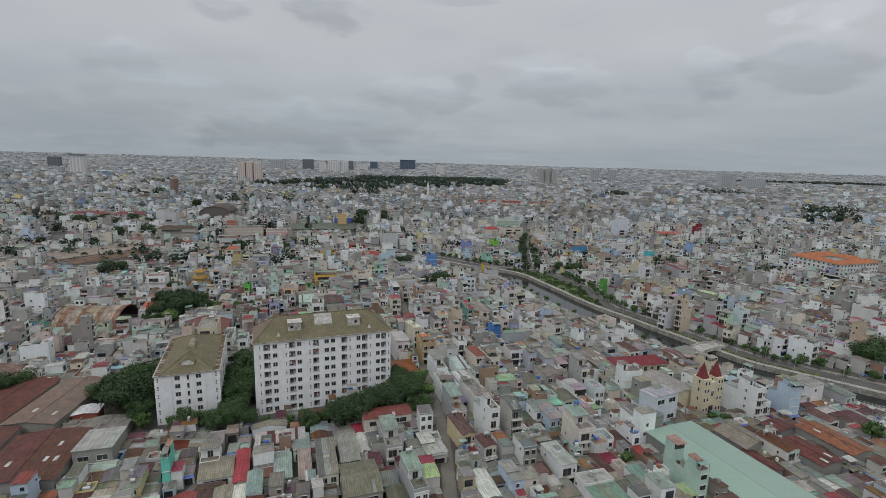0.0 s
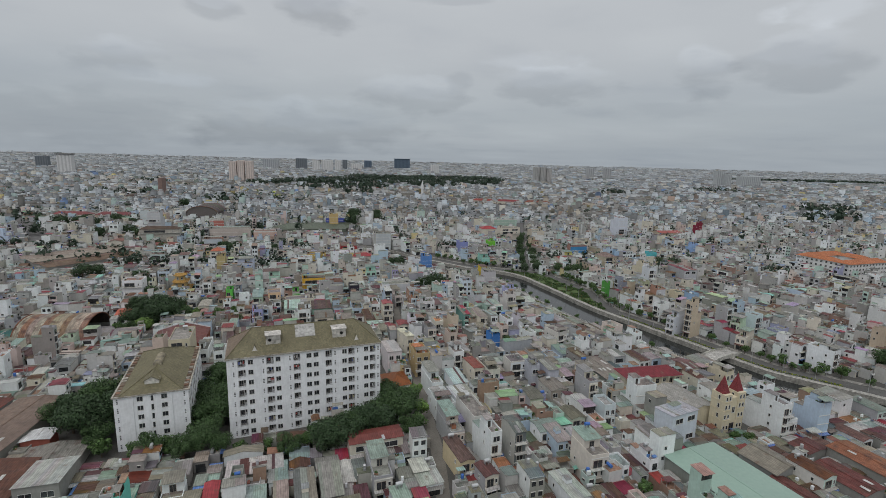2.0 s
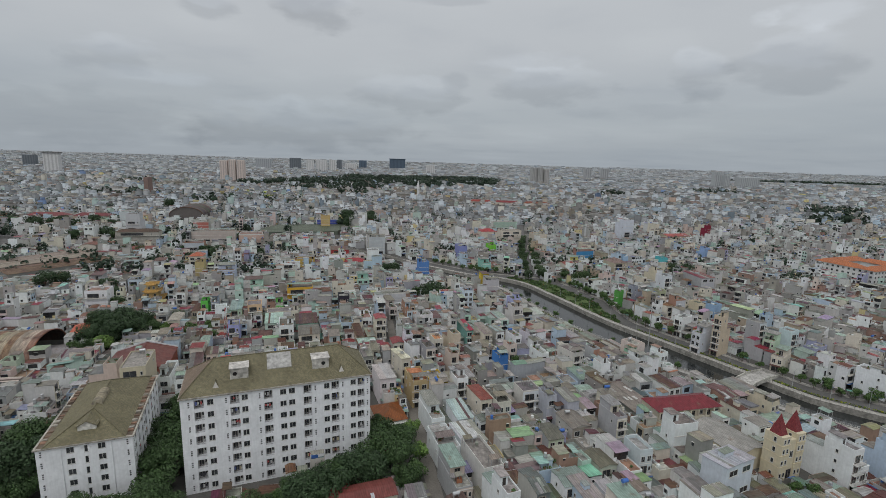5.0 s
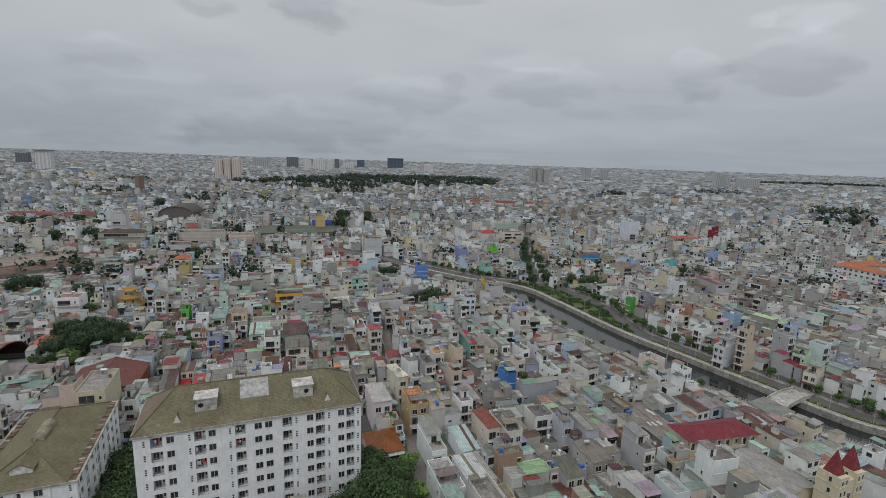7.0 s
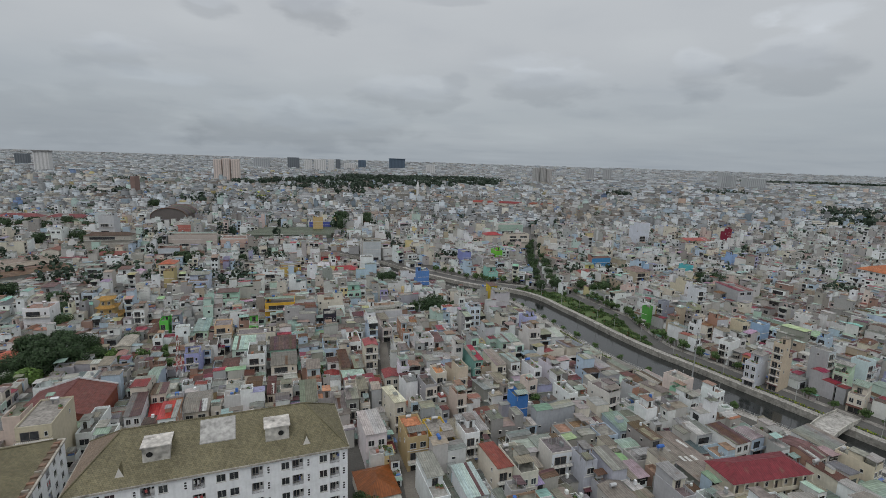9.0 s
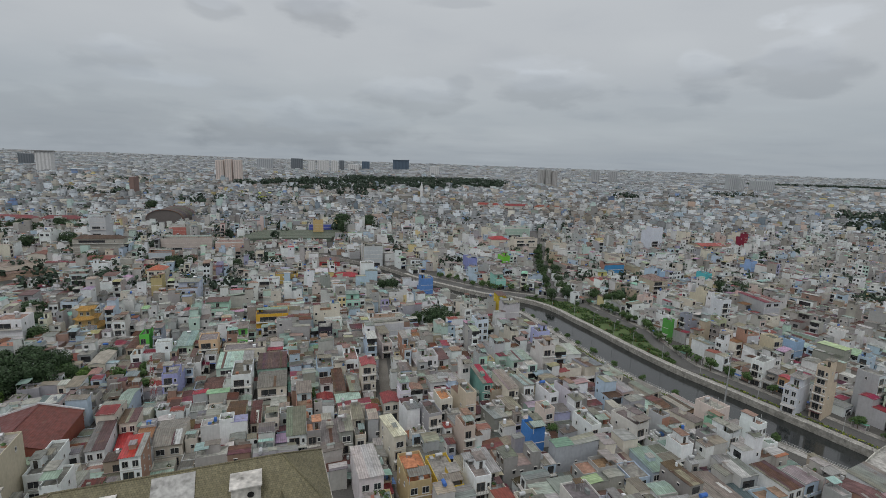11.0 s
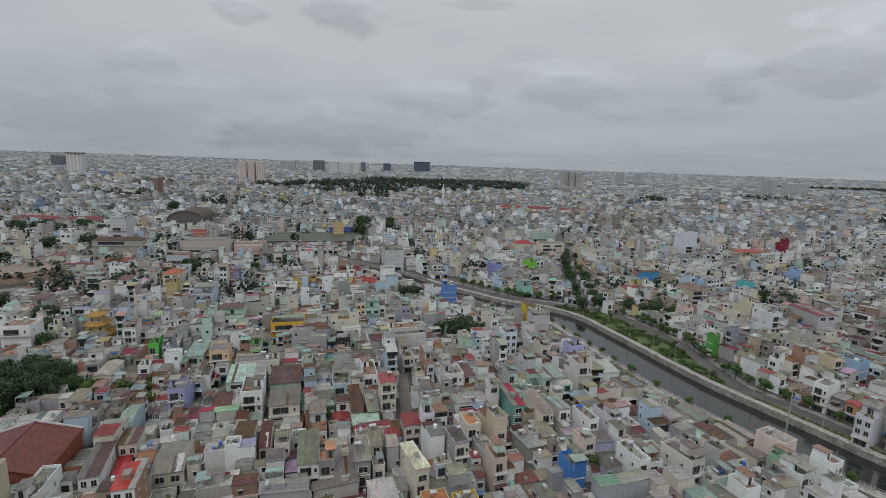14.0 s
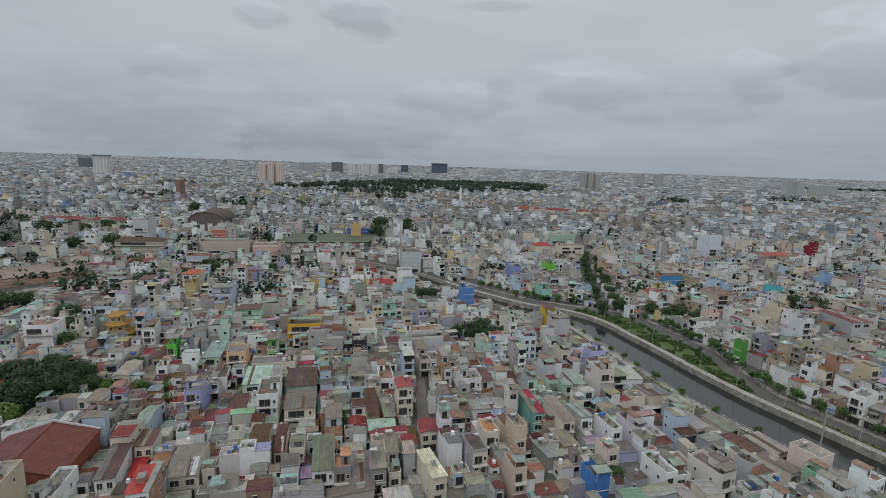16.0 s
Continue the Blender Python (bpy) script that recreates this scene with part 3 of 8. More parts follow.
def clutter(parts, roof, w, d, low, h, yb, r, thing):
    """What gathers on roofs: planters, boxes, lean-tos and drying poles on terraces; patched sheets on tin."""
    w2, d2 = w / 2, d / 2
    if roof in ("flat", "terrace"):
        y_lo, y_hi = (-d2 + 0.5, yb - 0.6) if roof == "terrace" else (-d2 + 0.5, d2 - 0.6)
        for k in range(r.randint(1, 3)):
            cx, cy = r.uniform(-w2 + 0.6, w2 - 0.6), r.uniform(y_lo, max(y_lo + 0.1, y_hi))
            pick = r.random()
            if pick < 0.40:  # pot plants
                s = parts.mesh_for("planter")
                s.box(cx - 0.5, cx + 0.5, cy - 0.25, cy + 0.25, low, low + 0.4, "plaster", (0.30, 0.18, 0.12), "wsenT")
                s = parts.mesh_for("plant", "green pot plant")
                ring = [(cx + r.uniform(0.35, 0.75) * math.cos(a), cy + r.uniform(0.25, 0.6) * math.sin(a), low + r.uniform(0.55, 0.9)) for a in (2 * math.pi * j / 7 for j in range(7))]
                for j in range(7):
                    g = r.uniform(0.6, 1.3)
                    s.face([ring[j], ring[(j + 1) % 7], (cx, cy, low + 1.25)], "leaf", (0.05 * g, 0.09 * g, 0.03 * g))
                    # downward facets get a darker leaf colour, painted as their own shade
                    s.face([ring[(j + 1) % 7], ring[j], (cx, cy, low + 0.35)], "leaf", (0.04 * g, 0.07 * g, 0.025 * g))
            elif pick < 0.65:
                s = parts.mesh_for("roof_box")
                q, t = r.uniform(0.35, 0.8), r.uniform(0.35, 0.8)
                s.box(cx - q, cx + q, cy - t, cy + t, low, low + r.uniform(0.5, 1.3), "plaster", jit(r.choice((GREY, WHITE, CEMENT, (0.2, 0.2, 0.2), (0.35, 0.15, 0.1))), 0.1), "wsenT")
            elif pick < 0.85 and w > 3:
                s = parts.mesh_for("lean_to")
                q, t, z = r.uniform(0.8, 1.5), r.uniform(0.8, 1.6), low + r.uniform(1.9, 2.3)
                s.slab((cx - q, cy - t, z), (cx + q, cy - t, z), (cx + q, cy + t, z + 0.2), (cx - q, cy + t, z + 0.2), 0.06, "sheet", jit(r.choice((TIN, BEIGE, BROWN, GREEN)), 0.15))
                for a, b in ((-1, -1), (1, -1), (1, 1), (-1, 1)):
                    s.box(cx + a * (q - 0.1) - 0.05, cx + a * (q - 0.1) + 0.05, cy + b * (t - 0.1) - 0.05, cy + b * (t - 0.1) + 0.05, low, z - 0.06, "trim", (0.3, 0.3, 0.3), "wsen")
            else:
                s = parts.mesh_for("pole")
                s.box(cx - 0.05, cx + 0.05, cy - 0.05, cy + 0.05, low, low + r.uniform(2.2, 4.0), "trim", (0.35, 0.35, 0.35), "wsenT")
    elif not thing and r.random() < 0.5:  # a raised smoke vent on the tin
        s = parts.mesh_for("roof_vent")
        cx, cy, q = r.uniform(-w2 + 0.5, w2 - 0.5), r.uniform(-d2 + 0.8, d2 - 0.8), r.uniform(0.25, 0.5)
        s.box(cx - q, cx + q, cy - q, cy + q, h, h + r.uniform(1.2, 1.9), "plaster", jit(r.choice((GREY, CEMENT, WHITE, (0.12, 0.12, 0.12))), 0.1), "wsenT")


def house(x, y, rot, w, d, n, wall="white", roof="flat", seed=0, side=None, shared=None, name="house", top=None, slope=None, tint=None, plain=False, extra="", openings=1.0, rear=None):
    """A narrow town house facing -y in its own frame. roof: 'flat', 'terrace' or a sheet roof of ROOFS; tint: its own wall paint."""
    r = random.Random(seed * 7919 + int(x * 13) + int(y * 29))
    if rear is None and roof == "flat" and n > 1 and d > 8.5 and not plain and r.random() < 0.7:
        # the back part of the lot is a lower wing under tin
        back = d * r.uniform(0.35, 0.5)
        c, sn = math.cos(radians(rot)), math.sin(radians(rot))
        return house(x + sn * back / 2, y - c * back / 2, rot, w, d - back, n, wall, roof, seed, side, shared, name, top, slope, tint, plain, extra, openings, back)
    take(x, y, rot, w, d, -0.3)
    if y > 430:
        openings *= 0.4
    col = jit(tint or PALETTE[wall], 0.05)
    sidecol = jit(side or (col if r.random() < 0.74 else (GREY if r.random() < 0.35 else r.choice(((0.44, 0.43, 0.40), (0.58, 0.57, 0.54), (0.34, 0.20, 0.15))))), 0.05)
    h = n * STOREY + (0.4 if n > 1 else 0.2)
    if shared is not None:
        h += r.uniform(-0.6, 0.7)
    if shared is None:
        how = {"flat": "a flat roof and parapet", "terrace": "a roof terrace"}.get(roof, f"a {roof} roof")
        root = empty(name, x, y, rot, f"{wall} {WORDS.get(n, 'tall')} narrow town house with {how}{extra}", "house", "houses of the quarter")
        parts = Parts(root)
    else:
        shared.place(x, y, 0, rot)
        parts = Parts(shared=shared)
    w2, d2 = w / 2, d / 2
    if rear:
        zr = h - STOREY * (1 if n == 2 or r.random() < 0.6 else 2)
        rw = parts.mesh_for("rear_wing")
        rw.box(-w2, w2, d2, d2 + rear, -0.1, zr, "plaster", sidecol, "wen")
        rcl = jit(r.choice((TIN, TIN, BEIGE, BROWN, GREEN, (0.42, 0.42, 0.40))), 0.12)
        parts.mesh_for("rear_roof").slab((-w2 - 0.1, d2 + 0.02, zr + 0.5), (w2 + 0.1, d2 + 0.02, zr + 0.5), (w2 + 0.1, d2 + rear + 0.3, zr + 0.1), (-w2 - 0.1, d2 + rear + 0.3, zr + 0.1), 0.08, "sheet", rcl)
        for sx in (-1, 1):
            rw.face([(sx * w2, d2, zr), (sx * w2, d2 + rear, zr), (sx * w2, d2, zr + 0.45)][::sx], "plaster", sidecol)
        cc, ss = math.cos(radians(rot)), math.sin(radians(rot))
        take(x - ss * (d + rear) / 2, y + cc * (d + rear) / 2, rot, w, rear, -0.3)
    s = parts.mesh_for("wall")
    low = h - STOREY if roof == "terrace" else h
    s.box(-w2, w2, -d2, d2, -0.1, low, "plaster", col, "s")
    s.box(-w2, w2, -d2, d2, -0.1, low, "plaster", sidecol, "wen")
    yb = -d2
    if roof == "terrace":  # the top storey stands back behind an open terrace
        yb = -d2 + min(d * 0.42, 5.5)
        s.box(-w2 + 0.15, w2 - 0.15, yb, d2, low, h, "plaster", sidecol, "wen")
        s.box(-w2 + 0.15, w2 - 0.15, yb, d2, low, h, "plaster", col, "s")
    if n > 1 and shared is None and not plain:
        for k in range(1, n):
            parts.mesh_for("ledge").box(-w2 - 0.05, w2 + 0.05, -d2 - 0.12, -d2, k * STOREY - 0.1, k * STOREY + 0.12, "plaster", jit((0.6, 0.59, 0.56), 0.05), "wseTB")
    rc = parts.mesh_for("roof")
    if roof in ("flat", "terrace"):
        fl = jit(top or r.choice(((0.23, 0.225, 0.205), (0.18, 0.172, 0.155), (0.28, 0.275, 0.255), (0.14, 0.13, 0.115), (0.22, 0.15, 0.115))), 0.08)
        rc.box(-w2 + 0.02, w2 - 0.02, -d2 + 0.02, d2 - 0.02, low - 0.15, low, "concrete", fl, "T")
        ph = r.choice((0.5, 0.8, 1.0))
        pp = parts.mesh_for("parapet")
        for (x0, x1, y0, y1) in ((-w2, w2, -d2, -d2 + 0.16), (-w2, w2, d2 - 0.16, d2), (-w2, -w2 + 0.16, -d2 + 0.16, d2 - 0.16), (w2 - 0.16, w2, -d2 + 0.16, d2 - 0.16)):
            pp.box(x0, x1, y0, y1, low, low + ph, "plaster", sidecol, "wsenT")
        if roof == "terrace":
            tc = jit(r.choice((TIN, BEIGE, GREEN, BROWN, TIN)), 0.08)
            parts.mesh_for("roof_sheet").slab((-w2 - 0.1, yb - 0.9, h + 0.05), (w2 + 0.1, yb - 0.9, h + 0.05), (w2 + 0.1, d2 + 0.2, h + 0.35), (-w2 - 0.1, d2 + 0.2, h + 0.35), 0.08, "sheet", tc)
        elif n > 1 and r.random() < 0.75:
            tw, td, tx = min(w * 0.55, 2.8), 3.4, r.choice((-1, 1))
            t = parts.mesh_for("stair_tower")
            x0 = tx * (w2 - tw / 2 - 0.05)
            y0 = d2 - td - r.uniform(0.1, max(0.2, d - td - 2.5))
            t.box(x0 - tw / 2, x0 + tw / 2, y0, y0 + td, h, h + 2.5, "plaster", sidecol, "wsen")
            t.box(x0 - tw / 2 - 0.25, x0 + tw / 2 + 0.25, y0 - 0.35, y0 + td + 0.25, h + 2.5, h + 2.64, "concrete", fl, "wsenTB")
            t.box(x0 - 0.45, x0 + 0.45, y0 - 0.04, y0, h, h + 2.05, "glass", (0.06, 0.055, 0.05), "s")
            if r.random() < 0.5:
                parts.mesh_for("canopy").slab((-w2 + 0.2, y0 - 3.2, h + 2.2), (w2 - 0.2, y0 - 3.2, h + 2.2), (w2 - 0.2, y0 - 0.1, h + 2.45), (-w2 + 0.2, y0 - 0.1, h + 2.45), 0.07, "sheet", jit(r.choice((TIN, GREEN, BEIGE)), 0.1))
                for px in (-w2 + 0.35, w2 - 0.35):
                    parts.mesh_for("post").box(px - 0.06, px + 0.06, y0 - 3.1, y0 - 2.98, h, h + 2.15, "trim", (0.4, 0.4, 0.4), "wsen")
    else:
        mat = "rusty" if roof == "rusty brown tin" else "sheet"
        g = 1.0 if top else r.choice((0.7, 0.85, 1.0, 1.25, 1.6, 2.0) if y < 164 and x < 48 and roof in ("grey tin", "beige tin") else (0.7, 0.85, 1.0, 1.0, 1.2, 1.55))
        rcol = jit(top or tuple(c * g for c in ROOFS[roof]), 0.10)
        kind = slope or r.choice(("mono", "mono", "mono", "gable", "cross"))
        roof_slopes(rc, w, d, h + 0.05, rcol, mat, kind, r, wallcol=sidecol, parts=parts)
        if kind in ("mono", "cross") and r.random() < 0.6:  # newer sheets laid over the old roof
            for k in range(r.randint(1, 3)):
                u0 = r.uniform(-w2 + 0.2, w2 - 1.2)
                u1 = min(u0 + r.choice((0.9, 0.9, 1.8)), w2 - 0.05)
                zc, ext = h + 0.05, d2 + 0.30
                pc = jit(r.choice((TIN, BEIGE, BROWN, rcol, (0.45, 0.46, 0.46))), 0.12)
                pm = parts.mesh_for("roof_patch")
                if kind == "cross":
                    k2 = 0.10 * d / (d / 2 + 0.35)
                    zf = lambda yy: zc + k2 * (d2 + 0.35 + yy) + 0.06
                    y0, y1 = -ext, r.uniform(-d2 * 0.7, -0.1)
                    pm.slab((u0, y0, zf(y0)), (u1, y0, zf(y0)), (u1, y1, zf(y1)), (u0, y1, zf(y1)), 0.04, "sheet", pc)
        if kind == "mono" and shared is None and r.random() < 0.35:
            yy = r.uniform(-d / 4, d / 6)
            parts.mesh_for("roof_sheet").slab((-w2 * 0.4, yy, h + 1.5), (w2 * 0.35, yy, h + 1.5), (w2 * 0.35, yy + 2.2, h + 1.65), (-w2 * 0.4, yy + 2.2, h + 1.65), 0.06, "sheet", jit(TIN, 0.15))
            parts.mesh_for("roof_room").box(-w2 * 0.36, w2 * 0.3, yy + 0.1, yy + 2.0, h, h + 1.5, "plaster", sidecol, "wsen")
    clutter(parts, roof, w, d, low, h, yb, r, shared is None)
    # openings, storey by storey
    if roof == "terrace":
        rows = list(range(n - 1))
        parts.opening("door", 0.0, yb, low + 0.02, 0, min(1.6, w * 0.5), 2.2)
    else:
        rows = list(range(n))
    for k in rows:
        z = k * STOREY
        if k == 0:
            parts.opening("door", 0, -d2, 0.05, 0, round(w * 0.72, 1), 2.6)
            if r.random() < 0.7:
                a = parts.mesh_for("awning")
                ac = jit(r.choice((TIN, BEIGE, GREEN, BROWN, (0.12, 0.20, 0.42), (0.5, 0.5, 0.48))), 0.1)
                a.slab((-w2, -d2 - 1.3, 2.75), (w2, -d2 - 1.3, 2.75), (w2, -d2 - 0.02, 3.05), (-w2, -d2 - 0.02, 3.05), 0.06, "sheet", ac)
        elif r.random() < 0.96 * openings:
            if not plain and r.random() < 0.6:
                parts.opening("door", -w * 0.12, -d2, z + 0.12, 0, round(w * 0.52, 1), 2.5)
                if w > 3.6:
                    parts.opening("window", w * 0.33, -d2, z + 0.95, 0, 0.8, 1.3)
                b = parts.mesh_for("balcony")
                bc = jit((0.55, 0.54, 0.51), 0.08)
                b.box(-w2, w2, -d2 - 1.0, -d2 - 0.01, z - 0.14, z + 0.04, "plaster", bc, "wseTB")
                if shared is None:
                    rail = parts.mesh_for("railing")
                    rcl = r.choice(((0.5, 0.5, 0.5), (0.12, 0.12, 0.12), (0.3, 0.28, 0.25)))
                    nb = int(w / 0.4)
                    ys = (-d2 - 1.0, -d2 - 0.95)
                    us = [-w2 + (w - 0.05) * i / nb for i in range(nb + 1)]
                    for i, u in enumerate(us):
                        rail.box(u, u + 0.05, *ys, z + 0.04, z + 0.95, "trim", rcl, "wse")
                        rail.box(u, u + 0.05, *ys, z + 0.95, z + 1.02, "trim", rcl, "wsenT")
                        if i < nb:
                            rail.box(u + 0.05, us[i + 1], *ys, z + 0.95, z + 1.02, "trim", rcl, "snTB")
                    for u in (us[0], us[-1]):
                        rail.box(u, u + 0.05, -d2 - 0.95, -d2 - 0.01, z + 0.95, z + 1.02, "trim", rcl, "wenTB")
                else:
                    b.box(-w2, w2, -d2 - 1.0, -d2 - 0.93, z + 0.04, z + 0.95, "plaster", jit((0.45, 0.45, 0.44), 0.2), "wseTn")
            elif w < 4.2:
                parts.opening("window", 0, -d2, z + 0.7, 0, round(w * 0.62, 1), 1.8)
            else:
                parts.opening("window", -w * 0.24, -d2, z + 0.7, 0, round(w * 0.3, 1), 1.8)
                parts.opening("window", w * 0.24, -d2, z + 0.7, 0, round(w * 0.3, 1), 1.8)
    for k in range(n if roof != "terrace" else n - 1):
        for sx, rr in ((-1, -90), (1, 90)):
            for yy in ((-0.22, 0.25) if d > 9 else (0.05,)):
                if r.random() < 0.5 * openings and k > 0:
                    parts.opening("window", sx * w2, yy * d, k * STOREY + 1.1, rr, 0.8, 1.1)
        if k > 0 and r.random() < 0.7 * openings:
            parts.opening("window", r.uniform(-0.2, 0.2) * w, d2, k * STOREY + 1.0, 180, 0.9, 1.2)
    # water tank
    if n > 1 and r.random() < (0.55 if roof in ("flat", "terrace") else 0.12):
        t = parts.mesh_for("water_tank", "stainless steel water tank" if shared is None else "")
        zt = h + (1.0 if roof not in ("flat", "terrace") else 0.9) + (0.2 if roof == "terrace" else 0)
        tx, ty = r.uniform(-0.25, 0.25) * w, d2 - r.uniform(1.2, 2.5)
        steel = r.random() < 0.9
        L = r.uniform(0.7, 1.0)
        t.tube((tx - L, ty, zt + 0.5), (tx + L, ty, zt + 0.5), 0.5, 0.5, 9, "steel" if steel else "trim", (0.55, 0.56, 0.57) if steel else (0.05, 0.14, 0.42))
        for px in (-L * 0.7, L * 0.7):
            t.box(tx + px - 0.06, tx + px + 0.06, ty - 0.35, ty + 0.35, h, zt + 0.15, "trim", (0.3, 0.3, 0.3), "wsen")
    parts.done()
    if shared is not None:
        shared.place()
    return parts.root


def sheet_roof(s, x0, x1, y0, y1, z, col, mat, r, over=0.22):
    """Tin over a section of a lot: low falls, laid in runs of differing age. Returns its highest edge."""
    w, d = x1 - x0, y1 - y0
    a0, a1, b0, b1 = x0 - over * 0.4, x1 + over * 0.4, y0 - over, y1 + over
    how = r.random()
    if how < 0.62 or min(w, d) < 2.6:  # one fall, to the front or the back
        up = r.uniform(0.03, 0.10) * d
        f, b = (z, z + up) if r.random() < 0.6 else (z + up, z)
        u = a0
        while u < a1 - 0.05:
            v = min(u + r.choice((1.1, 2.2, 2.2, 3.3, 9.0)), a1)
            if a1 - v < 0.6:
                v = a1
            t = jit(col, 0.09) if r.random() < 0.88 else jit(r.choice((TIN, BEIGE, BROWN, (0.40, 0.40, 0.385))), 0.1)
            k = r.choice((0, 0.025))
            s.slab((u, b0, f + k), (v, b0, f + k), (v, b1, b + k), (u, b1, b + k), 0.07, mat, t)
            u = v
        return z + up
    if how < 0.82:  # ridge across the width
        up, m = r.uniform(0.05, 0.10) * d, (y0 + y1) / 2
        s.slab((a0, b0, z), (a1, b0, z), (a1, m, z + up), (a0, m, z + up), 0.07, mat, jit(col, 0.06))
        s.slab((a0, m, z + up), (a1, m, z + up), (a1, b1, z), (a0, b1, z), 0.07, mat, jit(col, 0.10))
        for x in (x0, x1):
            s.face([(x, y0, z - 0.06), (x, y1, z - 0.06), (x, m, z + up - 0.09)], "plaster", (0.45, 0.44, 0.41))
        return z + up
    up, m = r.uniform(0.07, 0.14) * w, (x0 + x1) / 2  # ridge along the depth
    s.slab((a0, b0, z), (m, b0, z + up), (m, b1, z + up), (a0, b1, z), 0.07, mat, jit(col, 0.06))
    s.slab((m, b0, z + up), (a1, b0, z), (a1, b1, z), (m, b1, z + up), 0.07, mat, jit(col, 0.10))
    for y in (y0, y1):
        s.face([(x0, y, z - 0.06), (x1, y, z - 0.06), (m, y, z + up - 0.09)], "plaster", (0.45, 0.44, 0.41))
    return z + up


FLOORS = ((0.25, 0.245, 0.225), (0.20, 0.192, 0.172), (0.31, 0.305, 0.285), (0.15, 0.142, 0.125), (0.27, 0.17, 0.12), (0.34, 0.33, 0.30), (0.22, 0.27, 0.25))
LEAF_TONES = ((0.05, 0.09, 0.03), (0.04, 0.07, 0.025), (0.07, 0.12, 0.03))


def bush(s, x, y, z, q, r):
    for j in range(9):
        d = Vector((r.gauss(0, 1), r.gauss(0, 1), r.uniform(0.1, 1.3))).normalized()
        p = Vector((x, y, z)) + d * q * r.uniform(0.5, 1.0)
        u = d.orthogonal().normalized() * q * 0.5
        w = d.cross(u)
        s.face([tuple(p - u), tuple(p - w * 0.8), tuple(p + u), tuple(p + w * 0.8)], "leaf", r.choice(LEAF_TONES))


def deck(s, x0, x1, y0, y1, z, sidecol, r, busy):
    """A flat concrete roof with its parapet and what gathers on it."""
    fl = jit(r.choice(FLOORS), 0.08)
    s.face([(x0, y0, z), (x1, y0, z), (x1, y1, z), (x0, y1, z)], "concrete", fl)
    ph, t = r.choice((0.35, 0.6, 0.9, 1.05)), 0.14
    for (a, b, c, d, f) in ((x0, x1, y0, y0 + t, "snT"), (x0, x1, y1 - t, y1, "snT"), (x0, x0 + t, y0, y1, "weT"), (x1 - t, x1, y0, y1, "weT")):
        if r.random() < 0.9:
            s.box(a, b, c, d, z - 0.05, z + ph, "plaster", sidecol, f)
    w, d = x1 - x0, y1 - y0
    if w < 2 or d < 2:
        return
    if r.random() < 0.55 and d > 4.5 and w > 2.8:  # stair head, with its own little roof
        tw, td = min(w * 0.6, 2.7), min(d * 0.55, 3.6)
        ax = x0 + 0.05 if r.random() < 0.5 else x1 - 0.05 - tw
        ay = r.choice((y0 + d * 0.3, y1 - td - 0.1))
        hz = z + r.uniform(2.1, 2.7)
        s.box(ax, ax + tw, ay, ay + td, z, hz, "plaster", jit(sidecol, 0.04), "wsen")
        if r.random() < 0.5:
            s.box(ax - 0.15, ax + tw + 0.15, ay - 0.3, ay + td + 0.15, hz, hz + 0.13, "concrete", fl, "wsenTB")
        else:
            sheet_roof(s, ax, ax + tw, ay, ay + td, hz, jit(r.choice((TIN, BEIGE, GREEN, BROWN, (0.4, 0.4, 0.38))), 0.1), "sheet", r)
        s.box(ax + tw * 0.3, ax + tw * 0.3 + 0.85, ay - 0.04, ay, z, z + 1.95, "glass", (0.06, 0.055, 0.05), "s")
        if r.random() < 0.55:
            tank(s, ax + tw / 2, ay + td / 2, hz + 0.15, r)
    elif r.random() < 0.35:
        tank(s, r.uniform(x0 + 0.9, x1 - 0.9) if w > 2 else (x0 + x1) / 2, y1 - 1.2, z, r)
    if r.random() < 0.42:  # a tin shade on posts
        q0, q1 = (y0 - 0.15, y0 + min(d * 0.55, 3.4)) if r.random() < 0.6 else (y1 - min(d * 0.5, 3.2), y1 + 0.1)
        hz = z + r.uniform(2.1, 2.6)
        c = jit(r.choice((TIN, TIN, BEIGE, GREEN, (0.26, 0.40, 0.36), BROWN, (0.42, 0.42, 0.40))), 0.12)
        s.slab((x0 + 0.1, q0, hz), (x1 - 0.1, q0, hz), (x1 - 0.1, q1, hz + 0.25), (x0 + 0.1, q1, hz + 0.25), 0.06, "sheet", c)
        for ax in (x0 + 0.2, x1 - 0.2):
            for ay in (q0 + 0.25, q1 - 0.25):
                s.box(ax - 0.05, ax + 0.05, ay - 0.05, ay + 0.05, z, hz, "trim", (0.33, 0.33, 0.33), "wsen")
    for k in range(r.randint(0, 4) if busy else r.randint(0, 1)):
        ax, ay, p = r.uniform(x0 + 0.4, x1 - 0.4), r.uniform(y0 + 0.4, y1 - 0.4), r.random()
        if p < 0.45:
            s.box(ax - 0.35, ax + 0.35, ay - 0.22, ay + 0.22, z, z + 0.35, "plaster", (0.30, 0.18, 0.12), "wsenT")
            bush(s, ax, ay, z + 0.4, r.uniform(0.4, 0.8), r)
        elif p < 0.8:
            q, t2 = r.uniform(0.25, 0.7), r.uniform(0.25, 0.6)
            s.box(ax - q, ax + q, ay - t2, ay + t2, z, z + r.uniform(0.4, 1.1), "plaster", jit(r.choice((GREY, WHITE, CEMENT, (0.2, 0.2, 0.2), (0.35, 0.15, 0.1), (0.1, 0.2, 0.45))), 0.1), "wsenT")
        else:
            s.box(ax - 0.04, ax + 0.04, ay - 0.04, ay + 0.04, z, z + r.uniform(1.8, 3.6), "trim", (0.35, 0.35, 0.35), "wsenT")


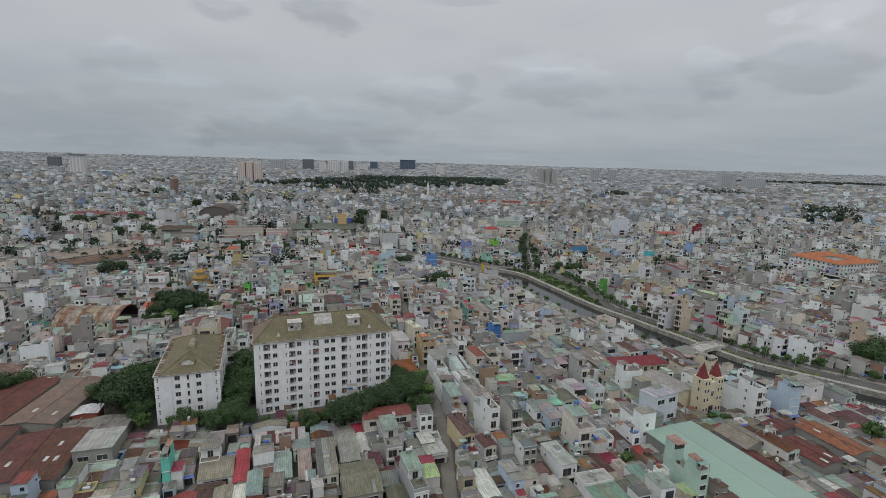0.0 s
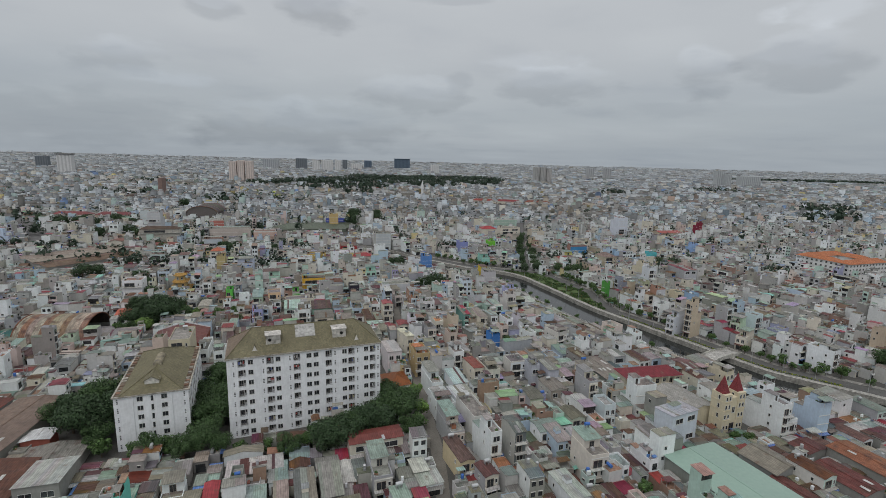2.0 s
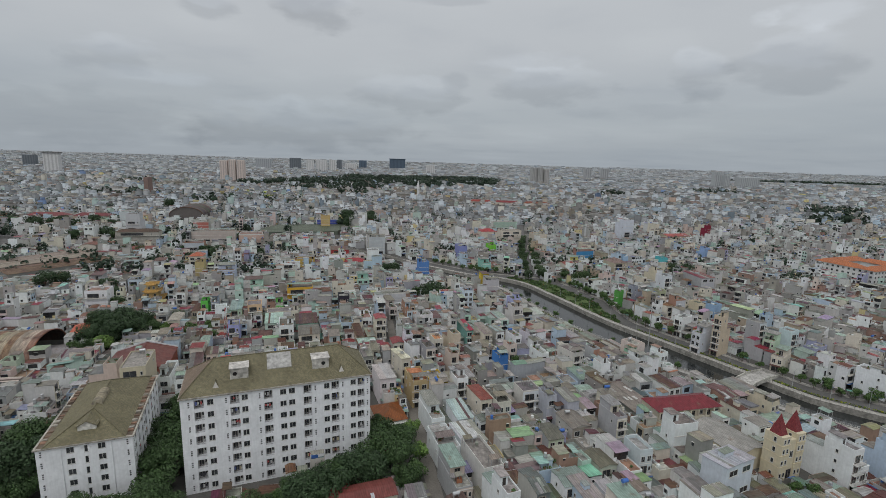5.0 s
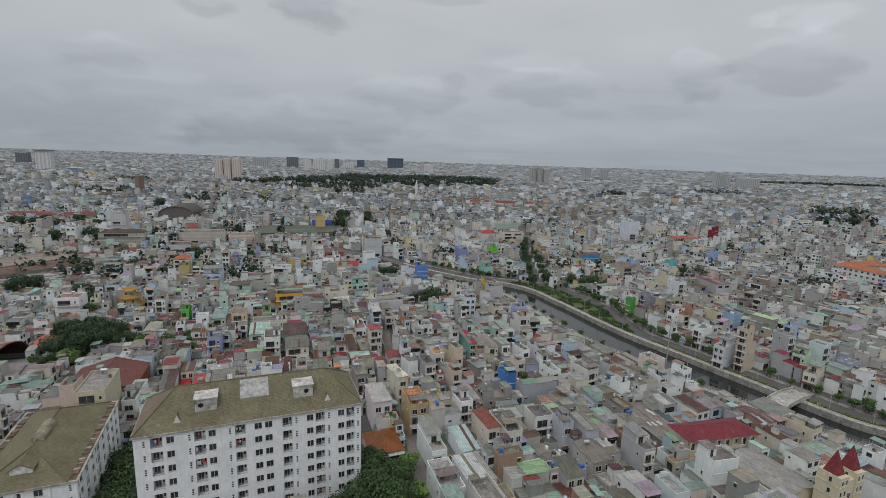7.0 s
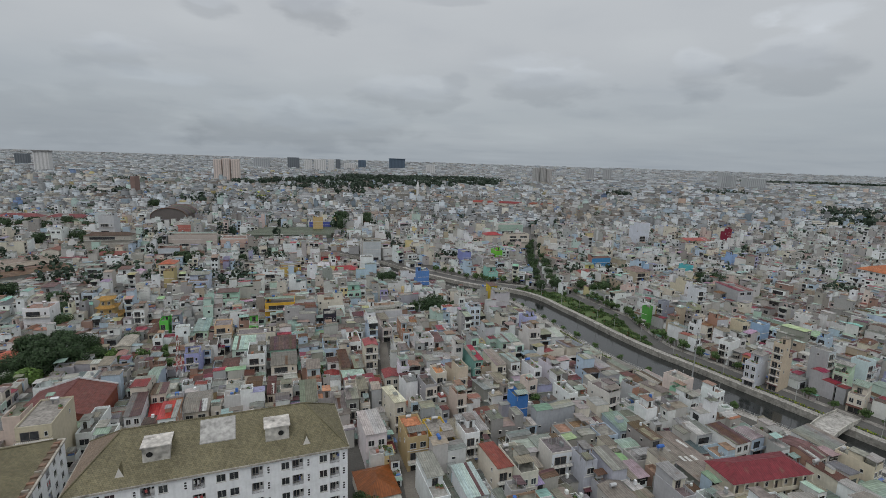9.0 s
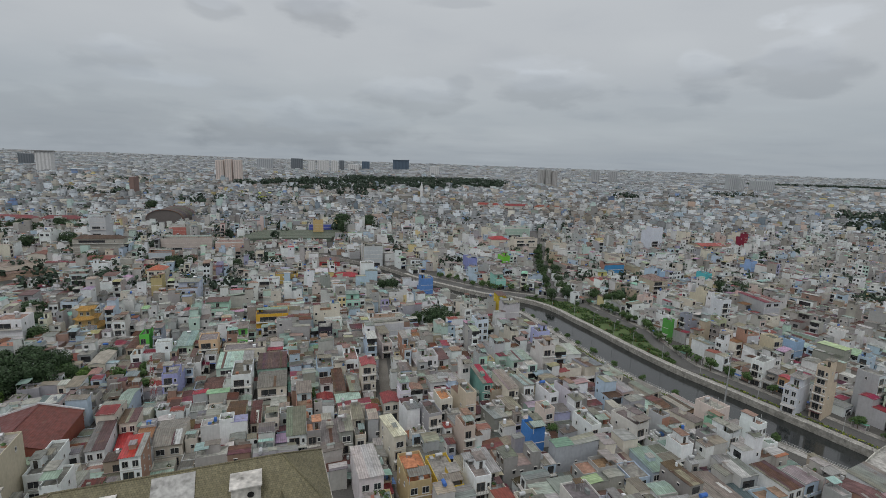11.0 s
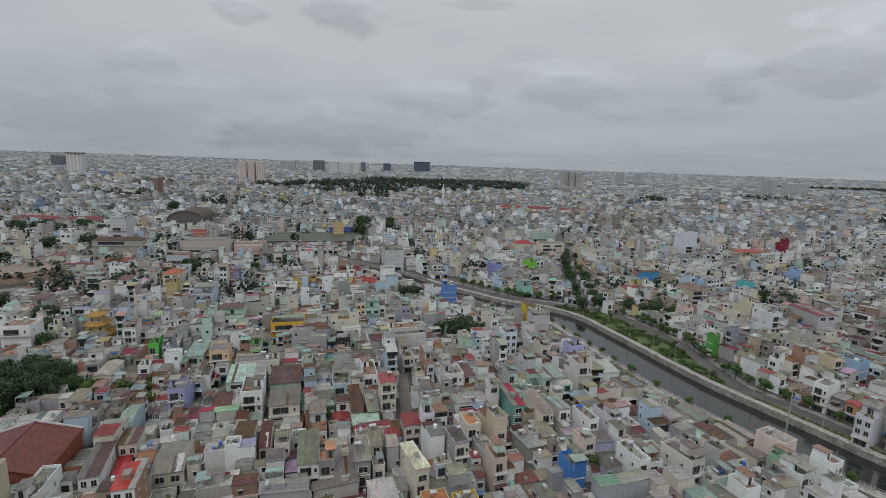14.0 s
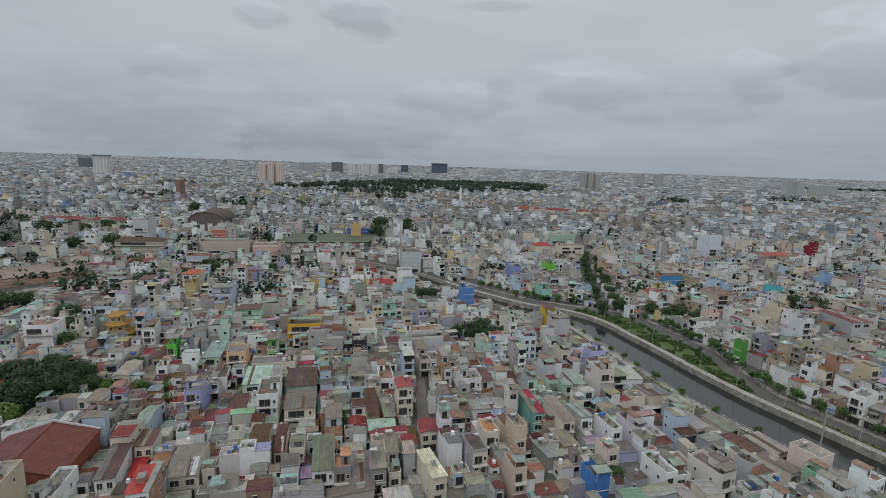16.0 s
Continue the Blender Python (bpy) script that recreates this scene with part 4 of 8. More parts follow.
def tank(s, x, y, z, r):
    """A water tank on a low stand: a steel barrel on its side or upright, now and then a blue one."""
    steel = r.random() < 0.85
    m, c = ("steel", (0.55, 0.56, 0.57)) if steel else ("trim", (0.05, 0.14, 0.42))
    s.box(x - 0.45, x + 0.45, y - 0.4, y + 0.4, z, z + 0.5, "trim", (0.28, 0.28, 0.28), "wsen")
    if r.random() < 0.6:
        L0 = r.uniform(0.6, 0.95)
        s.tube((x - L0, y, z + 0.95), (x + L0, y, z + 0.95), 0.47, 0.47, 8, m, c)
    else:
        s.tube((x, y, z + 0.5), (x, y, z + 1.6), 0.48, 0.48, 8, m, c)
        s.tube((x, y, z + 1.6), (x, y, z + 1.8), 0.48, 0.12, 8, m, c)


def lot(x, y, rot, w, d, n, wall, tin, seed, shared, tinny):
    """A deep narrow lot of the close rows, built up piece by piece over the years: sections of differing height, each under its own roof."""
    r = random.Random(seed)
    take(x, y, rot, w, d, -0.3)
    s = shared.place(x, y, 0, rot)
    s.lean = y > 330
    parts = Parts(shared=shared)
    near = y < 340
    col = jit(PALETTE[wall], 0.07)
    side = jit(col if r.random() < 0.62 else r.choice(((0.50, 0.50, 0.48), (0.62, 0.63, 0.62), (0.62, 0.63, 0.62), (0.36, 0.36, 0.35), (0.42, 0.41, 0.38), (0.30, 0.285, 0.26)) + (((0.30, 0.20, 0.155),) if n < 3 else ())), 0.06)
    w2, d2 = w / 2, d / 2
    if d < 6.2:
        cuts = [1.0]
    elif d < 10.5 or r.random() < 0.4:
        cuts = [r.uniform(0.42, 0.68), 1.0]
    else:
        cuts = [r.uniform(0.32, 0.45), r.uniform(0.6, 0.78), 1.0]
    y0, levels = -d2, []
    for i, f in enumerate(cuts):
        k = n if i == 0 or n == 1 and y > 340 else max(1, min(n + r.choice((-2, -1, -1, 0, 0, 1)), 5))
        levels.append((y0, -d2 + f * d, k, k * STOREY + r.uniform(-0.5, 0.5)))
        y0 = -d2 + f * d
    for i, (a, b, k, h) in enumerate(levels):
        x0, x1 = -w2, w2
        if i and r.random() < 0.22 and w > 3.4:  # an air well beside this section
            x0, x1 = (-w2 + 1.1, w2) if r.random() < 0.5 else (-w2, w2 - 1.1)
        sc = side if r.random() < 0.8 else jit(r.choice(((0.58, 0.59, 0.58), (0.42, 0.41, 0.39))), 0.06)
        s.box(x0, x1, a, b, -0.1, h, "plaster", col if i == 0 else sc, "s")
        s.box(x0, x1, a, b, -0.1, h, "plaster", sc, "wen")
        p = r.random()
        if p < (0.88 if tinny else 0.52):
            base = tin if r.random() < 0.55 else r.choice((TIN, TIN, BEIGE, BEIGE, BROWN, BROWN, GREEN, RED, (0.20, 0.09, 0.05), (0.34, 0.335, 0.31)))
            g = r.choice((0.55, 0.7, 0.85, 1.0, 1.2, 1.5)) if base not in (RED, BROWN) else r.choice((0.85, 1.0, 1.25))
            top = sheet_roof(s, x0, x1, a, b, h, jit(tuple(c * g for c in base), 0.1), "rusty" if base == BROWN else "sheet", r)
            rise = top - h
            if rise > 0.15:
                s.box(x0 + 0.03, x1 - 0.03, a + 0.03, b - 0.03, h, h + rise * 0.45, "plaster", sc, "wsen")
            if near and r.random() < 0.14:
                q = r.uniform(0.25, 0.45)
                ax, ay = r.uniform(x0 + 0.6, x1 - 0.6), r.uniform(a + 0.6, b - 0.6)
                s.box(ax - q, ax + q, ay - q, ay + q, h, top + r.uniform(0.5, 1.2), "plaster", jit(r.choice((GREY, CEMENT, WHITE)), 0.1), "wsenT")
            elif k > 1 and r.random() < 0.10:
                tank(s, 0.0, (a + b) / 2, top - 0.1, r)
        elif p < (0.92 if tinny else 0.70) and k > 1 and b - a > 3.0:  # a terrace storey under tin, its shaded opening painted as a dark sheet
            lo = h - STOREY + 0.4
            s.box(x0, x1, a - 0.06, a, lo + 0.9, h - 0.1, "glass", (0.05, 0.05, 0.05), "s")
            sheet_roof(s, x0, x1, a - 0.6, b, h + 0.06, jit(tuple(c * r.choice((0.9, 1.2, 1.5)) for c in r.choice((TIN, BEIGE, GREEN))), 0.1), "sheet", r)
        else:
            deck(s, x0, x1, a, b, h, sc, r, near)
        # openings on what stands free of the next section
        for q in range(1, k):
            z = q * STOREY
            for sx, rr in ((x0, -90), (x1, 90)):
                if r.random() < (0.30 if y < 430 else 0.18) and z + 2.3 < h:
                    parts.opening("window", sx, r.uniform(a + 0.8, max(b - 0.8, a + 0.9)), z + 1.0, rr, r.choice((0.6, 0.8, 1.0)), r.choice((0.7, 1.1)))
            free = levels[i + 1][3] if i + 1 < len(levels) else 0
            if z + 0.8 > free and r.random() < 0.5 and z + 2.3 < h:
                parts.opening("window", r.uniform(-0.2, 0.2) * w, b, z + 1.0, 180, 0.9, 1.2)
            ahead = levels[i - 1][3] if i else None
            if ahead is not None and z + 0.8 > ahead and r.random() < 0.6 and z + 2.3 < h:
                parts.opening("window", r.uniform(-0.2, 0.2) * w, a, z + 0.9, 0, min(w * 0.4, 1.4), 1.3)
    # the street front
    h = levels[0][3]
    parts.opening("door", 0, -d2, 0.05, 0, round(w * r.uniform(0.55, 0.8), 1), 2.6)
    if r.random() < 0.75:
        ac = jit(r.choice((TIN, BEIGE, GREEN, BROWN, (0.10, 0.19, 0.42), (0.5, 0.5, 0.48), (0.20, 0.42, 0.36))), 0.1)
        s.slab((-w2, -d2 - 1.2, 2.7), (w2, -d2 - 1.2, 2.7), (w2, -d2 - 0.02, 3.0), (-w2, -d2 - 0.02, 3.0), 0.06, "sheet", ac)
    front = r.random()
    for q in range(1, n):
        z = q * STOREY
        if z + 2.4 > h:
            break
        if front < 0.6:
            parts.opening("door", r.uniform(-0.1, 0.1) * w, -d2, z + 0.1, 0, round(w * r.uniform(0.4, 0.7), 1), r.choice((2.2, 2.4)))
            s.box(-w2, w2, -d2 - 0.95, -d2 - 0.01, z - 0.14, z + 0.04, "plaster", jit((0.55, 0.54, 0.51), 0.08), "wseTB")
            if r.random() < 0.55:
                s.box(-w2, w2, -d2 - 0.95, -d2 - 0.88, z + 0.04, z + 0.9, "plaster", jit(col if r.random() < 0.6 else (0.5, 0.5, 0.48), 0.08), "wseTn")
            else:
                rc = r.choice(((0.5, 0.5, 0.5), (0.14, 0.14, 0.14), (0.32, 0.26, 0.2)))
                s.box(-w2, w2, -d2 - 0.94, -d2 - 0.90, z + 0.85, z + 0.92, "trim", rc, "sTn")
                m = max(3, int(w / 0.45)) if near else 3
                for j in range(m + 1):
                    u = -w2 + (w - 0.05) * j / m
                    s.box(u, u + 0.05, -d2 - 0.94, -d2 - 0.90, z + 0.04, z + 0.85, "trim", rc, "wsen")
            if near and r.random() < 0.3:
                bush(s, r.uniform(-0.3, 0.3) * w, -d2 - 0.75, z + 0.3, 0.5, r)
        elif w < 4.0:
            parts.opening("window", 0, -d2, z + 0.8, 0, round(w * 0.55, 1), 1.5)
        else:
            for u in (-0.24, 0.24):
                parts.opening("window", u * w, -d2, z + 0.8, 0, round(w * 0.28, 1), 1.5)
    shared.place()


def random_house(x, y, rot, w, d, r, shared, low=0.0, most=5):
    """A house of the common mix: mostly pale walls, flat or tin roofs, two to four storeys."""
    shacks = y < 164 and x < 48
    if shacks:
        low = 1.8
    across = right_of_canal(x, y) and y < 420
    if across:
        low = max(low, 0.5)
    n = r.choices((1, 2, 3, 4, 5), (0.46 + low, 0.36, 0.15, 0.045 * (1 - low / 2), 0.008))[0]
    if n > 1 and not right_of_canal(x, y) and canal_gap(x, y) < 16:
        n = r.choice((1, 1, 2))
    if y < 172 and x > 88 and not right_of_canal(x, y):
        n, across = 1, True
    if (-205 < x < -60 and 525 < y < 600) or (-300 < x < -200 and 352 < y < 440):
        n = 1
    n = min(n, most)
    wall = r.choices(("white", "cream", "grey", "pale blue", "mint green", "yellow", "pink", "tan", "lilac", "bare cement"), (36, 12, 12, 9, 5, 2, 4, 5, 1.5, 12) if across or shacks else (42, 14, 11, 9, 6, 2, 4, 5, 1, 8))[0]
    if shacks and n < 3:
        roof = r.choices(("grey tin", "beige tin", "rusty brown tin", "dark tin", "green tin", "red tin"), (44, 24, 19, 3, 8, 3))[0]
    elif across and n < 3:
        roof = r.choices(("grey tin", "beige tin", "rusty brown tin", "dark tin", "green tin", "red tin"), (26, 26, 30, 8, 5, 5))[0]
    elif n == 1:
        roof = r.choices(("grey tin", "beige tin", "rusty brown tin", "dark tin", "green tin", "red tin"), (36, 26, 21, 5, 7, 5))[0]
    else:
        roof = r.choices(("flat", "terrace", "grey tin", "beige tin", "rusty brown tin", "green tin", "red tin", "dark tin"), (18, 19, 23, 18, 12, 4, 4, 2))[0]
    if shared is not None:
        return lot(x, y, rot, w, d, n, wall, ROOFS.get(roof, TIN), r.randrange(10 ** 6), shared, shacks or (across and n < 3) or (n == 1 and r.random() < 0.6))
    return house(x, y, rot, w, d, n, wall, roof, r.randrange(10 ** 6), shared=shared)


# ---- the two apartment blocks ----
BLOCK_WHITE = (0.74, 0.755, 0.77)
OLIVE = (0.165, 0.148, 0.088)


def facade(s, width, zs, holes, col, depth):
    """A wall in the plane y = 0 facing -y from x = 0, with real openings cut through it, storey by storey; reveals go back by depth."""
    for z0, z1 in zip(zs, zs[1:]):
        cuts = sorted(holes, key=lambda h: h[0])
        x = 0.0
        for u, w, sill, head, deep in cuts:
            a, b = u - w / 2, u + w / 2
            s.face([(x, 0, z0), (a, 0, z0), (a, 0, z1), (x, 0, z1)], "plaster", col)
            s.face([(a, 0, z0), (b, 0, z0), (b, 0, z0 + sill), (a, 0, z0 + sill)], "plaster", col)
            s.face([(a, 0, z0 + head), (b, 0, z0 + head), (b, 0, z1), (a, 0, z1)], "plaster", col)
            p, q, e = z0 + sill, z0 + head, deep
            s.face([(a, 0, p), (b, 0, p), (b, e, p), (a, e, p)], "plaster", col)
            s.face([(a, e, q), (b, e, q), (b, 0, q), (a, 0, q)], "plaster", col)
            s.face([(a, 0, p), (a, e, p), (a, e, q), (a, 0, q)], "plaster", col)
            s.face([(b, e, p), (b, 0, p), (b, 0, q), (b, e, q)], "plaster", col)
            # back of the recess, in a darker grey than the wall around it
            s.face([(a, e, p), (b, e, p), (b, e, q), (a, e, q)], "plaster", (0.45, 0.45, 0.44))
            x = b
        s.face([(x, 0, z0), (width, 0, z0), (width, 0, z1), (x, 0, z1)], "plaster", col)


def vent_mesh():
    s = Soup()
    s.box(-0.2, 0.2, -0.03, 0.0, 0.0, 0.34, "glass", (0.05, 0.05, 0.05), "wseTB")
    return s.mesh("vent")


def loggia_mesh(w):
    """Railing of a balcony set into the wall."""
    s = Soup()
    for z in (0.12, 0.95):
        s.box(-w / 2, w / 2, 0.02, 0.06, z, z + 0.05, "trim", (0.25, 0.25, 0.26), "sTB")
    nb = int(w / 0.16)
    for i in range(nb + 1):
        x = -w / 2 + w * i / nb
        s.box(x - 0.015, x + 0.015, 0.03, 0.05, 0.12, 0.95, "trim", (0.25, 0.25, 0.26), "wse")
    return s.mesh("balcony_railing")


def washing(r, w):
    s = Soup()
    x = -w / 2 + 0.2
    while x < w / 2 - 0.3:
        c = r.choice(((0.5, 0.5, 0.5), (0.1, 0.13, 0.3), (0.4, 0.08, 0.08), (0.05, 0.05, 0.06), (0.45, 0.4, 0.25)))
        l = r.uniform(0.3, 0.5)
        s.box(x, x + l, 0.10, 0.13, 1.9 - r.uniform(0.5, 1.0), 1.9, "trim", c, "sewnTB")
        x += l + r.uniform(0.05, 0.4)
    return s.mesh("washing")


def apartment(x, y, rot, w, d, n, eave, ridge, front, side, label, ridge_along="x"):
    """x, y: the front left corner. Local x runs along the front, local y into the depth."""
    root = empty("apartment_block", x, y, rot, label, "apartment block")
    c, sn = math.cos(radians(rot)), math.sin(radians(rot))
    take(x + c * w / 2 - sn * d / 2, y + sn * w / 2 + c * d / 2, rot, w, d, 1.5)
    zs = [k * eave / n for k in range(n + 1)]
    r = random.Random(int(w))
    vent = vent_mesh()
    win = {}

    def dress(run, turn, ox, oy, name):
        s = Soup()
        width, holes, vents = run
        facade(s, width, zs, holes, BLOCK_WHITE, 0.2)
        s.thing(name, root, m=pose(ox, oy, 0, 0, 0, turn))
        base = pose(ox, oy, 0, 0, 0, turn)
        for z in zs[:-1]:
            for u, ww, sill, head, deep in holes:
                if deep > 0.5:
                    if ("l", ww) not in win:
                        win[("l", ww)] = loggia_mesh(ww)
                    ob = new("balcony_railing", win[("l", ww)])
                    ob.parent, ob.matrix_basis = root, base @ pose(u, 0, z + sill)
                    for kind, off, zz, kw, kh in (("door", -0.14, 0.02, 0.54, 2.15), ("window", 0.32, 0.9, 0.26, 1.2)):
                        ob = new(kind, window_mesh(ww * kw, kh, kind))
                        ob.parent, ob.matrix_basis = root, base @ pose(u + off * ww, 1.02, z + sill + zz)
                    if r.random() < 0.22:
                        wo = new("washing", washing(r, ww))
                        wo.parent, wo.matrix_basis = root, base @ pose(u, 0, z + sill)
                else:
                    ob = new("window", window_mesh(ww, head - sill))
                    ob.parent, ob.matrix_basis = root, base @ pose(u, 0.13, z + sill)
            for u in vents:
                for k in range(3):
                    ob = new("vent", vent)
                    ob.parent, ob.matrix_basis = root, base @ pose(u, -0.005, z + 0.9 + 0.55 * k)

    dress(front, 0, 0, 0, "wall")
    dress((d, *side), 90, w, 0, "wall")
    dress((d, *side), -90, 0, d, "wall")
    s = Soup()
    s.box(0, w, 0, d, 0, eave, "plaster", BLOCK_WHITE, "n")
    s.thing("wall", root)
    # gutter ledge, its concrete darkened to paint in the eave's shadow line
    s = Soup()
    for (x0, x1, y0, y1) in ((-0.4, w + 0.4, -0.4, 0.05), (-0.4, w + 0.4, d - 0.05, d + 0.4), (-0.4, 0.05, 0.05, d - 0.05), (w - 0.05, w + 0.4, 0.05, d - 0.05)):
        s.box(x0, x1, y0, y1, eave - 0.1, eave + 0.3, "concrete", (0.34, 0.32, 0.28), "wsenTB")
    s.thing("gutter", root, "weathered grey concrete gutter toned dark as the eave's shadow line")
    return root


def hip_roof(root, w, d, z, up, k, along="x", col=OLIVE, over=0.25, inset=0.0):
    s = Soup()
    x0, x1, y0, y1 = -over + inset, w + over - inset, -over, d + over
    if along == "x":
        a, b = (x0 + k, (y0 + y1) / 2, z + up), (x1 - k, (y0 + y1) / 2, z + up)
        s.face([(x0, y0, z), (x1, y0, z), b, a], "tile", col)
        s.face([(x1, y1, z), (x0, y1, z), a, b], "tile", col)
        s.face([(x0, y1, z), (x0, y0, z), a], "tile", (0.20, 0.15, 0.11))
        s.face([(x1, y0, z), (x1, y1, z), b], "tile", col)
    else:
        a, b = ((x0 + x1) / 2, y0 + k, z + up), ((x0 + x1) / 2, y1 - k, z + up)
        s.face([(x0, y0, z), (x1, y0, z), a], "tile", col)
        s.face([(x1, y0, z), (x1, y1, z), b, a], "tile", col)
        s.face([(x1, y1, z), (x0, y1, z), b], "tile", col)
        s.face([(x0, y1, z), (x0, y0, z), a, b], "tile", col)
    s.thing("roof", root, "moss-stained olive tiled hip roof")
    s = Soup()
    for p, q in ((a, b), ((x0, y0, z), a), ((x1, y0, z), b if along == "x" else a), ((x0, y1, z), a if along == "x" else b), ((x1, y1, z), b)):
        s.tube((p[0], p[1], p[2] + 0.05), (q[0], q[1], q[2] + 0.05), 0.16, 0.16, 5, "tile", tuple(c * 0.9 for c in col))
    s.thing("ridge_tiles", root)


L, W = 1.05, 0.16  # depth of a loggia and of a plain reveal
MAIN_FRONT = (49.6, [(4.4, 2.3, 0.35, 2.75, L), (7.1, 1.6, 0.95, 2.6, W), (13.0, 2.3, 0.35, 2.75, L), (15.5, 1.6, 0.95, 2.6, W), (21.4, 2.2, 0.35, 2.75, L), (25.3, 1.7, 0.95, 2.6, W),
                     (27.6, 1.7, 0.95, 2.6, W), (31.8, 2.2, 0.35, 2.75, L), (37.1, 1.6, 0.95, 2.6, W), (39.5, 2.2, 0.35, 2.75, L), (44.6, 1.6, 0.95, 2.6, W), (46.9, 2.0, 0.35, 2.75, L)],
              [2.0, 10.9, 19.2, 33.9, 41.6, 48.8])
MAIN_SIDE = ([(4.0, 1.5, 0.95, 2.5, W), (9.0, 1.2, 0.95, 2.5, W), (14.0, 1.5, 0.95, 2.5, W)], [1.5, 16.5])
main = apartment(-59.2, 165.3, 17.9, 49.6, 18.0, 8, 27.4, 34.0, MAIN_FRONT, MAIN_SIDE, "white eight-storey apartment block with recessed balconies and an olive tiled roof")
hip_roof(main, 49.6, 18.0, 27.7, 6.4, 8.0)


def roof_box(root, u0, u1, v0, v1, z0, z1, hole):
    s = Soup()
    s.box(u0, u1, v0, v1, z0, z1, "concrete", (0.43, 0.415, 0.38), "wsenT")
    s.box(u0 - 0.25, u1 + 0.25, v0 - 0.25, v1 + 0.25, z1, z1 + 0.2, "concrete", (0.48, 0.46, 0.43), "wsenTB")
    ob = s.thing("roof_turret", root)
    s = Soup()
    s.tube((hole, v0 - 0.05, (z0 + z1) / 2 + 0.6), (hole, v0 + 0.02, (z0 + z1) / 2 + 0.6), 0.55, 0.55, 14, "glass", (0.02, 0.02, 0.02))
    s.thing("round_vent", ob)


roof_box(main, 12.0, 16.6, 3.0, 7.0, 28.8, 32.9, 13.2)
roof_box(main, 33.6, 38.2, 3.0, 7.0, 28.8, 32.9, 36.6)
for u in (8.5, 41.5):
    s = Soup()
    s.face([(u - 0.8, 1.4, 28.7), (u + 0.8, 1.4, 28.7), (u, 1.6, 30.6)], "plaster", (0.55, 0.53, 0.49))
    s.face([(u + 0.8, 1.4, 28.7), (u, 4.0, 30.6), (u, 1.6, 30.6)], "tile", OLIVE)
    s.face([(u, 4.0, 30.6), (u - 0.8, 1.4, 28.7), (u, 1.6, 30.6)], "tile", OLIVE)
    s.thing("dormer", main)
s = Soup()
s.slab((21.5, 4.4, 31.1), (28.0, 4.4, 31.1), (28.0, 8.4, 34.0), (21.5, 8.4, 34.0), 0.25, "concrete", (0.36, 0.355, 0.34))
s.thing("skylight", main, "pale translucent skylight panel")

SIDE_FRONT = (20.4, [(7.0, 1.7, 0.9, 2.5, W), (10.3, 0.8, 0.6, 2.5, W), (13.6, 1.7, 0.9, 2.5, W)], [1.0, 19.2])
SIDE_SIDE = ([(3.0, 1.6, 0.9, 2.5, W), (7.0, 2.0, 0.35, 2.65, L), (11.5, 1.6, 0.9, 2.5, W), (16.0, 2.0, 0.35, 2.65, L), (20.5, 1.6, 0.9, 2.5, W), (25.0, 2.0, 0.35, 2.65, L), (29.0, 1.6, 0.9, 2.5, W), (33.0, 1.6, 0.9, 2.5, W)], [1.2, 14.0])
wing = apartment(-90.6, 158.4, 18.0, 20.4, 36.0, 6, 17.9, 24.0, SIDE_FRONT, SIDE_SIDE, "white six-storey apartment block with a mossy olive tiled roof")
hip_roof(wing, 20.4, 36.0, 18.2, 4.4, 9.5, "y", inset=1.7)
for u0, u1 in ((0.06, 1.6), (18.8, 20.34)):  # flat gutters either side of the roof, full of debris
    s = Soup()
    s.box(u0, u1, 0.06, 35.9, 17.7, 18.1, "concrete", (0.13, 0.10, 0.075), "T")
    rr = random.Random(int(u0) + 2)
    for k in range(16):
        v = 0.8 + 34.5 * (k + rr.random() * 0.7) / 16
        s.box(u0 + 0.15, u1 - 0.15, v, v + rr.uniform(0.3, 1.3), 18.1, 18.1 + rr.uniform(0.15, 0.5), "concrete", rr.choice(((0.22, 0.13, 0.09), (0.30, 0.28, 0.24), (0.16, 0.11, 0.08))), "wsenT")
    s.thing("roof_gutter", wing, "dark stained roof gutter with loose tiles")
for u in (5.0, 15.6):  # shallow ribs on the front
    s = Soup()
    s.box(u - 0.2, u + 0.2, -0.18, 0.0, 0.0, 17.8, "plaster", BLOCK_WHITE, "wseT")
    s.thing("pilaster", wing)
s = Soup()  # arched hood over the top middle window
for i in range(8):
    a, b = math.pi * i / 8, math.pi * (i + 1) / 8
    s.tube((10.3 - 0.95 * math.cos(a), -0.1, 16.6 + 0.95 * math.sin(a)), (10.3 - 0.95 * math.cos(b), -0.1, 16.6 + 0.95 * math.sin(b)), 0.14, 0.14, 5, "plaster", BLOCK_WHITE, caps=False)
s.thing("window_hood", wing)
s = Soup()  # dormer window over the front hip
s.box(8.0, 12.0, 3.2, 7.5, 18.6, 21.2, "concrete", (0.55, 0.54, 0.50), "wse")
s.slab((7.6, 2.8, 20.9), (10.0, 2.8, 22.3), (10.0, 8.5, 22.6), (7.6, 8.5, 20.9), 0.15, "tile", OLIVE)
s.slab((10.0, 2.8, 22.3), (12.4, 2.8, 20.9), (12.4, 8.5, 20.9), (10.0, 8.5, 22.6), 0.15, "tile", OLIVE)
s.face([(8.0, 3.2, 21.2), (12.0, 3.2, 21.2), (10.0, 3.2, 22.2)], "concrete", (0.55, 0.54, 0.50))
s.thing("dormer", wing)
s = Soup()  # long arched roof light on the ridge
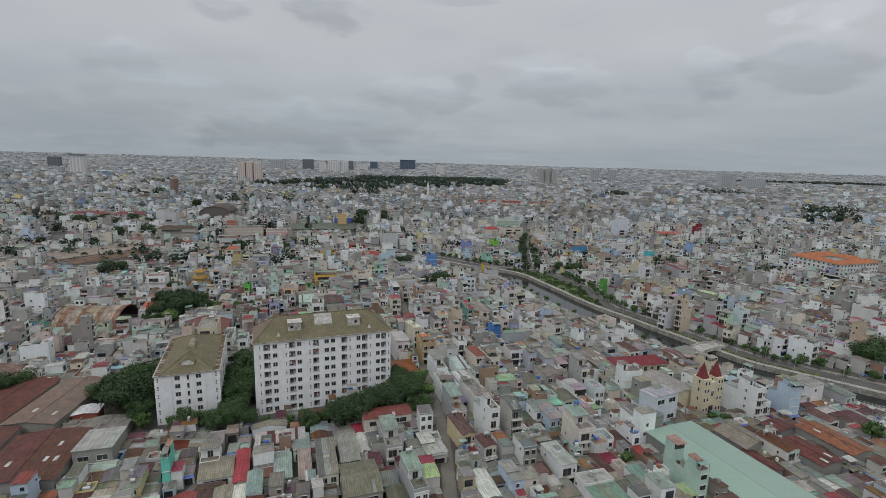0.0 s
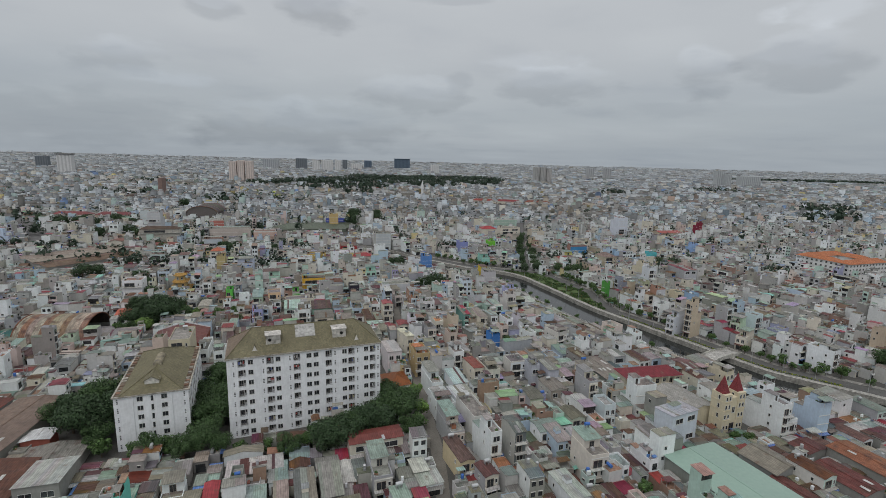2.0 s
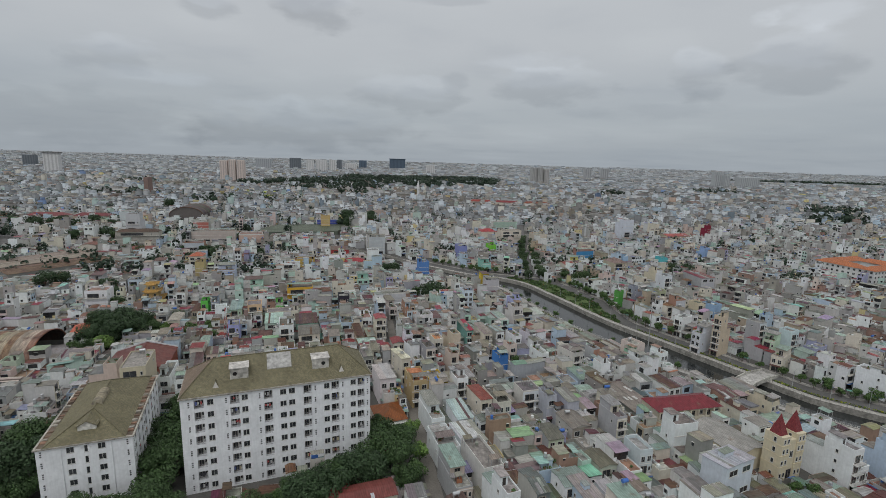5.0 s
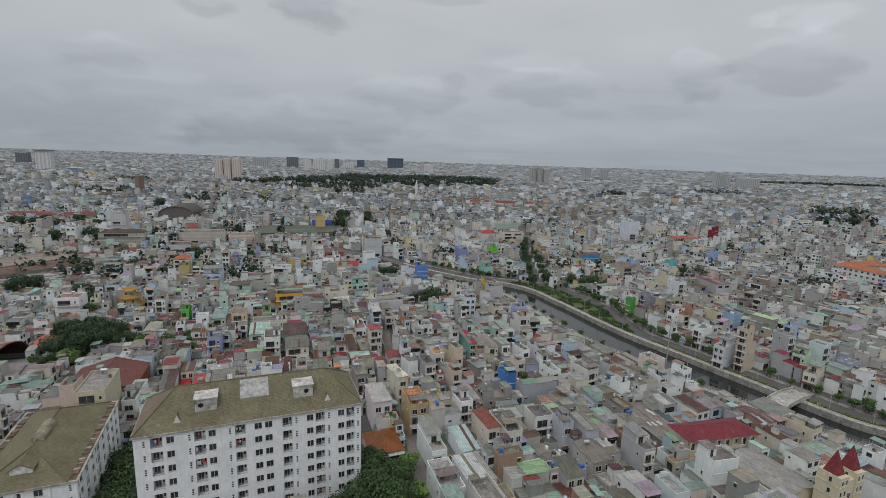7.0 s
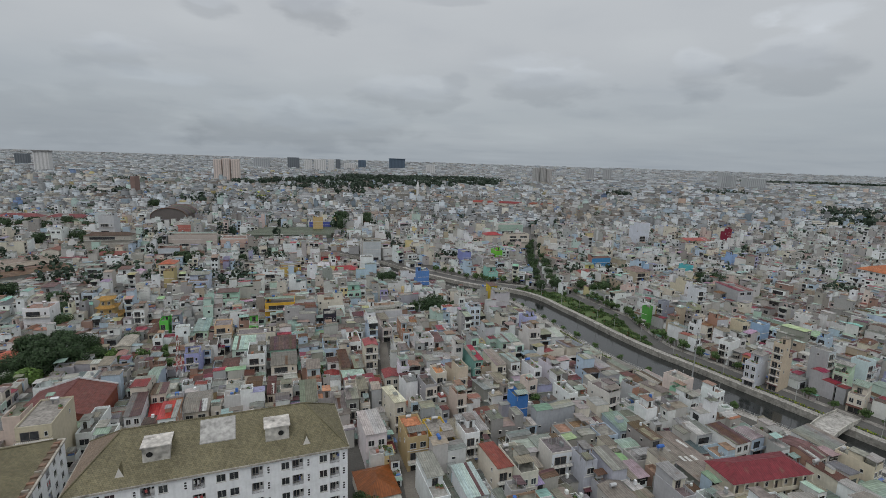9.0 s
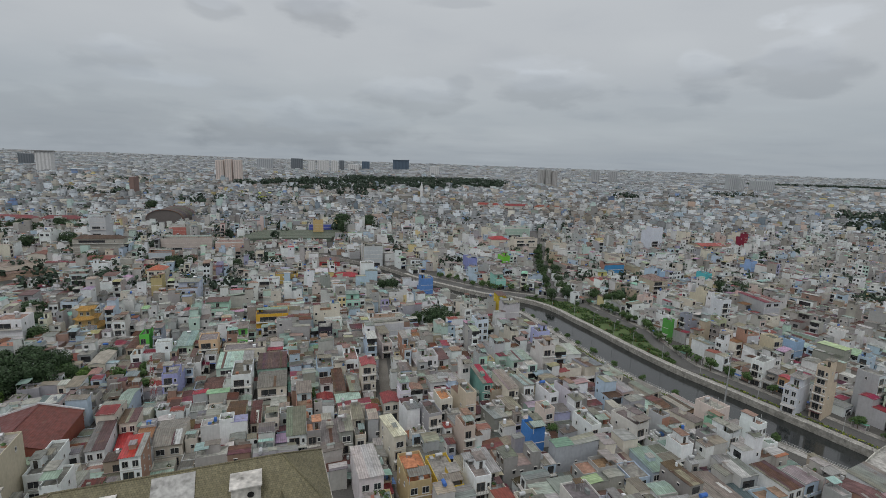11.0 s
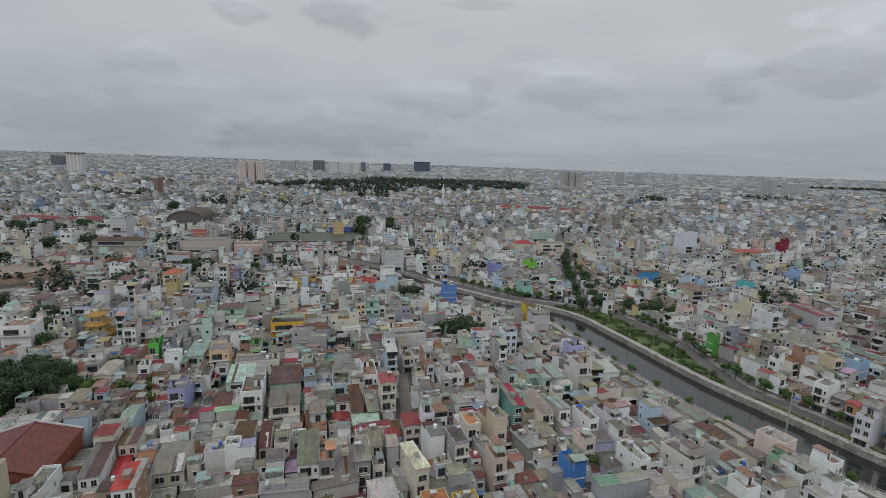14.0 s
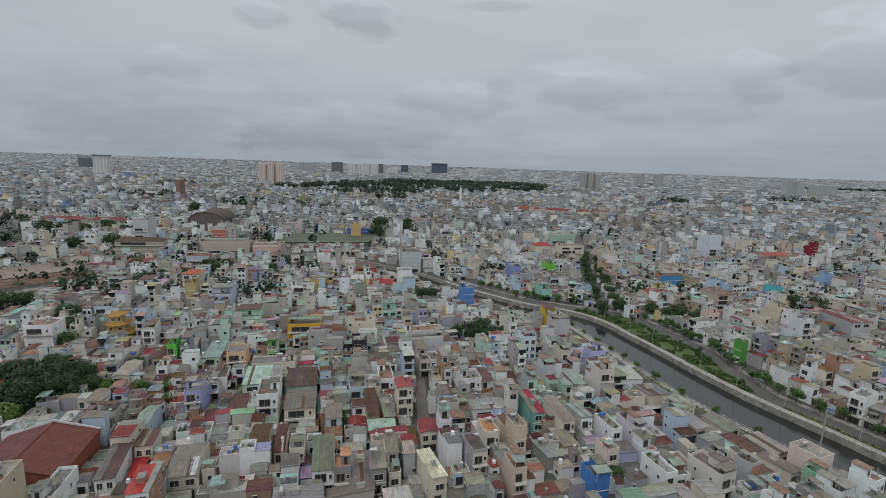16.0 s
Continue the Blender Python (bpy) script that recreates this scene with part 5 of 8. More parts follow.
for i in range(6):
    a, b = math.pi * i / 6, math.pi * (i + 1) / 6
    s.face([(10.2 - 1.3 * math.cos(a), 12.0, 22.3 + 1.2 * math.sin(a)), (10.2 - 1.3 * math.cos(b), 12.0, 22.3 + 1.2 * math.sin(b)), (10.2 - 1.3 * math.cos(b), 20.0, 22.3 + 1.2 * math.sin(b)), (10.2 - 1.3 * math.cos(a), 20.0, 22.3 + 1.2 * math.sin(a))][::-1], "concrete", (0.24, 0.21, 0.15))
s.face([(8.9, 12.0, 21.6)] + [(10.2 - 1.3 * math.cos(math.pi * i / 6), 12.0, 22.3 + 1.2 * math.sin(math.pi * i / 6)) for i in range(7)][::1] + [(11.5, 12.0, 21.6)], "concrete", (0.30, 0.27, 0.20))
s.thing("roof_light", wing)
take(-62.3, 183.2, 18, 112, 47)
take(-2, 180, 18, 16, 30)


# ---- trees ----
def tree_parts(h, r, seed, leaves, leaf_size, col):
    rr = random.Random(seed)
    t = Soup()
    t.tube((0, 0, -0.1), (0.1, 0.05, h * 0.5), 0.03 * h, 0.018 * h, 7, "bark", (0.13, 0.10, 0.075), caps=False)
    lobes = []
    for k in range(9):
        a, q = 2 * math.pi * k / 9 + rr.uniform(-0.4, 0.4), rr.uniform(0.25, 0.75) * r
        z = h * rr.uniform(0.45, 0.85)
        lobes.append((q * math.cos(a), q * math.sin(a), z, r * rr.uniform(0.33, 0.55)))
        t.tube((0.1, 0.05, h * rr.uniform(0.25, 0.45)), (q * math.cos(a) * 0.8, q * math.sin(a) * 0.8, z), 0.012 * h, 0.004 * h, 5, "bark", (0.13, 0.10, 0.075), caps=False)
    lobes.append((0, 0, h * 0.8, r * 0.5))
    c = Soup()
    for k in range(leaves):
        x, y, z, q = rr.choice(lobes)
        d = Vector((rr.gauss(0, 1), rr.gauss(0, 1), rr.gauss(0, 0.8) + 0.25)).normalized()
        p = Vector((x, y, z)) + d * q * (rr.uniform(0.55, 1.08) ** 0.7)
        n = (d + Vector((rr.uniform(-1, 1), rr.uniform(-1, 1), rr.uniform(-0.3, 1))) * 0.8).normalized()
        u = n.orthogonal().normalized()
        w = n.cross(u)
        sz = leaf_size * rr.uniform(0.6, 1.3)
        # besides random tone, shading is painted in: leaves darker low, lighter high
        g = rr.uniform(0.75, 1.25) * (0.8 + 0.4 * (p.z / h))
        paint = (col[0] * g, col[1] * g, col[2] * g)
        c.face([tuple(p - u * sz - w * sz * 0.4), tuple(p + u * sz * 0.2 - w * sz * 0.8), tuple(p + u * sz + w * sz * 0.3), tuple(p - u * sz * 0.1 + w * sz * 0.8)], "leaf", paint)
    return t, c


TREES = {}
for key, (h, r, n, ls, col) in {"broad": (11, 6.0, 4200, 0.29, (0.040, 0.072, 0.026)), "dark": (13, 7.0, 4600, 0.32, (0.031, 0.056, 0.024)),
                                "small": (6, 2.6, 900, 0.29, (0.055, 0.10, 0.030)), "bright": (9, 4.0, 1500, 0.38, (0.085, 0.145, 0.035))}.items():
    for v in range(3):
        for far in (False, True):
            t, c = tree_parts(h, r, 40 + v * 7 + len(key), int(n * 0.34) if far else n, ls * 1.55 if far else ls, col)
            TREES[(key, v, far)] = (t.mesh("trunk"), c.mesh("crown"))
LABEL = {"broad": "broad green street tree with a dense crown", "dark": "tall dark green tree with a dense crown", "small": "small young green tree",
         "bright": "tree with bright fresh green leaves"}


def tree(x, y, key="broad", size=1.0, v=None, z=0.0):
    v = RND.randrange(3) if v is None else v
    root = empty("tree", x, y, RND.uniform(0, 360), LABEL[key], "tree", "trees of the quarter", z)
    root.scale = (size, size, size * RND.uniform(0.9, 1.1))
    for name, me in zip(("trunk", "crown"), TREES[(key, v, y > 300)]):
        ob = new(name, me)
        ob.parent = root
    take(x, y, 0, 3.0 * size, 3.0 * size)


for x, y, key, size in ((-104, 165, "dark", 1.05), (-111, 169, "dark", 1.0), (-108, 178, "broad", 1.1), (-100, 173, "dark", 0.95), (-98, 161, "broad", 0.75), (-94, 156, "small", 1.1), (-101, 182, "broad", 1.0), (-104, 190, "broad", 1.0), (-96, 190, "broad", 0.9), (-113, 183, "broad", 0.95), (-117, 172, "broad", 0.8),
                        (-79, 155, "broad", 0.75), (-74.5, 155.5, "small", 1.2), (-69, 154.5, "broad", 0.7), (-84, 155, "small", 0.9), (-64, 156, "broad", 0.8), (-59, 156, "broad", 0.65), (-66, 163, "broad", 0.85), (-69.5, 170, "broad", 0.9), (-65, 174, "broad", 0.9), (-71, 178, "broad", 0.95), (-67, 183, "broad", 0.95),
                        (-75, 190, "broad", 1.0), (-70, 195, "broad", 0.95), (-77, 203, "broad", 0.9), (-71, 210, "broad", 0.8), (-53, 157, "small", 0.8), (-38, 156, "broad", 0.6), (-45, 158, "small", 0.7), (-33, 159, "small", 1.1),
                        (-27, 156, "dark", 0.8), (-22, 160, "dark", 0.9), (-29, 162, "broad", 0.8), (-16, 167, "dark", 0.85), (-20, 166, "broad", 0.85), (-10, 168, "dark", 0.8), (-12, 174, "broad", 0.8), (-3, 173, "broad", 0.95), (-8, 180, "broad", 0.9), (-1, 166, "broad", 0.7), (3, 177, "bright", 0.85), (-3, 184, "broad", 0.85),
                        (-9, 188, "broad", 0.8), (0, 190, "bright", 0.8), (-13, 190, "small", 1.2), (2, 170, "small", 1.0), (-153, 178, "broad", 0.9), (-158, 174, "dark", 0.8)):
    tree(x, y, key, size)


# ---- landmarks ----
def local_xy(x, y, rot, u, v):
    c, s = math.cos(radians(rot)), math.sin(radians(rot))
    return x + c * u - s * v, y + s * u + c * v


def opening(parent, kind, x, y, z, rot, w, h):
    ob = new(kind, window_mesh(w, h, kind))
    ob.parent, ob.matrix_basis = parent, pose(x, y, z, 0, 0, rot)
    return ob


def twin_tower_church(x, y, rot):
    """Pale yellow front with two towers under steep red pyramids, and a tin-roofed nave behind."""
    root = empty("church", x, y, rot, "pale yellow church with two towers under steep dark red pyramid roofs", "church")
    take(x, y, rot, 14, 9, 1)
    yellow = (0.58, 0.52, 0.38)
    s = Soup()
    s.box(-1.5, 1.5, -2.4, 2.6, -0.1, 12.6, "plaster", yellow, "snT")
    s.thing("wall", root)
    for sx in (-1, 1):
        cx = sx * 3.2
        s = Soup()
        s.box(cx - 1.7, cx + 1.7, -2.7, 2.7, -0.1, 14.2, "plaster", yellow, "wsenT")
        for z in (4.6, 8.2, 11.4):
            s.box(cx - 1.8, cx + 1.8, -2.85, 2.85, z, z + 0.22, "plaster", (0.60, 0.52, 0.36), "wsenTB")
        tower = s.thing("tower", root)
        s = Soup()
        tip, e = (cx, 0, 20.4), 1.5
        base = [(cx - e, -e * 1.15, 14.2), (cx + e, -e * 1.15, 14.2), (cx + e, e * 1.15, 14.2), (cx - e, e * 1.15, 14.2)]
        for i in range(4):
            s.face([base[i], base[(i + 1) % 4], tip], "tile", (0.20, 0.035, 0.04))
        s.face(base[::-1], "plaster", yellow)
        s.tube((cx, 0, 19.8), (cx, 0, 21.0), 0.06, 0.04, 5, "trim", (0.5, 0.45, 0.3))
        s.thing("spire", tower, "steep dark red pyramid roof")
        for z in (1.2, 5.3, 8.9, 12.0):
            for u in (-0.75, 0.75):
                opening(root, "window", cx + u, -2.7, z, 0, 0.9, 1.5)
            opening(root, "window", cx - 1.7, -0.5, z, -90, 0.9, 1.5)
            opening(root, "window", cx + 1.7, -0.5, z, 90, 0.9, 1.5)
    opening(root, "door", 0, -2.4, 0.05, 0, 2.2, 3.2)
    opening(root, "window", 0, -2.4, 7.0, 0, 1.4, 2.2)
    nx, ny = -6.5, 13.0
    s = Soup()
    s.box(nx - 6.5, nx + 6.5, ny - 9, ny + 9, -0.1, 6.0, "plaster", yellow, "wsen")
    s.thing("wall", root)
    s = Soup()
    s.place(nx, ny, 0, 0)
    roof_slopes(s, 13, 18, 6.0, (0.27, 0.26, 0.24), "sheet", "gable", RND, wallcol=yellow)
    s.place()
    s.thing("nave_roof", root, "weathered grey tin gable roof")
    hx, hy = local_xy(x, y, rot, nx, ny)
    take(hx, hy, rot, 13, 18, 1)


twin_tower_church(110.6, 171.4, 17.5)


def red_roof_school(x, y, rot):
    """x, y: the front left corner under the eave."""
    root = empty("school_building", x, y, rot, "cream two-storey building with open galleries under a bright red tin roof", "building")
    w, d, h = 25.0, 9.5, 7.4
    mx, my = local_xy(x, y, rot, w / 2, d / 2)
    take(mx, my, rot, w, d, 1.2)
    cream = (0.58, 0.53, 0.42)
    s = Soup()
    s.box(0, w, 0.6, d, -0.1, h, "plaster", cream, "wsen")
    s.thing("wall", root)
    s = Soup()
    s.place(w / 2, d / 2, 0, 0)
    roof_slopes(s, w + 0.4, d + 0.3, h, (0.17, 0.021, 0.030), "sheet", "hip", RND)
    s.place()
    s.thing("roof", root, "bright red tin hip roof")
    for z in (0.0, 3.6):
        s = Soup()
        s.box(0, w, -0.5, 0.6, z + (0 if z else -0.1), z + 0.2, "plaster", cream, "wsenTB")
        s.thing("gallery", root)
        if z:
            s = Soup()
            s.box(0, w, -0.5, -0.38, z + 0.2, z + 1.1, "plaster", (0.62, 0.58, 0.48), "wsenT")
            s.thing("parapet", root)
    for k in range(9):
        s = Soup()
        u = 0.2 + (w - 0.4) * k / 8
        s.box(u - 0.16, u + 0.16, -0.48, -0.2, 0.2, h, "plaster", (0.62, 0.58, 0.48), "wsen")
        s.thing("column", root)
    for k in range(8):
        for z in (0.3, 3.9):
            opening(root, "window" if k % 2 else "door", 1.7 + 3.1 * k, 0.6, z + (0.8 if k % 2 else 0), 0, 1.5, 1.5 if k % 2 else 2.3)


red_roof_school(84.6, 194.4, 9.2)


def shed(x, y, rot, w, d, h, roof, label, mat="sheet", rise=0.12, wall=CEMENT, name="shed", lights=0):
    root = empty(name, x, y, rot, label, "shed")
    take(x, y, rot, w, d, 0.4)
    s = Soup()
    s.box(-w / 2, w / 2, -d / 2, d / 2, -0.1, h, "plaster", jit(wall), "wsen")
    up = rise * w / 2
    for v in (-d / 2, d / 2):
        s.face([(-w / 2, v, h), (w / 2, v, h), (0, v, h + up)], "plaster", wall)
    s.thing("wall", root)
    for sx in (-1, 1):
        s = Soup()
        w2, d2 = w / 2 + 0.4, d / 2 + 0.5
        if sx < 0:
            s.slab((-w2, -d2, h + 0.02), (0, -d2, h + up + 0.06), (0, d2, h + up + 0.06), (-w2, d2, h + 0.02), 0.08, mat, roof)
        else:
            s.slab((0, -d2, h + up + 0.06), (w2, -d2, h + 0.02), (w2, d2, h + 0.02), (0, d2, h + up + 0.06), 0.08, mat, jit(roof, 0.05))
        s.thing("roof_slope", root)
    s = Soup()
    s.box(-0.3, 0.3, -d / 2 - 0.5, d / 2 + 0.5, h + up + 0.02, h + up + 0.14, mat, roof, "wsenT")
    s.thing("ridge_cap", root)
    r = random.Random(int(x * 7))
    for k in range(lights):
        u, v = r.uniform(0.1, 0.36) * w * r.choice((-1, 1)), r.uniform(-0.4, 0.4) * d
        zz = h + up * (1 - abs(u) / (w / 2)) + 0.13
        s = Soup()
        k2 = up / (w / 2)
        s.slab((u - 0.5, v - 1.2, zz + 0.5 * k2 * (1 if u < 0 else 1)), (u + 0.5, v - 1.2, zz + 0.5 * k2), (u + 0.5, v + 1.2, zz + 0.5 * k2), (u - 0.5, v + 1.2, zz + 0.5 * k2), 0.05, "sheet", (0.5, 0.5, 0.48))
        s.thing("roof_light", root, "pale translucent roof sheet")
    return root


shed(95.1, 121.4, 19.0, 20, 60, 5.7, (0.27, 0.385, 0.325), "large warehouse under a smooth pale mint green roof", "smooth_sheet", rise=0.03, name="warehouse")
RUST = (0.115, 0.040, 0.033)
shed(-128, 166, 4, 16, 33, 5.5, (0.17, 0.115, 0.085), "long warehouse under a faded brown tin roof", "sheet", name="warehouse", lights=2)
shed(-146, 163, 6, 17, 36, 5.5, RUST, "long warehouse under a rusty dark red tin roof", "rusty", name="warehouse")
shed(-112, 133, 14, 20, 26, 5.2, RUST, "warehouse under a rusty dark red tin roof", "rusty", name="warehouse", lights=5)
shed(-135, 131, 14, 22, 30, 5.4, RUST, "warehouse under a rusty dark red tin roof", "rusty", name="warehouse", lights=6)
shed(-160, 133, 12, 20, 40, 5.4, (0.15, 0.075, 0.06), "warehouse under a rusty dark red tin roof", "rusty", name="warehouse", lights=3)
shed(-168, 175, 8, 22, 36, 5.4, (0.19, 0.12, 0.095), "warehouse under a patched rusty tin roof", "rusty", name="warehouse", lights=2)
shed(-105, 152.5, 16, 15, 9, 3.8, (0.20, 0.185, 0.165), "low shed under a lumpy grey-brown tin roof", "rusty")
shed(-115.5, 161, 16, 7.5, 6, 4.4, (0.60, 0.60, 0.60), "small shed under a clean white tin roof", wall=(0.35, 0.12, 0.09))
shed(81.5, 212, 14, 10, 22, 4.2, (0.21, 0.185, 0.16), "long shed under a grey-brown tin roof with pale roof lights", lights=5)
for k in range(6):
    shed(-133 + 2.5 * k, 598 + 10.5 * k, 101, 9.5, 94, 4.0, (0.085, 0.105, 0.07), "long low market shed under a moss-green roof", rise=0.1, wall=(0.12, 0.13, 0.11))


def vault_hall(x, y, rot, length, span, rise, spring=2.0, tones=((0.31, 0.27, 0.21), (0.22, 0.13, 0.085), (0.28, 0.22, 0.17)), label="barrel-vaulted market hall with rust-streaked curved sheets and a dark open end", closed=None):
    """A barrel-vaulted hall of curved sheets, its ends open or closed by a wall."""
    root = empty("market_hall", x, y, rot, label, "hall")
    take(x, y, rot, length, span, 1)
    n, R = 14, span / 2
    strips = 11
    for k in range(strips):
        s = Soup()
        x0, x1 = -length / 2 + length * k / strips, -length / 2 + length * (k + 1) / strips
        col = jit(tones[k % 3], 0.12)
        for i in range(n):
            a, b = math.pi * i / n, math.pi * (i + 1) / n
            p, q = (-R * math.cos(a), spring + rise * math.sin(a)), (-R * math.cos(b), spring + rise * math.sin(b))
            s.face([(x0, p[0], p[1]), (x1, p[0], p[1]), (x1, q[0], q[1]), (x0, q[0], q[1])], "rusty", col)
            # inner face painted near black, the hall's inside shade put into its colour
            s.face([(x0, q[0], q[1] - 0.2), (x1, q[0], q[1] - 0.2), (x1, p[0], p[1] - 0.2), (x0, p[0], p[1] - 0.2)], "rusty", (0.08, 0.06, 0.05))
        s.thing("roof_sheet", root)
    for xx in (-length / 2, length / 2):
        s = Soup()
        for i in range(n):
            a, b = math.pi * i / n, math.pi * (i + 1) / n
            s.tube((xx, -R * math.cos(a), spring + 0.05 + rise * math.sin(a)), (xx, -R * math.cos(b), spring + 0.05 + rise * math.sin(b)), 0.3, 0.3, 5, "rusty", (0.19, 0.08, 0.045), caps=False)
        s.thing("arch_rib", root)
    s = Soup()
    for v in (-R, R):
        s.box(-length / 2, length / 2, v - 0.15, v + 0.15, -0.1, spring + 0.1, "plaster", closed or CEMENT, "wsenT")
    s.thing("wall", root)
    if closed:
        for xx in (-length / 2 + 0.5, length / 2 - 0.5):
            s = Soup()
            s.face([(xx, -R, -0.1), (xx, R, -0.1)] + [(xx, R * math.cos(math.pi * i / n), spring - 0.25 + rise * math.sin(math.pi * i / n)) for i in range(n + 1)], "plaster", closed)
            s.thing("end_wall", root)


vault_hall(-173, 255, 8, 30, 28, 9.0)
vault_hall(-280, 676, 98, 44, 38, 10.0, 12.0, ((0.075, 0.065, 0.06), (0.085, 0.07, 0.065), (0.07, 0.06, 0.058)), "tall hall under a dark brown barrel roof with dark ends", (0.13, 0.115, 0.11))
shed(-262, 412, -34, 24, 64, 5, (0.155, 0.095, 0.068), "long warehouse under a faded brown tin roof", "rusty", name="warehouse", rise=0.08)
shed(-279.5, 424, -34, 17, 64, 5.5, (0.25, 0.215, 0.17), "long warehouse under a weathered beige tin roof", "sheet", name="warehouse")
shed(-294, 433.5, -34, 17, 64, 5.5, (0.21, 0.17, 0.13), "long warehouse under a weathered beige tin roof", "sheet", name="warehouse")


hall = shed(-108.5, 237, 14, 22, 21, 7.2, (0.125, 0.034, 0.030), "tall brick hall under a dark red tin gable roof", rise=0.30, wall=(0.24, 0.085, 0.06), name="hall")
s = Soup()
for y0, y1 in ((10.6, 10.9),):
    for k, (a, b) in enumerate((((-11.4, 7.6), (0.0, 11.2)), ((0.0, 11.2), (11.4, 7.6)))):
        s.face([(b[0], y0, 5.0), (a[0], y0, 5.0), (a[0], y0, a[1]), (b[0], y0, b[1])][::-1], "plaster", (0.56, 0.57, 0.58))
        s.face([(b[0], y1, 5.0), (a[0], y1, 5.0), (a[0], y1, a[1]), (b[0], y1, b[1])], "plaster", (0.56, 0.57, 0.58))
        s.face([(a[0], y0, a[1]), (b[0], y0, b[1]), (b[0], y1, b[1]), (a[0], y1, a[1])], "plaster", (0.56, 0.57, 0.58))
s.thing("parapet", hall, "white gable parapet behind the roof")


def temple(x, y, rot):
    """A small ochre temple in three tiers of upswept tiled roofs."""
    root = empty("temple", x, y, rot, "ochre temple with three tiers of upswept tiled roofs", "temple")
    take(x, y, rot, 13, 11, 1)
    z, w, d = 0.0, 11.0, 9.0
    for k in range(3):
        s = Soup()
        s.box(-w / 2, w / 2, -d / 2, d / 2, z - 0.1, z + 3.4, "plaster", (0.50, 0.36, 0.16), "wsen")
        s.thing("wall", root)
        s = Soup()
        o, up = 1.1, 1.7
        ring = []
        for i in range(16):  # eaves that lift towards the corners
            t = i / 16 * 4
            side, f = int(t), t - int(t)
            px, py = ((-1 + 2 * f, -1), (1, -1 + 2 * f), (1 - 2 * f, 1), (-1, 1 - 2 * f))[side]
            lift = 0.9 * (min(abs(px), abs(py))) ** 3
            ring.append((px * (w / 2 + o), py * (d / 2 + o), z + 3.3 + lift))
        inner = [(px / (w / 2 + o) * (w / 2 - 2.0), py / (d / 2 + o) * (d / 2 - 2.0), z + 3.3 + up) for px, py, pz in ring]
        for i in range(16):
            j = (i + 1) % 16
            s.face([ring[i], ring[j], inner[j], inner[i]], "tile", (0.40, 0.23, 0.06))
        s.face(inner, "tile", (0.40, 0.23, 0.06))
        s.thing("roof", root, "ochre tiled roof with upswept corners")
        for u in (-w / 4, w / 4):
            opening(root, "window", u, -d / 2, z + 0.9, 0, 1.2, 1.6)
        z, w, d = z + 4.2, w * 0.68, d * 0.68


temple(-154, 335, 14)


def mast(x, y, z, h):
    root = empty("radio_mast", x, y, 15, "red and white lattice radio mast on a roof", "mast", z=z)
    n, b = 8, 0.9
    for k in range(n):
        s = Soup()
        col = (0.30, 0.05, 0.05) if k % 2 else (0.60, 0.60, 0.60)
        z0, z1, w0, w1 = h * k / n, h * (k + 1) / n, b * (1 - 0.8 * k / n), b * (1 - 0.8 * (k + 1) / n)
        for i in range(4):
            a, c = ((-1, -1), (1, -1), (1, 1), (-1, 1))[i], ((-1, -1), (1, -1), (1, 1), (-1, 1))[(i + 1) % 4]
            s.tube((a[0] * w0, a[1] * w0, z0), (a[0] * w1, a[1] * w1, z1), 0.07, 0.07, 4, "trim", col)
            s.tube((a[0] * w0, a[1] * w0, z0), (c[0] * w1, c[1] * w1, z1), 0.04, 0.04, 4, "trim", col)
        s.thing("section", root)




def court_building(x, y, rot, w, d, h):
    """A white four-storey block round a court, under an orange tiled roof; x, y: the near corner."""
    root = empty("office_building", x, y, rot, "white four-storey institution round a court under a bright orange tiled roof", "building")
    mx, my = local_xy(x, y, rot, w / 2, d / 2)
    take(mx, my, rot, w, d, 2)
    white, t = (0.66, 0.66, 0.65), 11.0
    for (x0, x1, y0, y1) in ((0, w, 0, t), (0, w, d - t, d), (0, t, t, d - t), (w - t, w, t, d - t)):
        s = Soup()
        s.box(x0, x1, y0, y1, -0.1, h, "plaster", white, "wsen")
        s.thing("wing", root)
        s = Soup()
        s.place((x0 + x1) / 2, (y0 + y1) / 2, 0, 0)
        roof_slopes(s, x1 - x0 + 1.0, y1 - y0 + 1.0, h, (0.40, 0.14, 0.06), "tile", "hip", RND)
        s.place()
        s.thing("roof", root, "bright orange tiled roof")
    for k in range(4):
        z = 0.9 + k * h / 4
        for i in range(int(w / 4)):
            opening(root, "window", 2 + 4 * i, 0, z, 0, 1.8, 1.7)
        for i in range(int(d / 4)):
            opening(root, "window", 0, 2 + 4 * i, z, -90, 1.8, 1.7)


court_building(356, 392, 16, 48, 44, 13.5)


def tower_block(x, y, rot, w, d, h, col, label, floors=True, cap=None):
    root = empty("tower_block", x, y, rot, label, "tower block", z=far_rise(y))
    s = Soup()
    s.box(-w / 2, w / 2, -d / 2, d / 2, -0.5, h, "plaster", col, "wsenT")
    s.thing("wall", root)
    if cap:
        s = Soup()
        s.box(-w / 2 - 3, w / 2 + 3, -d / 2 - 3, d / 2 + 3, h, h + 3, "concrete", cap, "wsenTB")
        s.thing("roof", root)
    if floors:
        n = max(3, int(w / 9))
        for k in range(n):
            s = Soup()
            u = -w / 2 + w * (k + 0.5) / n
            s.box(u - w / n * 0.22, u + w / n * 0.22, -d / 2 - 0.3, -d / 2, 3, h - 2, "plaster", tuple(c * 0.75 for c in col), "wse")
            s.thing("window_bay", root)


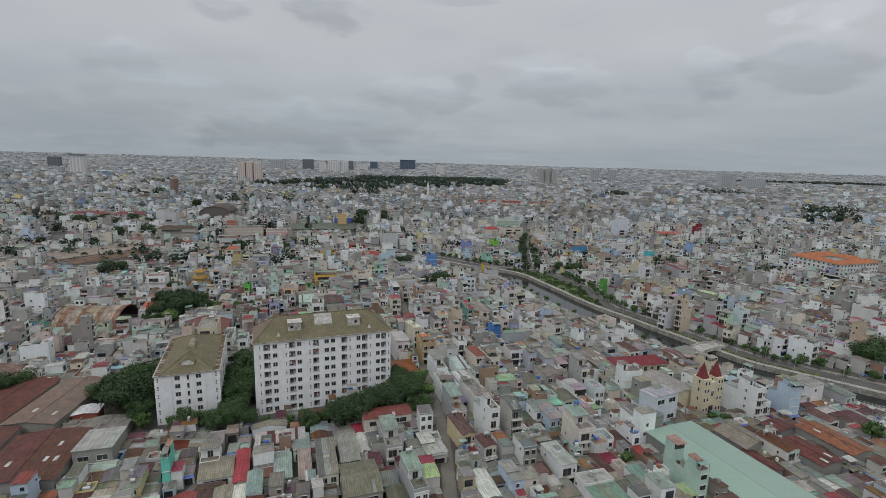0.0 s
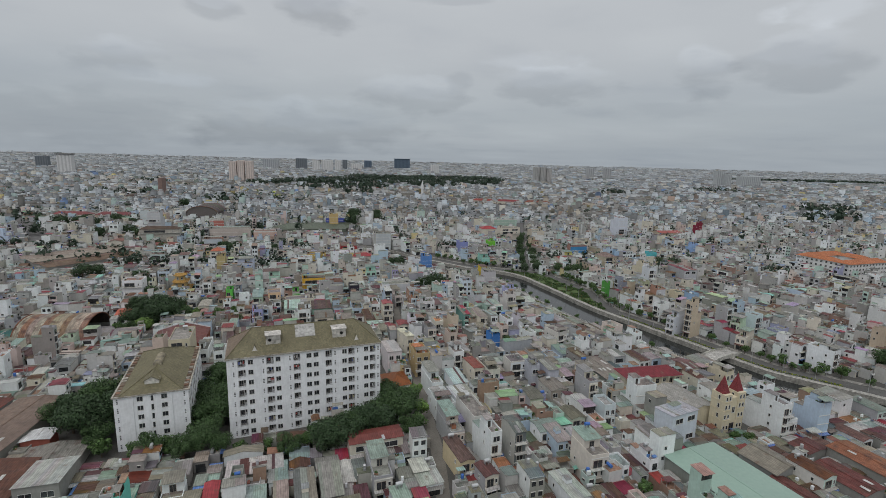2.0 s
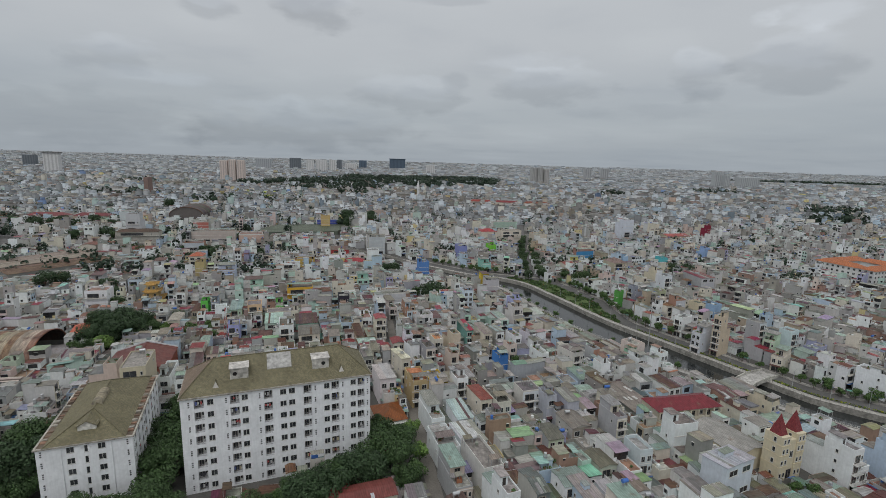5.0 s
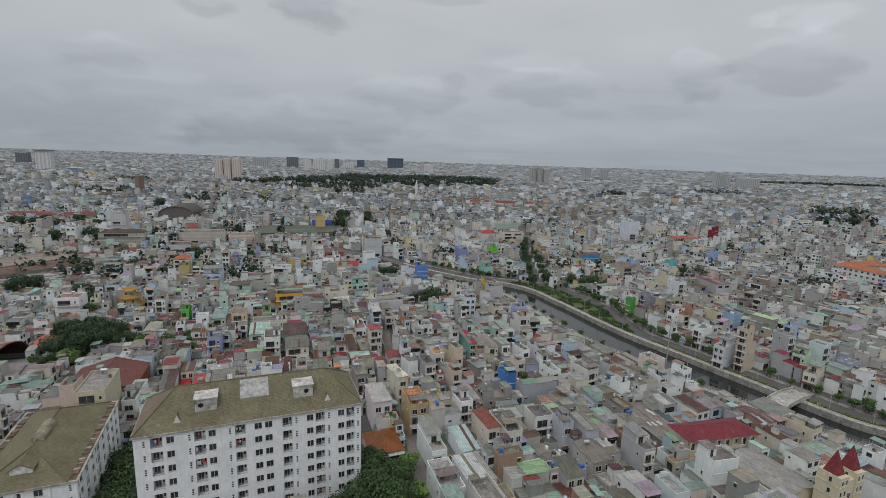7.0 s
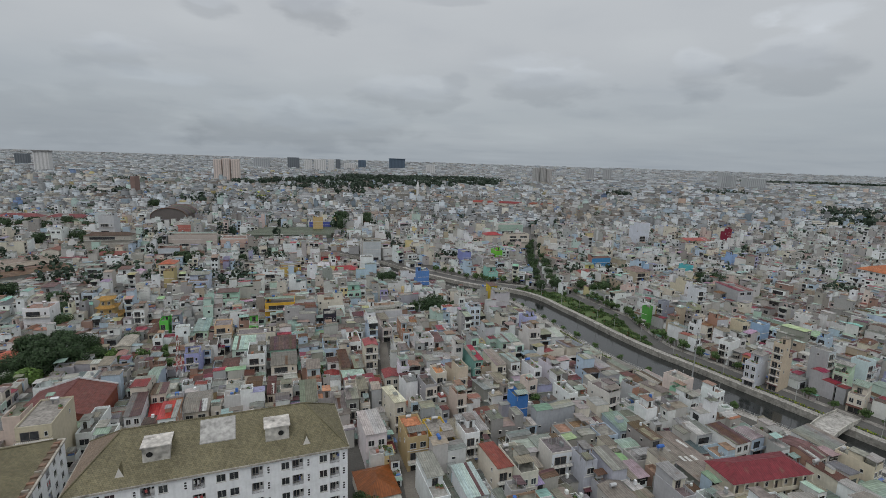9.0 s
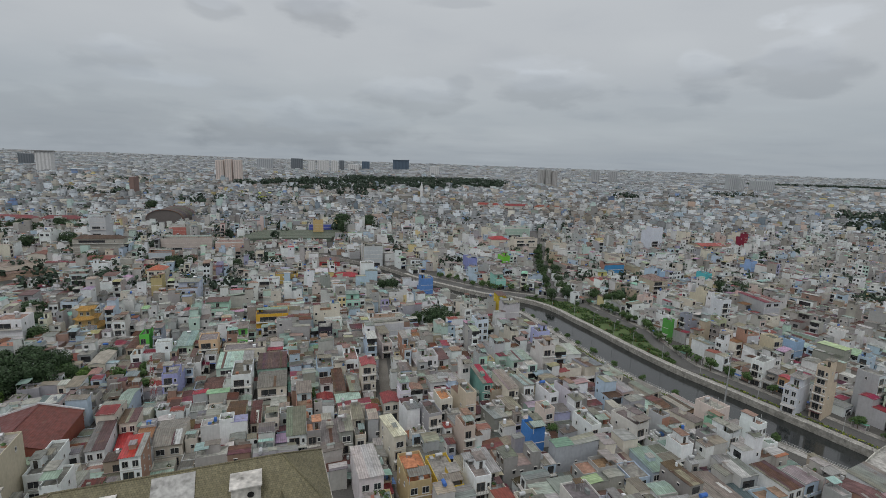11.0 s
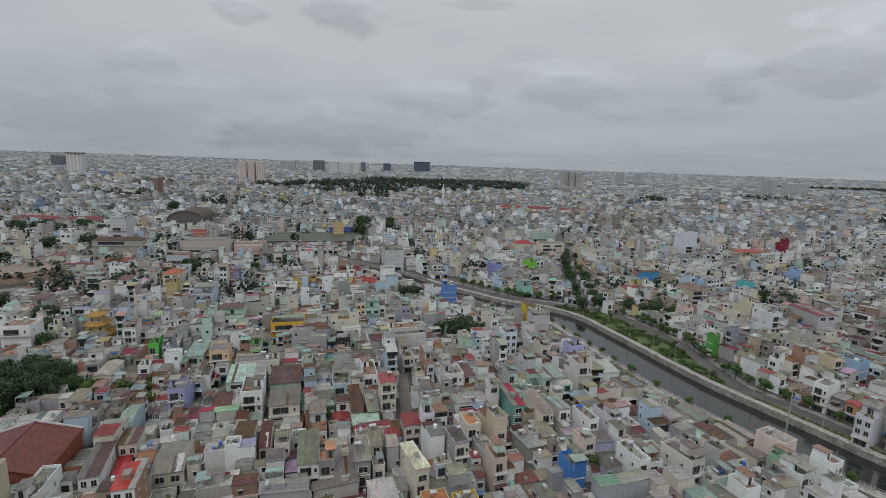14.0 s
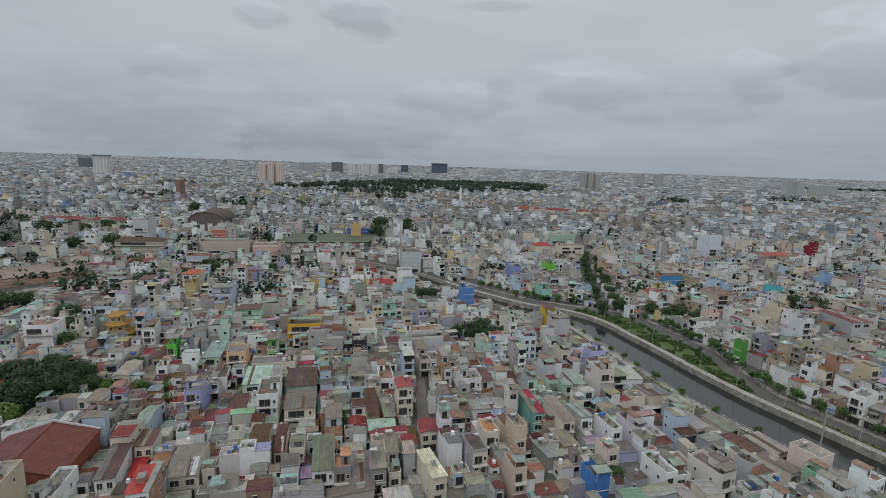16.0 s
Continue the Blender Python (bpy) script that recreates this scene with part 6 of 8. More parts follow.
PALE, DUSK, SLATE = (0.62, 0.62, 0.62), (0.16, 0.18, 0.20), (0.10, 0.14, 0.19)
for (x, y, w, h, col, label, cap) in (
        (-1212, 1777, 44, 68, PALE, "pale high-rise with a dark flat crown", (0.2, 0.2, 0.2)), (-549, 1508, 20, 64, (0.62, 0.54, 0.50), "pinkish high-rise apartment slab", None),
        (-528, 1514, 18, 67, (0.62, 0.54, 0.50), "pinkish high-rise apartment slab", None), (-505, 1520, 20, 66, (0.62, 0.54, 0.50), "pinkish high-rise apartment slab", None),
        (-657, 2825, 60, 63, DUSK, "dark grey high-rise far off", None), (-540, 2645, 36, 55, PALE, "pale high-rise far off", None), (-495, 2655, 34, 60, PALE, "pale high-rise far off", None),
        (-452, 2560, 30, 60, PALE, "pale high-rise far off", None), (-412, 2568, 30, 62, PALE, "pale high-rise far off", None), (-423, 2870, 26, 60, DUSK, "dark grey high-rise far off", None),
        (-334, 3284, 48, 52, SLATE, "slate blue high-rise far off", None), (-111, 3299, 100, 66, SLATE, "wide slate blue high-rise far off", (0.12, 0.16, 0.2)), (-347, 2780, 60, 42, PALE, "pale high-rise far off", None),
        (84, 2599, 40, 50, PALE, "pale high-rise far off", None), (442, 1848, 18, 63, (0.40, 0.40, 0.39), "plain grey concrete high-rise slab", None), (464, 1842, 18, 64, (0.40, 0.40, 0.39), "plain grey concrete high-rise slab", None),
        (486, 1837, 16, 59, (0.42, 0.41, 0.40), "plain grey concrete high-rise slab", None), (862, 2453, 34, 56, (0.40, 0.41, 0.42), "grey high-rise far off", None), (938, 2425, 34, 58, (0.40, 0.41, 0.42), "grey high-rise far off", None),
        (1217, 1952, 36, 66, (0.42, 0.44, 0.45), "pale high-rise far off", None), (1242, 1936, 22, 54, (0.42, 0.44, 0.45), "pale high-rise far off", None), (1360, 1977, 90, 46, (0.42, 0.44, 0.45), "wide pale apartment slab far off", None),
        (-1705, 2347, 50, 50, DUSK, "dark grey block far off", None), (-815, 2784, 80, 56, (0.40, 0.42, 0.44), "grey high-rise far off", None), (-492, 985, 7, 39, (0.22, 0.15, 0.13), "brown brick tower under scaffolding", None)):
    tower_block(x, y, 8, w, 22 if w < 60 else 30, h, col, label, cap=cap, floors=w > 12)


def minaret(x, y):
    root = empty("bell_tower", x, y, 0, "slender white bell tower with a pointed top", "tower")
    s = Soup()
    s.tube((0, 0, -0.2), (0, 0, 26), 2.6, 2.3, 8, "plaster", (0.66, 0.66, 0.66))
    s.thing("shaft", root)
    s = Soup()
    s.tube((0, 0, 26), (0, 0, 34), 3.2, 2.4, 8, "plaster", (0.66, 0.66, 0.66))
    s.thing("belfry", root)
    s = Soup()
    s.tube((0, 0, 34), (0, 0, 43), 2.6, 0.1, 8, "plaster", (0.60, 0.60, 0.60))
    s.thing("spire", root)


minaret(8.5, 1036)
for k, (x, y, w) in enumerate(((128, 975, 44), (178, 966, 50), (232, 956, 48))):
    house(x, y, -10, w, 14, 3, "cream", "red tin", 5 + k, slope="hip", top=(0.22, 0.04, 0.032), name="school_building", extra=" far off")
for x, y, w in ((-330, 1120, 60), (-262, 1045, 70), (-215, 1048, 60)):
    house(x, y, 5, w, 18, 2, "yellow", "green tin", 9, tint=(0.30, 0.36, 0.04), slope="mono", top=(0.42, 0.46, 0.10), name="hall", extra=" far off")


def bridge(x0, y0, x1, y1, width):
    L0 = math.hypot(x1 - x0, y1 - y0)
    rot = math.degrees(math.atan2(y1 - y0, x1 - x0))
    root = empty("bridge", x0, y0, rot, "small humpbacked concrete arch bridge over the canal", "bridge")
    n = 20
    deck = lambda u: 0.1 + 1.9 * math.sin(math.pi * u / L0) ** 1.3
    def under(u):
        k = (u - L0 / 2) / (L0 * 0.28)
        return WATER_Z + 0.2 + 3.0 * math.sqrt(max(0.0, 1 - k * k)) if abs(k) < 1 else WATER_Z - 0.8
    s, a = Soup(), Soup()
    side = [Soup(), Soup()]
    for i in range(n):
        u, v = L0 * i / n, L0 * (i + 1) / n
        h = width / 2
        s.face([(u, -h, deck(u)), (v, -h, deck(v)), (v, h, deck(v)), (u, h, deck(u))], "concrete", (0.34, 0.33, 0.31))
        a.face([(u, h, under(u)), (v, h, under(v)), (v, -h, under(v)), (u, -h, under(u))], "concrete", (0.26, 0.25, 0.23))
        for w, sgn in ((side[0], -1), (side[1], 1)):
            for off in (0.0, 0.25):
                yy = sgn * (h + off)
                lo = (lambda t: under(t)) if off else (lambda t: deck(t))
                q = [(u, yy, lo(u)), (v, yy, lo(v)), (v, yy, deck(v) + 0.9), (u, yy, deck(u) + 0.9)]
                w.face(q if (sgn < 0) == (off > 0) else q[::-1], "concrete", (0.42, 0.41, 0.37))
            q = [(u, sgn * h, deck(u) + 0.9), (v, sgn * h, deck(v) + 0.9), (v, sgn * (h + 0.25), deck(v) + 0.9), (u, sgn * (h + 0.25), deck(u) + 0.9)]
            w.face(q if sgn > 0 else q[::-1], "concrete", (0.42, 0.41, 0.37))
    s.thing("deck", root)
    a.thing("arch", root)
    for w in side:
        w.thing("parapet", root)
    take((x0 + x1) / 2, (y0 + y1) / 2, rot, L0 + 6, width + 2)


bridge(128, 221.5, 160, 240.5, 7.0)


# ---- roads of the quarter ----
def road(pts, width, label, z=0.03, col=None):
    line = smooth(pts, 4)
    s = Soup()
    ribbon(s, offset_line(line, width / 2), offset_line(line, -width / 2), z, z, "asphalt", col or (0.115, 0.112, 0.11) if width > 4 else (0.17, 0.157, 0.138))
    s.thing("road", label=label, category="road", kind="structure")
    take_band(line, width / 2 + 0.3)


road([(-900, 1045), (-771, 917), (-521, 669), (-381, 523), (-362, 450), (-370, 380)], 15, "wide grey asphalt road through the houses")
road([(92, 396), (98, 450), (115, 546), (150, 720), (200, 950)], 9, "tree-lined asphalt street")
road([(9, 120), (8, 156), (5, 180), (2, 203), (-4, 243), (-7, 262), (-10, 285), (-15, 328), (-20, 372)], 4.0, "narrow dusty lane between the houses", col=(0.20, 0.172, 0.148))
road([(-66, 118), (-58, 152)], 1.8, "narrow lane between the shacks")
road([(12, 232), (60, 240), (98, 258)], 2.8, "narrow lane towards the canal")
road([(-108, 236), (-92, 262), (-78, 292), (-70, 330)], 2.8, "narrow asphalt lane between the houses")

# ---- trees of the quarters ----
for x, y, key, size in ((-146, 266, "dark", 0.91), (-137, 266, "dark", 0.96), (-148, 276, "dark", 1.00), (-139, 276, "dark", 1.04), (-130, 273, "dark", 0.87), (-143, 286, "dark", 1.00), (-133, 284, "dark", 0.87), (-126, 281, "broad", 0.74),
                        (-150, 293, "broad", 0.87), (-158, 301, "broad", 0.78), (-135.5, 258.5, "bright", 1.09), (-142, 257, "broad", 0.70), (-121, 282, "bright", 0.70), (-115, 276, "small", 1.04), (-108, 280, "small", 1.13), (-101, 282, "small", 0.96), (-121, 273, "small", 1.13),
                        (-122, 299, "broad", 0.65), (-96, 276, "small", 0.87), (-104, 291, "small", 0.96), (-148, 257, "small", 1.13), (-129, 262, "small", 1.04),
                        (10, 348, "dark", 0.75), (18, 344, "dark", 0.75), (25, 350, "dark", 0.7), (3, 352, "broad", 0.7), (14, 352, "dark", 0.8),
                        (-173, 332, "dark", 0.8), (-187, 346, "dark", 0.8), (-165, 318, "broad", 0.8), 
                        (-14, 410, "dark", 0.8), (-20, 414, "dark", 0.7), (-450, 621, "dark", 1.1), (-440, 612, "dark", 1.0), (-386, 605, "dark", 1.1), (-372, 598, "dark", 1.0), (-307, 548, "dark", 0.9), (-234, 362, "dark", 0.9), (-226, 366, "dark", 0.8), (-175, 460, "dark", 1.0),
                        (-168, 455, "dark", 0.9), (-83, 657, "dark", 1.6), (-80, 640, "dark", 1.3), (-175, 433, "dark", 0.9), (123, 391, "broad", 0.9), (130, 396, "broad", 0.9), (116, 402, "broad", 0.8), (138, 392, "broad", 0.7), (212, 420, "dark", 0.9), (222, 418, "dark", 0.9), (232, 412, "dark", 0.8), (204, 428, "dark", 0.8),
                        (-355, 778, "dark", 1.4), (-414, 598, "dark", 1.2), (-404, 590, "dark", 1.0), (-395, 600, "dark", 1.1), (-359, 611, "dark", 1.2), (-348, 604, "dark", 1.1), (-340, 612, "dark", 0.9), (-301, 537, "dark", 1.1), (-310, 530, "dark", 1.0), (-318, 515, "dark", 1.0), (-290, 532, "broad", 0.9), (-167, 468, "dark", 0.9),
                        (-184, 343, "dark", 0.9), (-192, 350, "broad", 0.9), (-200, 479, "dark", 0.7), (-258, 470, "broad", 0.9), (-244, 474, "broad", 1.0), (-232, 470, "broad", 0.9), (-58, 712, "dark", 1.2), (-60, 695, "dark", 1.0), (-56, 676, "dark", 1.1), (-132, 465, "dark", 0.8), (-170, 527, "dark", 1.0), (-55, 300, "small", 0.9), (-36, 268, "small", 1.0), (65, 136, "small", 0.9), (112, 160, "small", 0.8), (108, 162, "small", 0.7), (158, 150, "small", 1.2), (165, 190, "small", 0.8), (43, 252, "small", 1.0), (46, 247, "small", 0.9)):
    tree(x, y, key, size)
tree(214, 211, "broad", 1.35)
tree(221, 216, "broad", 1.2)


# lamp posts along the canal-side road
def lamp_post(x, y, rot):
    root = empty("street_lamp", x, y, rot, "slim grey street lamp on a curved arm", "street lamp", "lamps along the canal", 0.1)
    s = Soup()
    s.tube((0, 0, 0), (0, 0, 7.5), 0.11, 0.07, 6, "trim", (0.35, 0.36, 0.36))
    s.thing("pole", root)
    s = Soup()
    s.tube((0, 0, 7.4), (-1.6, 0, 8.2), 0.05, 0.05, 5, "trim", (0.35, 0.36, 0.36))
    s.thing("arm", root)
    s = Soup()
    s.box(-2.2, -1.5, -0.12, 0.12, 8.1, 8.25, "trim", (0.5, 0.5, 0.5))
    s.thing("lamp_head", root)


for k, (x, y) in enumerate(offset_line(CANAL, [-(h + 3.8) for h in HALF])):
    if 150 < y < 410 and k % 3 == 0:
        lamp_post(x, y, 200)
s = Soup()
s.tube((0, 0, 0), (0, 0, 21), 0.28, 0.14, 8, "trim", (0.30, 0.31, 0.31))
pole = empty("light_mast", 117, 268, 0, "tall grey steel light mast beside the canal", "mast")
s.thing("pole", pole)
s = Soup()
s.tube((0, 0, 20.6), (0, 0, 21.2), 0.5, 0.5, 8, "trim", (0.4, 0.4, 0.4))
s.thing("head_frame", pole)
mast(-80.6, 253.1, 9.0, 15)

house(-7.6, 202.0, 18, 10.0, 12, 1, "cream", "red tin", 3, slope="hip", top=(0.24, 0.062, 0.035))
house(-11.8, 156.8, 17, 16.5, 6.5, 2, "cream", "red tin", 4, slope="cross", top=(0.145, 0.032, 0.03))
shed(124.6, 137.3, 19, 9.2, 14, 5.0, (0.12, 0.035, 0.030), "old workshop under a dark red rusted tin roof", "rusty", lights=2)
shed(138.5, 144.5, 17, 9.6, 18, 5.2, (0.22, 0.085, 0.045), "old workshop under an orange-brown rusted roof", "rusty", lights=1)
shed(108.0, 146.0, 20, 11, 11.5, 4.6, (0.20, 0.18, 0.145), "low hall under a weathered beige tin gable roof", rise=0.3)
house(115.6, 139.6, 19, 5.6, 10.5, 2, "mint green", "rusty brown tin", 6, tint=(0.52, 0.64, 0.58), slope="gable", top=(0.10, 0.035, 0.03))
shed(106.2, 134.0, 19, 6, 11, 3.6, (0.12, 0.040, 0.034), "lean-to shed under a dark red tin roof", "rusty")
shed(126.5, 153.5, 19, 9, 6, 4.2, (0.11, 0.040, 0.036), "low shed under a dark red tin roof", "rusty")


# ---- houses told apart one by one ----
take(97, 118, 19, 22, 60)
house(-93.6, 209.2, 16, 7.5, 15.0, 6, "cream", "flat", tint=(0.52, 0.47, 0.35), side=(0.50, 0.45, 0.34), openings=0.3, rear=0)
house(-69.0, 222.0, 16, 4.6, 9.5, 4, "white", "red tin", slope="mono", top=(0.40, 0.03, 0.04))
house(123.4, 169.0, 17, 4.1, 13.8, 4, "white", "flat")
house(127.1, 170.1, 17, 3.8, 13.8, 3, "white", "terrace")
house(138.1, 167.2, 12, 4.9, 9.0, 4, "pale blue", "flat", openings=0.3)
house(86.1, 160.8, 23, 11.5, 7.0, 4, "pale blue", "grey tin", tint=(0.53, 0.58, 0.63), side=(0.53, 0.58, 0.63), slope="mono", top=(0.40, 0.41, 0.42), openings=0.3, plain=True)
house(82.8, 181.4, 10, 8.0, 9.5, 4, "white", "flat", openings=0.35)
house(51.9, 145.2, 14, 5.7, 10.7, 4, "cream", "terrace", tint=(0.6, 0.55, 0.5))
house(45.8, 157.3, 16, 5.2, 9.0, 2, "pale blue", "grey tin")
house(65.8, 173.6, 12, 4.2, 12.0, 3, "white", "flat", tint=(0.56, 0.62, 0.64))
house(69.8, 174.4, 12, 3.9, 12.0, 2, "white", "terrace")
house(42.1, 132.8, 16, 5.3, 12.0, 2, "white", "grey tin")
house(66.5, 190.4, 16, 3.8, 9.4, 4, "cream", "terrace")
house(149.6, 162.1, 18, 5.5, 9.0, 1, "white", "rusty brown tin")
house(167.0, 175.4, 18, 5.8, 9.4, 2, "mint green", "green tin")
house(161.7, 183.7, 18, 5.0, 9.0, 2, "cream", "flat")
house(188.7, 221.1, 26, 6.5, 10.6, 3, "white", "flat")
house(-10.4, 220.1, 16, 6.0, 15.0, 3, "white", "grey tin", tint=(0.60, 0.565, 0.57), side=(0.60, 0.565, 0.57), slope="mono", top=(0.36, 0.35, 0.33), openings=0.3, plain=True)
house(1.9, 217.4, 15, 6.0, 12.0, 3, "tan", "flat", tint=(0.46, 0.36, 0.2), top=(0.42, 0.17, 0.09), rear=0)
house(9.7, 220.3, 16, 6.0, 14.0, 2, "yellow", "flat", tint=(0.6, 0.42, 0.08), rear=0)
house(17.0, 220.5, 16, 4.5, 15.0, 3, "white", "flat")
house(21.3, 218.4, 16, 4.2, 15.0, 3, "cream", "terrace")
house(29.6, 201.5, 16, 5.0, 13.0, 3, "cream", "flat", tint=(0.55, 0.52, 0.46))
house(41.2, 211.2, 14, 7.0, 14.0, 3, "white", "flat", tint=(0.6, 0.63, 0.65))
house(47.2, 205.9, 14, 3.7, 13.1, 3, "grey", "flat", tint=(0.44, 0.47, 0.52), openings=0.3)
house(54.6, 201.9, 14, 4.5, 9.2, 3, "grey", "grey tin", tint=(0.42, 0.44, 0.5), openings=0.3)
house(7.0, 197.7, 16, 4.5, 15.0, 3, "white", "terrace")
house(16.5, 197.6, 16, 5.5, 11.5, 2, "white", "green tin", slope='mono', top=(0.36, 0.44, 0.42))
house(24.0, 203.5, 16, 4.2, 12.0, 3, "cream", "red tin", slope="mono", top=(0.22, 0.03, 0.04))
house(17.8, 183.8, 16, 7.6, 13.0, 2, "white", "grey tin", slope="mono", top=(0.44, 0.45, 0.45))
house(10.0, 180.5, 16, 6.2, 13.0, 2, "white", "flat")
house(19.9, 168.0, 18, 5.8, 15.1, 3, "white", "flat", openings=0.4)
house(12.2, 165.0, 16, 4.5, 15.0, 3, "cream", "terrace", tint=(0.56, 0.47, 0.42))
house(22.6, 153.4, 18, 3.6, 13.1, 4, "white", "flat")
house(30.6, 152.1, 16, 3.6, 9.4, 4, "bare cement", "dark tin", tint=(0.15, 0.16, 0.17))
house(13.7, 149.3, 20, 4.5, 13.0, 2, "yellow", "rusty brown tin", tint=(0.55, 0.47, 0.3))
house(43.7, 184.2, 14, 5.3, 9.0, 2, "mint green", "beige tin", tint=(0.52, 0.6, 0.46), slope='cross')
house(53.7, 191.1, 14, 6.8, 10.1, 2, "bare cement", "beige tin", tint=(0.34, 0.31, 0.27), slope='gable')
house(44.4, 177.8, 14, 8.2, 9.0, 1, "tan", "rusty brown tin", slope='cross')
house(43.4, 162.1, 14, 7.6, 7.0, 2, "white", "green tin", slope='cross')
house(54.7, 170.0, 16, 5.4, 7.8, 2, "mint green", "beige tin", tint=(0.5, 0.54, 0.45), slope='gable')
house(20.8, 139.5, 22, 4.2, 6.2, 2, "cream", "rusty brown tin", slope='gable')
house(-3.8, 158.9, 16, 3.0, 14.0, 1, "bare cement", "grey tin")
house(1.8, 146.0, 16, 4.5, 7.0, 1, "bare cement", "grey tin")
house(4.6, 140.5, 16, 6.6, 7.0, 1, "white", "grey tin")
house(-71.8, 130.6, 16, 2.1, 13.0, 3, "mint green", "flat", tint=(0.16, 0.52, 0.45), openings=0.4)
house(-96.9, 139.1, 14, 10.1, 13.0, 2, "bare cement", "grey tin", slope='mono')
house(-58.8, 130.6, 16, 9.0, 10.0, 1, "white", "beige tin", slope='cross')
house(-62.8, 135.8, 16, 5.3, 7.0, 2, "white", "terrace")
house(-42.4, 147.8, 16, 9.2, 7.0, 1, "white", "grey tin", slope='mono')
house(-37.8, 143.5, 16, 5.0, 10.0, 1, "white", "green tin")
house(-27.3, 131.1, 16, 5.2, 17.0, 2, "cream", "beige tin", slope='mono')
house(-21.6, 135.2, 16, 5.4, 13.0, 2, "bare cement", "grey tin")
house(-16.2, 121.5, 16, 9.9, 14.0, 2, "bare cement", "beige tin", slope='cross')
house(-40.1, 131.4, 16, 4.8, 13.0, 1, "bare cement", "green tin")
house(-33.9, 132.1, 16, 3.6, 13.5, 1, "bare cement", "beige tin")
house(-9.4, 142.1, 16, 5.0, 13.0, 3, "white", "terrace", tint=(0.55, 0.54, 0.5))
house(-1.5, 122.0, 20, 4.3, 13.3, 3, "white", "terrace")
house(-48.4, 145.6, 16, 8.4, 8.0, 1, "bare cement", "grey tin", slope='mono')
house(-24.5, 146.5, 16, 6.5, 8.0, 1, "grey", "grey tin", openings=0.3)
house(-8.6, 181.5, 16, 4.1, 13.0, 1, "white", "red tin")
house(-18.4, 163.1, 16, 5.3, 12.0, 1, "cream", "red tin", slope='gable')
house(-168.2, 229.1, 14, 5.0, 14.0, 1, "pink", "rusty brown tin", tint=(0.5, 0.34, 0.3))
house(-149.5, 231.0, 14, 5.1, 9.5, 1, "pink", "flat", tint=(0.5, 0.36, 0.32))
house(-149.8, 212.4, 12, 4.1, 13.1, 1, "pale blue", "grey tin")
house(-157.5, 236.5, 14, 5.7, 6.0, 2, "mint green", "flat", tint=(0.48, 0.56, 0.46), rear=0)
house(-198.5, 247.0, 8, 18.0, 10.0, 1, "bare cement", "green tin", slope="mono", top=(0.03, 0.13, 0.095))
house(-152.4, 253.8, 14, 13.8, 16.0, 1, "bare cement", "dark tin", slope='cross')
house(-154.0, 273.9, 14, 6.8, 14.0, 2, "white", "red tin", top=(0.42, 0.1, 0.04))
house(-90.0, 221.2, 14, 3.9, 15.0, 3, "white", "flat")
house(-80.2, 213.3, 14, 4.0, 15.0, 4, "white", "flat")
house(-175.4, 228.3, 14, 3.6, 13.1, 2, "cream", "terrace")
house(-134.4, 212.8, 14, 7.3, 15.0, 1, "tan", "rusty brown tin")
house(-173.2, 317.5, 12, 10.6, 10.0, 4, "white", "flat", tint=(0.72, 0.72, 0.74), openings=0.5, rear=0)
house(-113.3, 311.8, 14, 3.6, 13.1, 3, "mint green", "flat", tint=(0.12, 0.5, 0.08))
house(-107.4, 309.2, 14, 3.2, 8.0, 4, "grey", "terrace", tint=(0.26, 0.29, 0.36))
house(-116.1, 306.8, 14, 3.6, 13.1, 2, "tan", "rusty brown tin")
house(-103.4, 311.3, 14, 6.2, 8.0, 1, "cream", "red tin", slope='cross', top=(0.36, 0.05, 0.06))
house(-96.7, 311.2, 14, 6.1, 15.0, 2, "mint green", "green tin", tint=(0.45, 0.6, 0.48))
house(-85.6, 275.9, 16, 5.0, 14.0, 3, "lilac", "flat", tint=(0.34, 0.35, 0.62))
house(-115.2, 267.9, 14, 4.3, 13.0, 2, "white", "terrace")
house(-84.9, 247.8, 18, 4.5, 9.0, 2, "cream", "beige tin")
house(-82.6, 239.7, 22, 3.4, 9.0, 1, "white", "red tin", slope='gable', top=(0.42, 0.03, 0.05))
house(-68.4, 238.9, 16, 7.4, 14.0, 2, "cream", "beige tin", slope='cross')
house(-92.1, 259.0, 14, 3.6, 13.0, 2, "pale blue", "green tin")
house(-86.5, 236.2, 18, 4.5, 13.6, 2, "white", "beige tin", slope='mono')
house(-135.5, 297.0, 14, 5.9, 10.0, 1, "cream", "red tin", slope='hip', top=(0.22, 0.045, 0.045))
house(-119.8, 290.9, 14, 5.5, 13.0, 2, "cream", "beige tin")
house(-133.4, 313.9, 14, 5.1, 15.0, 1, "white", "grey tin", slope='cross')
house(-86.1, 308.8, 16, 7.1, 15.0, 3, "cream", "flat", tint=(0.62, 0.43, 0.28))
house(-75.8, 318.9, 16, 4.1, 13.0, 3, "mint green", "terrace", tint=(0.14, 0.48, 0.1))
house(-69.6, 342.8, 14, 14.9, 12.0, 3, "yellow", "flat", tint=(0.58, 0.34, 0.04), openings=0.4)
house(-70.4, 306.5, 14, 16.0, 13.0, 2, "cream", "flat", openings=0.4)
house(-68.6, 289.9, 14, 12.5, 13.0, 2, "mint green", "green tin", slope='mono')
house(-60.5, 274.6, 14, 6.5, 13.0, 3, "white", "flat")
house(-54.2, 289.3, 14, 10.5, 13.0, 2, "mint green", "rusty brown tin", tint=(0.34, 0.52, 0.44))
house(-40.5, 324.6, 14, 5.8, 13.0, 3, "bare cement", "flat", tint=(0.025, 0.03, 0.035))
